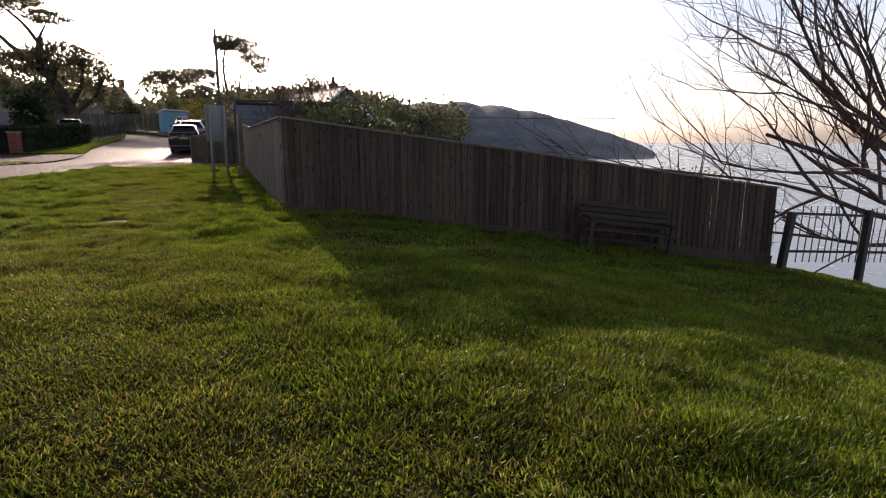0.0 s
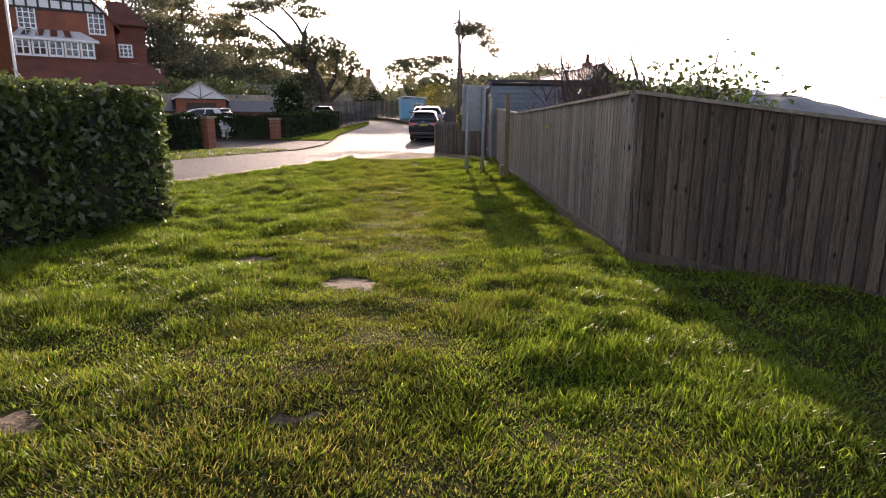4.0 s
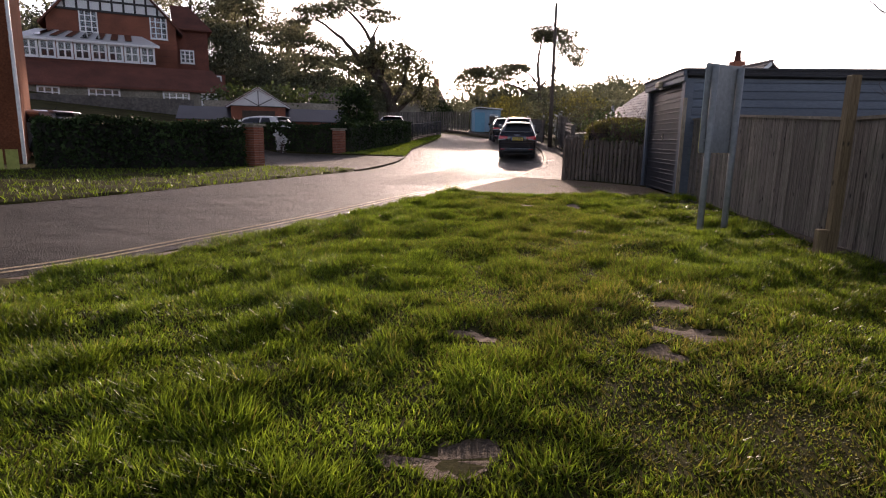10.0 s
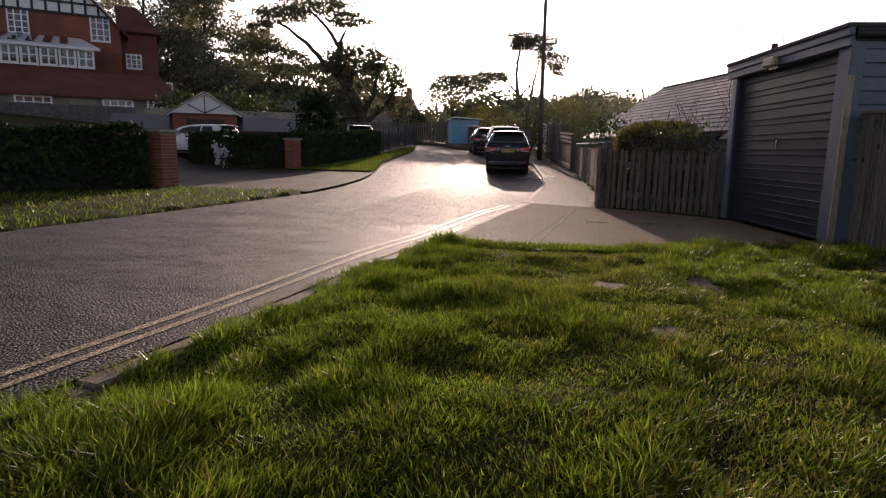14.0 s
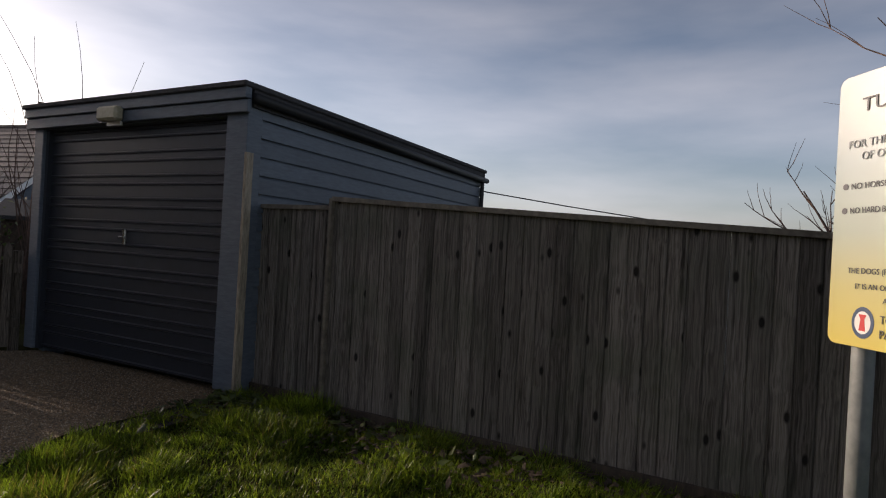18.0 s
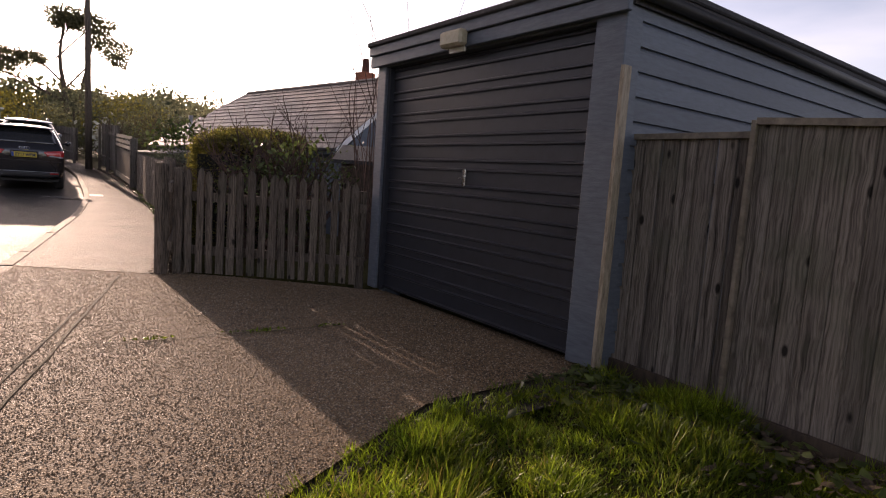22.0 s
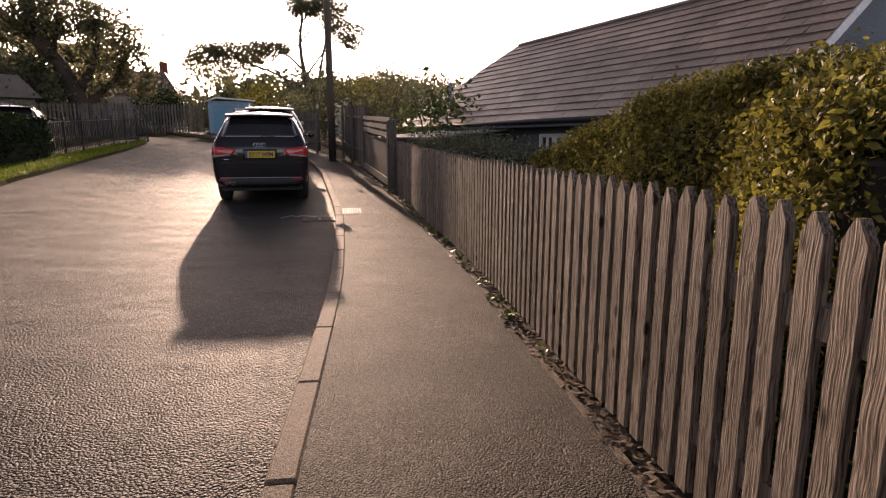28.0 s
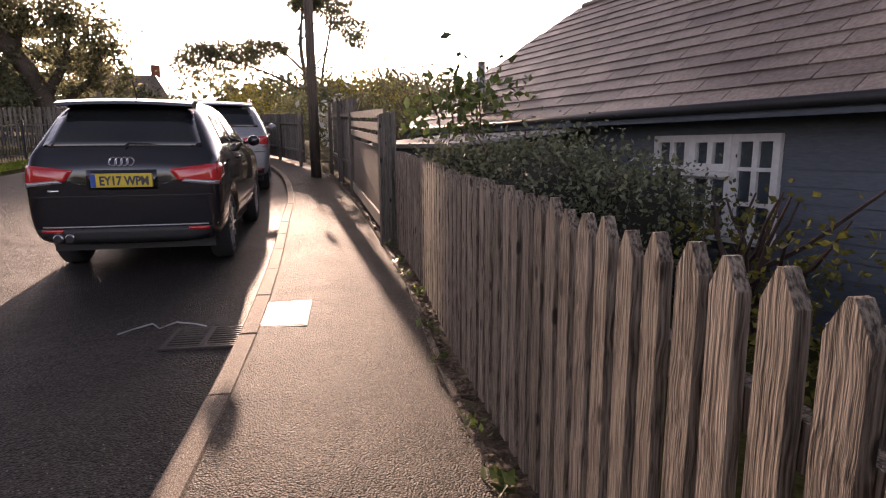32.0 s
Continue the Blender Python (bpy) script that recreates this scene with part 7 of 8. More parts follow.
        for v_ in bm.verts:
            h, _, _, _ = CAR_SKIN.ray_cast(Vector((v_.co.x, -1, v_.co.z)), Vector((0, 1, 0)))
            v_.co.y += h.y - 0.004
        part("badge", bm, M_CHROME, c, "small bright tailgate badge")
        fitted("model_badge", [(-.70, .80), (-.60, .80), (-.60, .825), (-.70, .825)], "rear", M_CHROME, c, "", 0.006, 3, 1)
    fitted("tailgate_crease", [(-.86, .755), (.86, .755), (.86, .768), (-.86, .768)], "rear", M_TRIMBLACK, c, "", 0.003, 16, 1)
    fitted("bumper_trim", [(-.88, .475), (.88, .475), (.88, .488), (-.88, .488)], "rear", M_CARSILVER, c, "thin bright bumper trim", 0.006, 16, 1)
    fitted("bumper_insert", [(-.80, .33), (.80, .33), (.84, .465), (-.84, .465)], "rear", M_TRIMBLACK, c, "", 0.006, 16, 3)
    part("wiper", tube(bmesh.new(), [(.02, .11, 1.20), (.06, .135, 1.235), (.50, .16, 1.215)], [0.014, 0.010, 0.006], 6), M_TRIMBLACK, c)
    for s_ in (1, -1):
        fitted("reflector", [(s_ * .60, .43), (s_ * .80, .43), (s_ * .80, .46), (s_ * .60, .46)], "rear", M_REDLAMP, c, "small red reflector", 0.012, 5, 1)
    for x in (-.66, -.55):
        bm = tube(bmesh.new(), [(x, -.015, .375), (x, .2, .375)], 0.045, 14)
        part("exhaust", bm, M_CHROME, c, "chrome tailpipe", True)
        part("exhaust_bore", tube(bmesh.new(), [(x, -.018, .375), (x, .0, .375)], 0.036, 14), M_TRIMBLACK, c)
    part("underbody", box(bmesh.new(), -.80, .80, .25, 4.1, .22, .34), M_TRIMBLACK, c)
    for s_ in (1, -1):
        for y in AXLES:
            w_ = part("wheel", tube(bmesh.new(), [(s_ * .66, y, .355), (s_ * .88, y, .355)], .25, 26), M_TRIMBLACK, c)
            bm = bmesh.new()
            pr_ = [(.24, .68), (.33, .69), (.355, .72), (.358, .80), (.352, .89), (.32, .915), (.255, .915), (.245, .89)]
            loops = [[bm.verts.new((s_ * x, y + r * math.cos(2 * math.pi * k / 32), .355 + r * math.sin(2 * math.pi * k / 32))) for k in range(32)] for r, x in pr_]
            for a, b in zip(loops, loops[1:]):
                for k in range(32):
                    bm.faces.new((a[k], a[(k + 1) % 32], b[(k + 1) % 32], b[k]))
            bmesh.ops.recalc_face_normals(bm, faces=bm.faces)
            part("tyre", bm, M_TYRE, w_, "", True)
            bm = bmesh.new()
            for k in range(10):
                a = 2 * math.pi * k / 10
                bar(bm, (s_ * .90, y, .355), (s_ * .895, y + .245 * math.cos(a), .355 + .245 * math.sin(a)), 0.02, 0.035, Vector((1, 0, 0)))
            part("rim", bm, M_CARSILVER, w_, "many-spoked alloy rim")
    if rails:
        for s_ in (1, -1):
            bm = tube(bmesh.new(), [(s_ * .58, .6, 1.63), (s_ * .585, .74, 1.71), (s_ * .59, 2.1, 1.71), (s_ * .58, 2.3, 1.62)], 0.02, 6)
            part("roof_rail", bm, M_CHROME, c)
    return c


def lane_z(x, y):
    return float(level(x, y)) - road_drop(y)


hatchback("hatchback_car", "blue-black three-door hatchback parked at the kerb", Matrix.Translation((-2.18, 14.2, lane_z(-2.18, 14.2))) @ Matrix.Rotation(radians(-5.5), 4, "Z") @ Matrix.Rotation(radians(2.4), 4, "X"), M_CARDARK, 0.93, 0.93, 1.03, False, "EY17 WPM")
hatchback("estate_car", "silver-grey tall car with roof rails parked ahead", Matrix.Translation((-1.76, 20.6, lane_z(-2, 20.6))) @ Matrix.Rotation(radians(-1), 4, "Z") @ Matrix.Rotation(radians(2.5), 4, "X"), M_CARSILVER, 1.02, 1.05, 1.12, True)
hatchback("parked_car", "dark tall car parked farther up the lane", Matrix.Translation((-2.2, 28.2, lane_z(-2.2, 28.2))) @ Matrix.Rotation(radians(4), 4, "Z") @ Matrix.Rotation(radians(2.5), 4, "X"), M_CARDARK, 1.0, 1.0, 1.03, True)
hatchback("parked_car", "dark car parked behind the hedge by the railing", Matrix.Translation((-9.9, 25.6, float(level(-9.9, 25.6)))) @ Matrix.Rotation(radians(10), 4, "Z") @ Matrix.Rotation(radians(2.5), 4, "X"), M_CARDARK, 1.0, 1.0, 1.0)
for x, y, a, pt_ in ((-14.5, 18.5, 80, M_CARWHITE), (-17.5, 5.6, 95, M_CARSILVER), (-21.5, 6.5, 92, M_CARWHITE)):
    hatchback("parked_car", "pale car parked behind the garden hedge", Matrix.Translation((x, y, float(level(x, y)))) @ Matrix.Rotation(radians(a), 4, "Z"), pt_, 1.0, 1.0, 0.95)

# ---- bench and railing on the turf ----
be = thing("bench", "dark weathered slatted wooden bench before the fence", "bench", Matrix.Translation((5.04, -17.0, float(level(5.04, -17.0)))) @ Matrix.Rotation(math.atan2(-2.6, 8.2), 4, "Z") @ Matrix.Rotation(math.atan(0.115), 4, "Y") @ Matrix.Diagonal((0.88, 0.9, 0.76, 1)))
for x in (-0.78, 0.78):
    part("leg", box(bmesh.new(), x - 0.04, x + 0.04, -0.35, -0.27, -0.2, 0.62, None, 0.006), M_BENCH, be)
    part("leg", box(bmesh.new(), x - 0.04, x + 0.04, 0.12, 0.2, -0.2, 0.9, Matrix.Rotation(radians(-6), 4, "X"), 0.006), M_BENCH, be)
    part("arm", box(bmesh.new(), x - 0.05, x + 0.05, -0.4, 0.15, 0.62, 0.67, None, 0.008), M_BENCH, be)
for k in range(4):
    part("seat_slat", box(bmesh.new(), -0.9, 0.9, -0.36 + k * 0.12, -0.26 + k * 0.12, 0.40, 0.435, None, 0.005), M_BENCH, be)
for k in range(4):
    part("back_slat", box(bmesh.new(), -0.9, 0.9, 0.12 + k * 0.015, 0.15 + k * 0.015, 0.50 + k * 0.125, 0.605 + k * 0.125, None, 0.005), M_BENCH, be)
part("stretcher", box(bmesh.new(), -0.78, 0.78, 0.13, 0.17, 0.12, 0.19), M_BENCH, be)
ir = thing("iron_railing", "rusty leaning iron railing with dark timber posts at the cliff edge", "railing", Matrix.Translation((8.15, -17.75, 0)))
for k, x in enumerate((0.0, 1.75, 3.5)):
    zz = float(level(8.15 + x, -17.8)) if x < 1.2 else -1.3 - 0.05 * x
    part("post", box(bmesh.new(), -0.06, 0.06, -0.06, 0.06, zz - 0.5, zz + 1.05, Matrix.Translation((x, -0.12 * x, 0)) @ Matrix.Rotation(radians(8 if k == 0 else 3), 4, "Y"), 0.01), M_BLACKWOOD, ir)
for h in (0.18, 0.86):
    bm = bmesh.new()
    bar(bm, (0, 0, -1.2 + h), (3.5, -0.42, -1.42 + h), 0.012, 0.045)
    part("rail", bm, M_IRON, ir)
bm = tube(bmesh.new(), [(0, 0, 0), (0, 0, 1.02)], 0.011, 5)
stake = mesh_of("railing bar", bm, M_IRON)
rr_ = random.Random(3)
for k in range(22):
    x = 0.15 + k * 0.155
    piece("bar", stake, Matrix.Translation((x, -0.12 * x, -1.22 - 0.06 * x)) @ Matrix.Rotation(radians(rr_.uniform(2, 7)), 4, "Y"), ir)

# ---- gate piers, hedges and buildings west of the lane ----
def brick_pier(x, y, h, w, label):
    p = thing("gate_pier", label, "gate pier", Matrix.Translation((x, y, float(level(x, y)))) @ Matrix.Rotation(radians(-20), 4, "Z"))
    part("core", box(bmesh.new(), -w / 2 + 0.012, w / 2 - 0.012, -w / 2 + 0.012, w / 2 - 0.012, -0.3, h), M_MORTAR, p)
    bm = box(bmesh.new(), 0, 0.215, 0, 0.1025, 0, 0.065)
    bk = mesh_of("brick", bm, M_BRICK)
    rg = random.Random(int(x * 10))
    n = int(h / 0.075)
    for c in range(n):
        for k in range(4):
            for j in range(2):
                o = 0.0 if (c + k) % 2 else 0.108
                m = Matrix.Rotation(k * math.pi / 2, 4, "Z") @ Matrix.Translation((-w / 2 + j * 0.226 + (0.0 if c % 2 else 0.004), -w / 2 - rg.uniform(0, 0.003), c * 0.075 + 0.005)) @ Matrix.Diagonal((min(1.0, (w - j * 0.226) / 0.215), 1, 1, 1))
                piece("brick", bk, m, p)
    part("cap", box(bmesh.new(), -w / 2 - 0.06, w / 2 + 0.06, -w / 2 - 0.06, w / 2 + 0.06, h, h + 0.07, None, 0.015), M_STONE, p, "worn stone cap")
    return p


brick_pier(-11.0, 4.5, 1.24, 0.45, "square red brick gate pier with a stone cap")
brick_pier(-10.65, 14.1, 1.1, 0.45, "square red brick gate pier with a stone cap")
hedge("clipped_hedge", "long dark clipped hedge beside the gate pier", [(-11.4, 4.2), (-13.2, 2.6), (-15.3, 0.9)], 1.0, 1.27, 0.085, 7500, M_HEDGE, 51)
hedge("clipped_hedge", "dark clipped hedge running back along the drive", [(-11.0, 14.2), (-13.0, 14.9), (-15.2, 15.6)], 0.9, 1.22, 0.09, 4000, M_HEDGE, 52)
hedge("clipped_hedge", "dark clipped hedge beside the lane verge", [(-10.5, 14.5), (-9.7, 19.5), (-8.95, 24.8)], 0.9, 1.3, 0.08, 9500, M_HEDGE, 53)
pale = shrub("pale_shrub", "pale white-flowering shrub at the drive's edge", [(-13.2, 13.4, 0.55, 0.35, 0.3, 0.5, 240)], 0.09, surf("pale petals", (0.5, 0.5, 0.48), (0.7, 0.7, 0.68), 9, 0.6, 0, vary=0.15), 54)
fe = thing("iron_fence", "black iron railing fence on the grass verge", "fence", Matrix.Translation((-8.8, 25.2, 0)))
stk = mesh_of("rail bar", tube(bmesh.new(), [(0, 0, 0), (0, 0, 1.15)], 0.012, 5), M_TRIMBLACK)
N_ = 70
for k in range(N_):
    u = k / (N_ - 1)
    x, y = 1.3 * u ** 1.2, 11.8 * u
    piece("bar", stk, Matrix.Translation((x, y, float(level(-8.8 + x, 25.2 + y)) + 0.02)), fe)
for k in range(8):
    u = k / 7
    x, y = 1.3 * u ** 1.2, 11.8 * u
    zz = float(level(-8.8 + x, 25.2 + y))
    part("post", box(bmesh.new(), x - 0.03, x + 0.03, y - 0.03, y + 0.03, zz - 0.2, zz + 1.3), M_TRIMBLACK, fe)
for h in (0.2, 1.12):
    for k in range(7):
        u, w_ = k / 7, (k + 1) / 7
        a, b = (1.3 * u ** 1.2, 11.8 * u), (1.3 * w_ ** 1.2, 11.8 * w_)
        bm = bmesh.new()
        bar(bm, (*a, float(level(-8.8 + a[0], 25.2 + a[1])) + h), (*b, float(level(-8.8 + b[0], 25.2 + b[1])) + h), 0.02, 0.04)
        part("rail", bm, M_TRIMBLACK, fe)

# brick outbuilding with a gabled porch
ob_ = thing("brick_garage", "low red brick garage block with a white half-timbered gable", "garage", Matrix.Translation((-18.9, 25.3, 0.9)) @ Matrix.Rotation(math.atan2(0.36, 0.93), 4, "Z"))
part("wall", box(bmesh.new(), -1.75, 1.75, 0, 5, -1, 1.95), M_BRICK, ob_)
part("gable_panel", slab([(-1.75, 1.95), (1.75, 1.95), (0, 3.0)], -0.02, 0.06, UP), M_WHITE, ob_, "white rendered gable")
for a, b in (((-2.05, 1.86), (0, 3.12)), ((2.05, 1.86), (0, 3.12))):
    bm = bmesh.new()
    bar(bm, (a[0], -0.1, a[1]), (b[0], -0.1, b[1]), 0.07, 0.16)
    part("barge_board", bm, M_WHITE, ob_)
for a, b in (((0, 1.95), (0, 2.95)), ((-0.9, 2.45), (0, 1.98)), ((0.9, 2.45), (0, 1.98)), ((-1.75, 1.93), (1.75, 1.93))):
    bm = bmesh.new()
    bar(bm, (a[0], -0.07, a[1]), (b[0], -0.07, b[1]), 0.05, 0.1, Vector((0, 1, 0)))
    part("gable_timber", bm, M_BLACKWOOD, ob_)
part("roof", roof_plate([(-2.1, -0.2, 1.9), (0, -0.2, 3.16), (0, 5, 3.16), (-2.1, 5, 1.9)]), M_HUNGTILE, ob_)
part("roof", roof_plate([(2.1, -0.2, 1.9), (2.1, 5, 1.9), (0, 5, 3.16), (0, -0.2, 3.16)]), M_HUNGTILE, ob_)
part("door", box(bmesh.new(), -1.05, 1.05, -0.05, 0.02, -0.9, 1.65, None, 0.01), M_DARKWOOD, ob_, "dark panelled garage door")
for x0, x1 in ((-5.2, -1.75), (1.75, 6.4)):
    part("side_wall", box(bmesh.new(), x0, x1, 0.6, 0.9, -1, 1.1), M_BRICK, ob_)
    part("side_roof", roof_plate([(x0, 0.35, 1.05), (x1, 0.35, 1.05), (x1, 2.6, 1.95), (x0, 2.6, 1.95)]), surf("blue black slate", (0.03, 0.034, 0.045), (0.07, 0.075, 0.09), 12, 0.45, 0.3, vary=0.15), ob_, "blue-black slate roof")
tw = thing("terrace_wall", "long dark stone terrace wall below the big house", "wall", Matrix.Translation((-35.5, 26.2, 0)) @ Matrix.Rotation(math.atan2(5.3, 8.6), 4, "Z"))
part("wall", box(bmesh.new(), -6, 10.5, 0, 0.4, 0.5, 3.55), surf("dark rubble stone", (0.06, 0.055, 0.05), (0.15, 0.135, 0.115), 5, 0.9, 0.7, vary=0.3), tw)
tb = thing("terrace_wall", "low pale stone wall on the grassy terrace", "wall", Matrix.Translation((-26.0, 32.2, 0)) @ Matrix.Rotation(math.atan2(3.6, 10.3), 4, "Z"))
part("wall", box(bmesh.new(), 0, 12, 0, 0.4, 1.2, 3.6), M_STONE, tb)
shrub("terrace_planting", "mixed low green planting along the terrace", [(-24, 34.2, 4.0, 2.6, 1.2, 0.9, 700), (-20, 35.4, 4.2, 2.8, 1.2, 0.8, 700), (-16.5, 36.5, 4.2, 2.2, 1.0, 0.8, 500)], 0.22, M_LEAF, 55, 0, 0.3, foot=2.6)
shrub("topiary", "dome-shaped dark clipped yew", [(-11.2, 20.6, 2.2, 1.05, 1.05, 1.5, 2600), (-11.2, 20.6, 1.3, 1.0, 1.0, 1.0, 900)], 0.16, M_HEDGE, 56, 0, 0.16)

# the big house on the rise
HM = Matrix.Translation((-38.0, 41.4, 0)) @ Matrix.Rotation(math.atan2(0.51, 0.86), 4, "Z")
bh = thing("big_house", "large red brick and tile-hung house with half-timbered gable", "house", HM)
part("wall", slab([(-6.0, 2.0), (4.6, 2.0), (4.6, 11.0), (-0.7, 16.6), (-6.0, 11.0)], -9.0, 0.0, UP), M_BRICK, bh, "red brick main gable wall")
part("roof", roof_plate([(-6.6, -0.5, 10.5), (-0.7, -0.5, 16.9), (-0.7, 9, 16.9), (-6.6, 9, 10.5)], 0.2), M_HUNGTILE, bh)
part("roof", roof_plate([(5.2, -0.5, 10.5), (5.2, 9, 10.5), (-0.7, 9, 16.9), (-0.7, -0.5, 16.9)], 0.2), M_HUNGTILE, bh)
part("gable_render", slab([(-5.6, 11.9), (4.2, 11.9), (-0.3, 16.3), (-1.1, 16.3)], 0.01, 0.06, UP), M_WHITE, bh, "white rendered gable panel")
for k in range(11):
    x = -5.4 + k * 0.94
    top = 16.4 - abs(x + 0.7) * 0.95
    if top > 12:
        part("timber", box(bmesh.new(), x - 0.09, x + 0.09, -0.13, -0.05, 11.85, min(top, 16.0)), M_BLACKWOOD, bh)
for z in (11.85, 12.75, 13.7):
    hw = (16.4 - z) / 0.95
    part("timber", box(bmesh.new(), -0.7 - min(hw, 5.0), -0.7 + min(hw, 4.9), -0.14, -0.05, z - 0.09, z + 0.09), M_BLACKWOOD, bh)
for k in range(6):
    part("tile_course", box(bmesh.new(), -6.02, 4.62, -0.03, 0.0, 6.6 + k * 0.55, 6.63 + k * 0.55), M_HUNGTILE, bh)


def house_window(x, z, w, h, cols, rows, y=-0.02, fr=0.12):
    sash(bh, Matrix.Translation((x, y, z)), w, h, cols, rows, "white small-paned window", frame=fr)


house_window(-2.7, 9.9, 1.5, 2.0, 3, 4)
house_window(3.1, 9.8, 1.5, 2.1, 3, 4)
part("wing_wall", box(bmesh.new(), 4.6, 7.6, 1.5, 9, 2, 11.3), M_HUNGTILE, bh, "tile-hung side wing")
part("wing_roof", roof_plate([(4.4, 1.0, 11.2), (8.0, 1.0, 11.2), (6.2, 5, 14.0), (4.4, 5, 14.0)], 0.15), M_HUNGTILE, bh)
part("wing_roof", roof_plate([(8.0, 1.0, 11.2), (8.0, 9, 11.2), (6.2, 5, 14.0)], 0.15), M_HUNGTILE, bh)
part("bay_wall", box(bmesh.new(), 7.6, 9.0, 0.5, 5, 2, 6.9), M_HUNGTILE, bh)
house_window(5.6, 7.9, 1.3, 1.3, 3, 3, 1.48)
house_window(6.6, 6.0, 1.6, 1.3, 2, 2, 1.48)
house_window(8.3, 4.6, 0.7, 2.2, 1, 3, 0.48)
# upper sun room
part("sunroom_base", box(bmesh.new(), -7.6, 2.6, -3.2, 0.0, 6.4, 7.1), M_HUNGTILE, bh)
for k in range(8):
    house_window(-7.0 + k * 1.28, 7.15, 1.2, 1.5, 2, 2, -3.2, 0.16)
part("sunroom_roof", roof_plate([(-8.1, -3.5, 8.75), (3.0, -3.5, 8.75), (1.6, -0.2, 9.9), (-6.8, -0.2, 9.9)], 0.2), M_WHITE, bh, "white panelled sun-room roof")
for k in range(7):
    bm = bmesh.new()
    bar(bm, (-6.4 + k * 1.15, -3.0, 9.02), (-5.6 + k * 1.0, -0.6, 9.86), 0.55, 0.06)
    part("roof_light", bm, M_CARGLASS, bh)
part("skirt_roof", roof_plate([(-10.2, -6.6, 4.8), (8.6, -6.6, 4.8), (7.4, -3.1, 6.9), (-9.0, -3.1, 6.9)], 0.2), M_HUNGTILE, bh, "long sloping red tile roof")
part("skirt_side", roof_plate([(8.6, -6.6, 4.8), (8.6, 0.5, 4.8), (7.4, 0.5, 6.9), (7.4, -3.1, 6.9)], 0.2), M_HUNGTILE, bh)
part("lower_wall", box(bmesh.new(), -9.8, 8.2, -6.2, -5.9, 1.5, 4.8), M_STONE, bh, "pale stone ground-floor wall")
part("lower_side", box(bmesh.new(), 7.9, 8.2, -5.9, 0.5, 1.5, 4.8), M_STONE, bh)
for x, w_ in ((-8.2, 1.5), (-5.6, 1.6), (-1.6, 2.4), (4.0, 2.2), (6.8, 1.5)):
    house_window(x, 3.1, w_, 1.5, 4 if w_ > 2 else 3, 3, -6.22, 0.14)
part("chimney", box(bmesh.new(), -4.6, -3.2, 5, 6.2, 12, 18.5), M_BRICK, bh)
# orange brick house at the lane's bend
oh = thing("orange_brick_house", "plain orange brick house end with a white drainpipe", "house", Matrix.Translation((-16.9, 2.3, 0)) @ Matrix.Rotation(radians(216.5), 4, "Z"))
part("wall", box(bmesh.new(), 0, 9, -7, 0, -0.8, 9), surf("orange brick", (0.085, 0.03, 0.016), (0.16, 0.06, 0.03), 20, 0.95, 0.4, vary=0.2, spec=0.08), oh)
part("roof", roof_plate([(-0.4, -7.4, 9), (9.4, -7.4, 9), (9.4, -3.5, 12), (-0.4, -3.5, 12)], 0.2), M_HUNGTILE, oh)
part("roof", roof_plate([(-0.4, 0.4, 9), (-0.4, -3.5, 12), (9.4, -3.5, 12), (9.4, 0.4, 9)], 0.2), M_HUNGTILE, oh)
part("drainpipe", tube(bmesh.new(), [(0.0, 0.1, -0.3), (0.0, 0.1, 9)], 0.05, 8), M_WHITE, oh, "white drainpipe")
sash(oh, Matrix.Translation((2.6, 0.03, 0.7)) @ Matrix.Rotation(math.pi, 4, "Z"), 1.2, 2.0, 2, 3, "pale framed window")
lf = thing("low_picket_fence", "low sunlit yellow-green picket fence by the house", "fence", Matrix.Translation((-15.5, 0.2, float(level(-15.5, 0.2)))))
# Bright yellow-green holds the sunlight on these pales in their colour.
lpk = mesh_of("low pale", box(bmesh.new(), -0.13, 0.13, -0.012, 0.012, 0, 0.5), surf("sunlit yellow green pales", (0.30, 0.32, 0.06), (0.45, 0.46, 0.11), 10, 0.7, 0.2, vary=0.15))
for k in range(14):
    piece("pale", lpk, Matrix.Translation((-0.25 * k, -0.19 * k, 0)) @ Matrix.Rotation(0.65, 4, "Z"), lf)

# blue shed, board fences and cottage at the bend
sd = thing("blue_shed", "pale blue boarded shed at the bend of the lane", "shed", Matrix.Translation((-3.6, 47.0, 1.7)) @ Matrix.Rotation(radians(4), 4, "Z"))
part("wall", box(bmesh.new(), -1.45, 1.45, 0, 3.2, -0.3, 2.2), M_BLUE, sd)
brd = mesh_of("shed board", box(bmesh.new(), -0.095, 0.095, -0.02, 0.0, -0.2, 2.2), M_BLUE)
for k in range(14):
    piece("board", brd, Matrix.Translation((-1.35 + k * 0.207, 0, 0)), sd)
part("roof", slab([(-1.65, 2.15), (-0.9, 2.45), (1.65, 2.3), (1.65, 2.2), (-0.9, 2.35), (-1.65, 2.08)], -3.5, 0.25, UP), M_WHITE, sd, "pale low-pitched roof")
part("door", box(bmesh.new(), -1.15, -0.15, -0.05, -0.021, -0.2, 1.9), surf("bright blue paint", (0.10, 0.30, 0.42), (0.14, 0.38, 0.50), 9, 0.5, 0.1, vary=0.08), sd)
sash(sd, Matrix.Translation((0.8, -0.03, 0.9)), 0.8, 0.8, 2, 2, "small white window")
board_fence((-13.5, 49.5), (-5.4, 47.5), 1.7, 1.7, 3.6, 3.7, "weathered board fence at the bend of the lane", 0.2, False, False)
board_fence((-13.5, 40.5), (-8.7, 40.5), 1.4, 1.4, 3.2, 3.3, "weathered grey board fence below the old tree", 0.2, False, False)
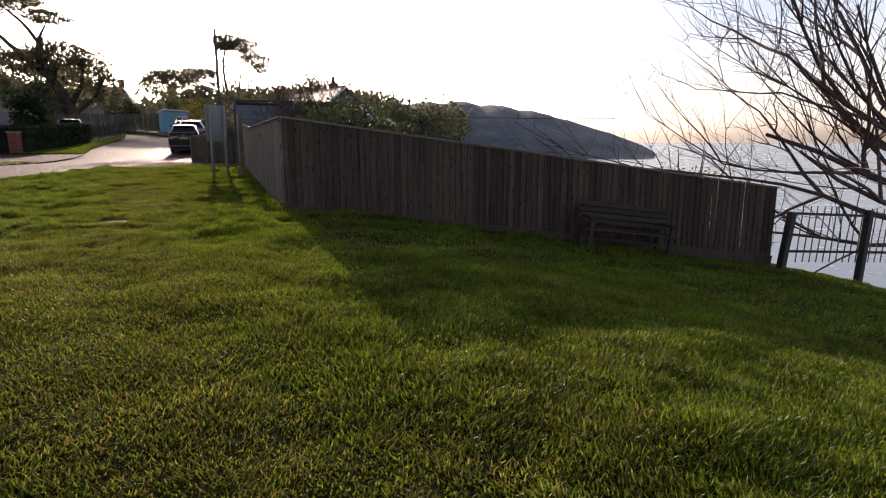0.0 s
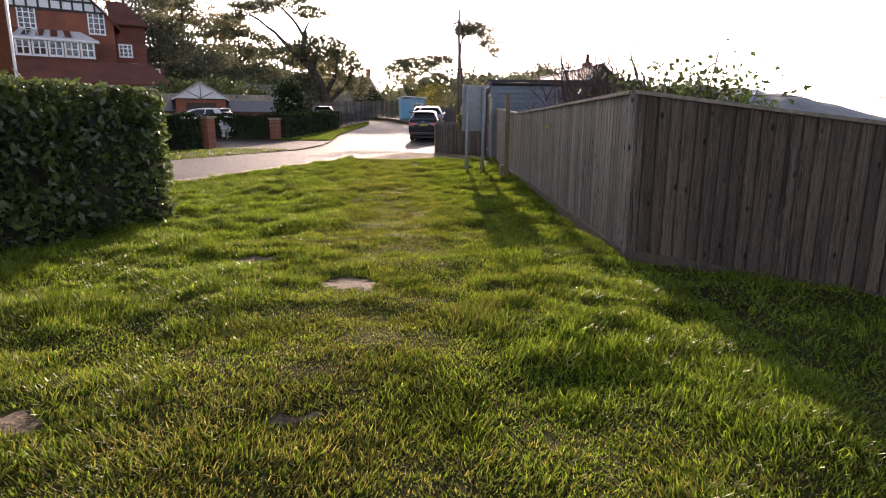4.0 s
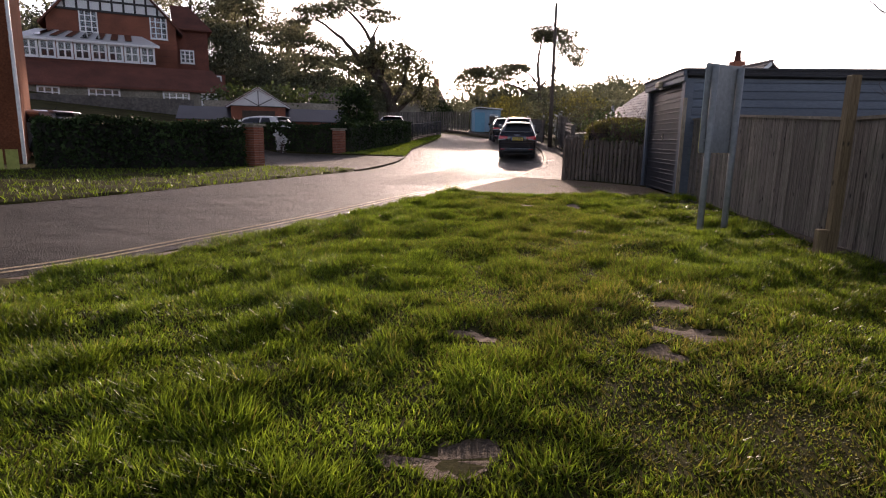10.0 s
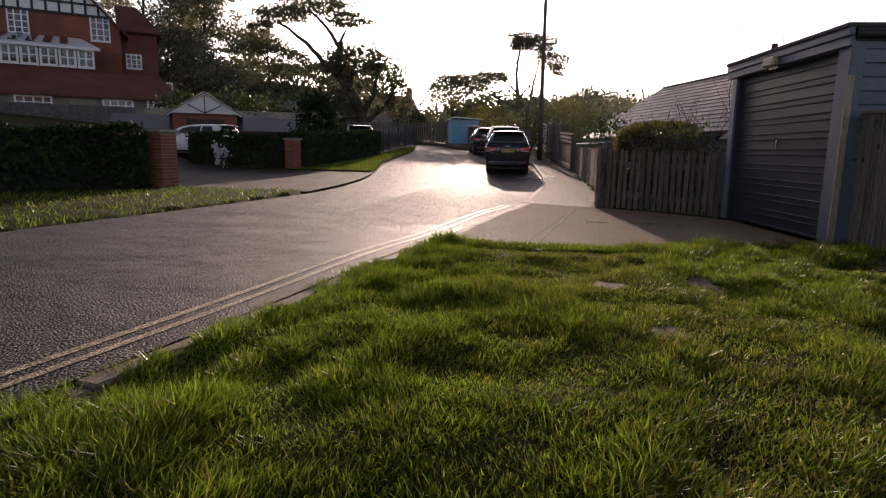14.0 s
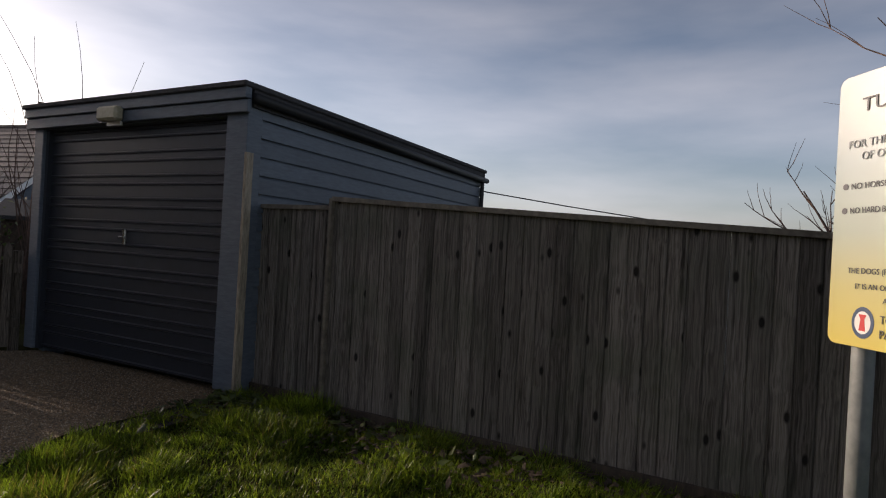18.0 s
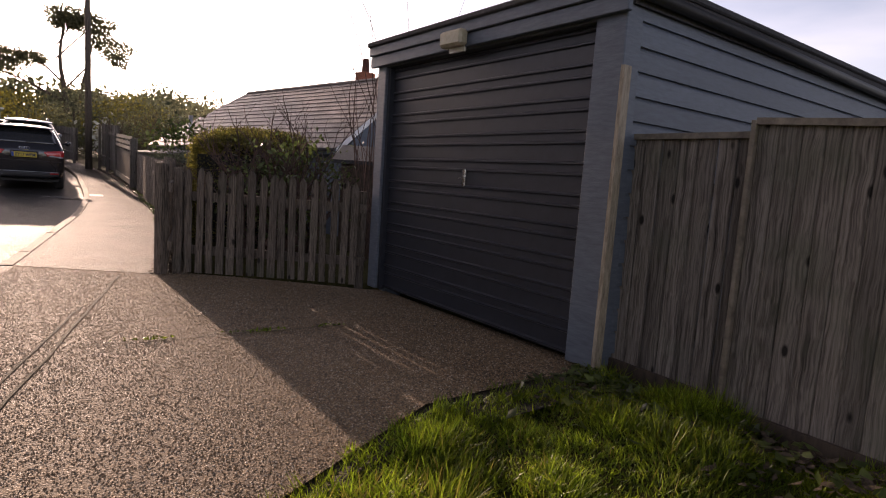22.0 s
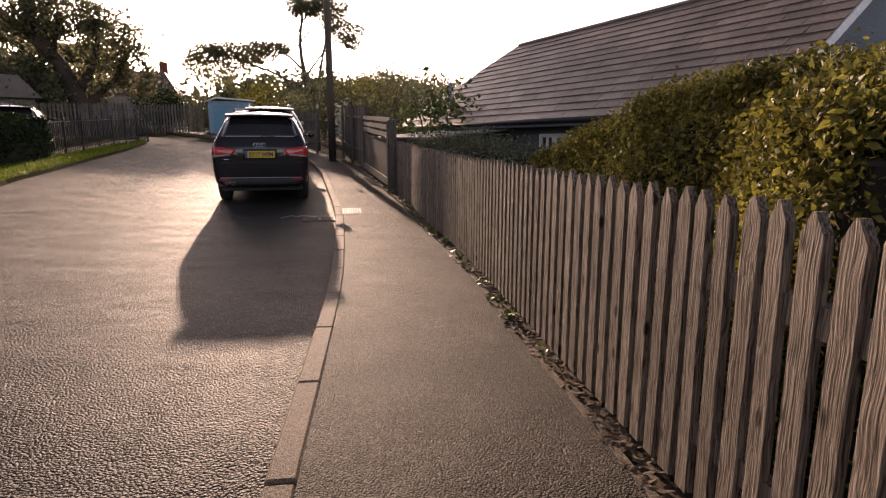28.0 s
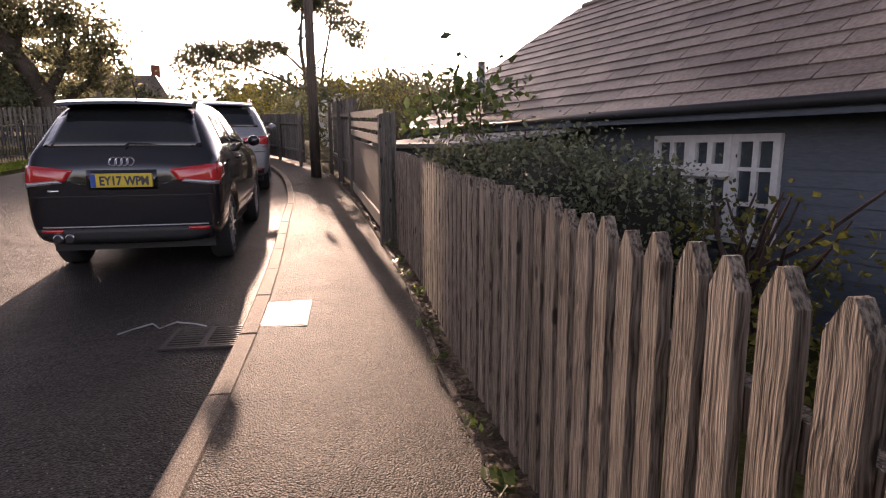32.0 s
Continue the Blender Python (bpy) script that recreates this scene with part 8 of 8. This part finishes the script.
ct = thing("cottage", "distant hazy grey cottage with a chimney", "house", Matrix.Translation((-13.0, 72.0, 2.4)))
part("wall", box(bmesh.new(), -3.2, 3.2, 0, 7, -0.5, 3.6), M_STONE, ct)
part("roof", slab([(-3.6, 3.5), (3.6, 3.5), (2.4, 5.8), (-2.4, 5.8)], -7.4, 0.4, UP), M_ROOFTILE, ct)
part("chimney", box(bmesh.new(), 1.5, 2.3, 3, 3.8, 5, 7.2), M_BRICK, ct)
tw2 = thing("stone_cottage", "low stone cottage behind the old tree", "house", Matrix.Translation((-19.5, 47.0, 1.6)) @ Matrix.Rotation(radians(20), 4, "Z"))
part("wall", box(bmesh.new(), -4, 4, 0, 5, -0.5, 2.4), M_STONE, tw2)
part("roof", slab([(-4.4, 2.3), (4.4, 2.3), (3.2, 3.7), (-3.2, 3.7)], -5.4, 0.4, UP), M_ROOFTILE, tw2)
for x in (-2.6, -0.2, 2.2):
    sash(tw2, Matrix.Translation((x, -0.02, 0.7)), 1.1, 1.2, 2, 2, "dark small-paned window")

# ---- trees ----
K = 1.32        # the old tree stands well back up the bank


def up_bank(p):
    """Sizes of the old tree, stretched out from the start of the lane."""
    return (-3.7 + (p[0] + 3.7) * K, -13.7 + (p[1] + 13.7) * K, 0.99 + (p[2] - 0.99) * K)


OAK_LIMBS = (([(-12.3, 35.7, 5.4), (-14.2, 35.4, 7.4), (-15.5, 35.2, 8.8), (-17.6, 35.0, 10.2)], 0.3, 0.08), ([(-11.5, 35.9, 3.6), (-10.6, 36.0, 5.4), (-10.2, 36.1, 7.4)], 0.3, 0.08), ([(-11.3, 36.0, 3.0), (-9.6, 36.3, 4.6), (-8.8, 36.4, 6.2)], 0.22, 0.05), ([(-13.0, 35.5, 8.4), (-14.0, 35.3, 10.0), (-15.4, 35.0, 11.2)], 0.2, 0.06), ([(-12.4, 35.7, 5.6), (-12.0, 35.9, 7.6)], 0.22, 0.06), ([(-13.1, 35.5, 8.8), (-12.4, 35.3, 10.2)], 0.15, 0.05))
OAK_CROWN = ((-17.2, 34.8, 10.7, 2.0, 1.5, 0.6, 1500), (-14.9, 35, 11.6, 2.6, 1.6, 0.7, 2400), (-12.4, 35.2, 10.5, 1.7, 1.4, 0.5, 1100), (-18.6, 34.7, 9.8, 1.0, 0.9, 0.4, 500), (-13.2, 35.6, 7.3, 1.5, 1.5, 1.2, 1900), (-11.5, 35.8, 7.7, 1.8, 1.5, 1.1, 2100), (-9.9, 36.1, 6.5, 1.6, 1.4, 1.6, 2300), (-8.7, 36.3, 5.0, 1.0, 1.1, 1.6, 1300), (-12.9, 35.6, 5.3, 0.9, 1.0, 0.8, 600), (-10.4, 36.0, 4.5, 1.3, 1.2, 0.8, 800))
oak = tree("leaning_tree", "old leaning tree with a thick forked trunk and ragged crown", up_bank((-11.1, 36.0, 1.6)),
           ([up_bank(p) for p in ((-11.1, 36.0, 1.2), (-11.6, 35.9, 3.6), (-12.5, 35.7, 5.6), (-13.3, 35.5, 7.2), (-13.0, 35.5, 9.0))], 0.78, 0.28),
           [([up_bank(p) for p in pts], r0 * K, r1 * K) for pts, r0, r1 in OAK_LIMBS],
           [(*up_bank((x_, y_, z_)), p_ * K, q_ * K, r_ * K, n_) for x_, y_, z_, p_, q_, r_, n_ in OAK_CROWN], 0.2, M_NEEDLE, 61, 0.3)
PINE_LIMBS = (([(2.6, 61, 7.8), (0.8, 61, 9.6), (-1.2, 61, 9.8)], 0.13, 0.04), ([(2.9, 61, 6.0), (-0.6, 61, 7.6), (-4.6, 61, 8.9)], 0.15, 0.04), ([(2.2, 61, 9.8), (4.2, 61, 12.2), (5.4, 61, 13.4)], 0.1, 0.03), ([(2.8, 61, 7.0), (4.6, 61, 9.4), (6.4, 61, 11.0)], 0.12, 0.03), ([(2.3, 61, 11), (3.2, 61, 12.6), (3.8, 61, 13.4)], 0.09, 0.03), ([(3.6, 61.2, 3.0), (4.4, 61.2, 8.0), (5.4, 61.2, 13.0)], 0.18, 0.07))
PINE_TIERS = ((3.4, 61, 13.8, 2.0, 1.6, 0.62, 1300), (5.4, 61, 13.4, 1.8, 1.4, 0.6, 1100), (6.7, 60.8, 11.4, 1.7, 1.3, 0.65, 1000), (5.6, 60.8, 12.3, 1.2, 1.1, 0.5, 500), (3.0, 61, 13.1, 1.3, 1.3, 0.5, 900), (0.6, 61, 9.5, 1.2, 1.1, 0.4, 600), (-1.3, 61, 9.6, 1.3, 1.1, 0.4, 500), (-3.6, 61, 9.2, 2.2, 1.6, 0.5, 1300), (-5.6, 61, 8.8, 1.7, 1.3, 0.7, 1100), (-6.6, 61, 7.7, 1.2, 1.1, 0.9, 700), (-3.0, 61, 8.2, 1.7, 1.3, 0.5, 700), (-0.9, 61, 8.8, 1.3, 1.1, 0.45, 500), (7.2, 60.8, 10.3, 1.0, 0.9, 0.5, 400), (-4.8, 61, 7.0, 1.4, 1.1, 0.8, 600))
pn = tree("umbrella_pine", "tall flat-topped pine with open tiers, hazy against the sun", (3.4, 61.0, 2.6),
          ([(3.4, 61.0, 2.3), (2.9, 61.0, 6.4), (2.5, 61.0, 10.0), (2.9, 61.0, 13.4)], 0.3, 0.1), [(list(p), a_, b_) for p, a_, b_ in PINE_LIMBS], [(*b[:5], b[5] * 1.3, int(b[6] * 2.0)) for b in PINE_TIERS], 0.14, M_NEEDLE, 62, 0.42)


def pine(x, y, h, w, seed, label, lean=0.0, n=5200, leaf=0.24):
    z = float(level(x, y)) - 0.2
    rg = random.Random(seed)
    top = (x + lean * h, y, z + h)
    limbs, blobs = [], []
    for k in range(13):
        u = 0.36 + 0.62 * (k + rg.random()) / 13
        a = rg.uniform(0, 2 * math.pi)
        r = w * (1.05 - 0.55 * abs(u - 0.7) / 0.3) * rg.uniform(0.55, 1.0)
        c = (x + lean * h * u + r * math.cos(a), y + r * math.sin(a), z + h * u + 0.6)
        limbs.append(([(x + lean * h * (u - 0.08), y, z + h * (u - 0.08)), (c[0] * 0.5 + (x + lean * h * u) * 0.5, c[1] * 0.5 + y * 0.5, c[2] - 0.4), c], 0.1, 0.03))
        blobs.append((*c, w * rg.uniform(0.45, 0.7), w * rg.uniform(0.45, 0.7), h * rg.uniform(0.045, 0.075), n // 9))
    blobs.append((*top, w * 0.6, w * 0.6, h * 0.06, n // 9))
    return tree("pine_tree", label, (x, y, z), ([(x, y, z - 0.3), (x + lean * h * 0.5, y, z + h * 0.5), top], h * 0.022, h * 0.008), limbs, blobs, leaf, M_NEEDLE, seed, 0.36)


for k, (x, y, h, w, ln) in enumerate(((-44, 66, 16, 4.2, 0.04), (-39, 70, 15, 4.0, -0.05), (-34, 60, 13.5, 3.6, 0.06), (-30, 72, 11, 4.0, 0.0), (-25, 78, 9.5, 4.0, 0.0), (-49, 60, 17, 4.0, 0.0), (-35, 82, 13, 4.5, 0.03), (-20, 84, 9, 4.0, 0.0), (-56, 74, 18, 5, 0.0))):
    pine(x, y, h, w, 100 + k, "dark pine on the hillside behind the house", ln)
for k, (x, y, h, w) in enumerate(((-31, 52, 7.5, 3.0), (-26, 50, 6.0, 2.8), (-22, 55, 6.0, 3.0), (-17, 50, 4.6, 2.2), (-36, 56, 8.5, 3.2))):
    z = float(level(x, y))
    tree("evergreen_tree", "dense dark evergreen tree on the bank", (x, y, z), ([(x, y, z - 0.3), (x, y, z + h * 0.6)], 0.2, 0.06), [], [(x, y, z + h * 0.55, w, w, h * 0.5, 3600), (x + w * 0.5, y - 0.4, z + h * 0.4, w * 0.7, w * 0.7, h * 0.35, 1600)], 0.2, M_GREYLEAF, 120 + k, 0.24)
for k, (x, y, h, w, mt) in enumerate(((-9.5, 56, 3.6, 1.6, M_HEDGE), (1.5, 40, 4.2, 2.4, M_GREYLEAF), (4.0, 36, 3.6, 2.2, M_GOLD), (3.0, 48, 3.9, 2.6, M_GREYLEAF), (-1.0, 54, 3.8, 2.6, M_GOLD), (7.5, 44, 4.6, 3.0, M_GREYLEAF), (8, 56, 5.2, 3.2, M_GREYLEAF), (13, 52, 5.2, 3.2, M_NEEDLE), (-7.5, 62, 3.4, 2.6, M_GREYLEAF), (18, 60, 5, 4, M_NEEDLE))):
    z = float(level(min(x, 0), y))
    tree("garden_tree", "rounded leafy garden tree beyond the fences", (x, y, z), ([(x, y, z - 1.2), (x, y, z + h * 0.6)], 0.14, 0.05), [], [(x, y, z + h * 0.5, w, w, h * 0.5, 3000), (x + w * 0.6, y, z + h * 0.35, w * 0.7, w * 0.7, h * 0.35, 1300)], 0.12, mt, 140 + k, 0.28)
for k, (x, y, h) in enumerate(((2.3, 22.6, 3.4), (3.3, 22.4, 3.1), (1.7, 23.2, 2.6))):
    t = bare_shrub("winter_shrub", "tall twiggy winter shrub with few small leaves above the rail fence", x, y, 0.2, h, 0.6, 9, 157 + k, 4, 0.03)
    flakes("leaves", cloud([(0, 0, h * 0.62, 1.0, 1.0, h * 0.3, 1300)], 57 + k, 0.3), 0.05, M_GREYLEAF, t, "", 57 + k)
shrub("flowering_shrub", "white-dotted flowering shrub by the pole", [(1.5, 25.6, 2.1, 0.8, 0.8, 0.7, 420)], 0.14, surf("white blossom", (0.42, 0.42, 0.34), (0.66, 0.66, 0.58), 9, 0.6, 0, vary=0.2), 58, 6, 0.4, foot=0.6)
for k, (x, y) in enumerate(((2.6, 17.6), (4.0, 21.0), (5.5, 25.5), (3.6, 28.5))):
    z = float(level(x, y))
    shrub("garden_bush", "dark garden bush behind the rail fence", [(x, y, z + 1.3, 1.3, 1.3, 1.2, 1500)], 0.11, M_LEAF, 160 + k, 6, 0.3)
# far woods: too many to count
woods = []
wr2 = np.random.default_rng(77)
for k in range(520):
    az = wr2.uniform(-62, 26)
    dd = wr2.uniform(95, 190)
    x, y = dd * math.sin(radians(az)), -10 + dd * math.cos(radians(az))
    bank = 11.0 * math.exp(-((az - 12) / 9.0) ** 2) * (dd - 80) / 90     # the rise beyond the gardens
    z = float(level(min(x, 20), y)) + (2 if x > -10 else 0) + bank
    hh = wr2.uniform(3, 5) if x > -20 else wr2.uniform(4, 8)
    woods.append((x, y, z + hh * 0.4, wr2.uniform(3, 6), wr2.uniform(3, 6), hh, 260))
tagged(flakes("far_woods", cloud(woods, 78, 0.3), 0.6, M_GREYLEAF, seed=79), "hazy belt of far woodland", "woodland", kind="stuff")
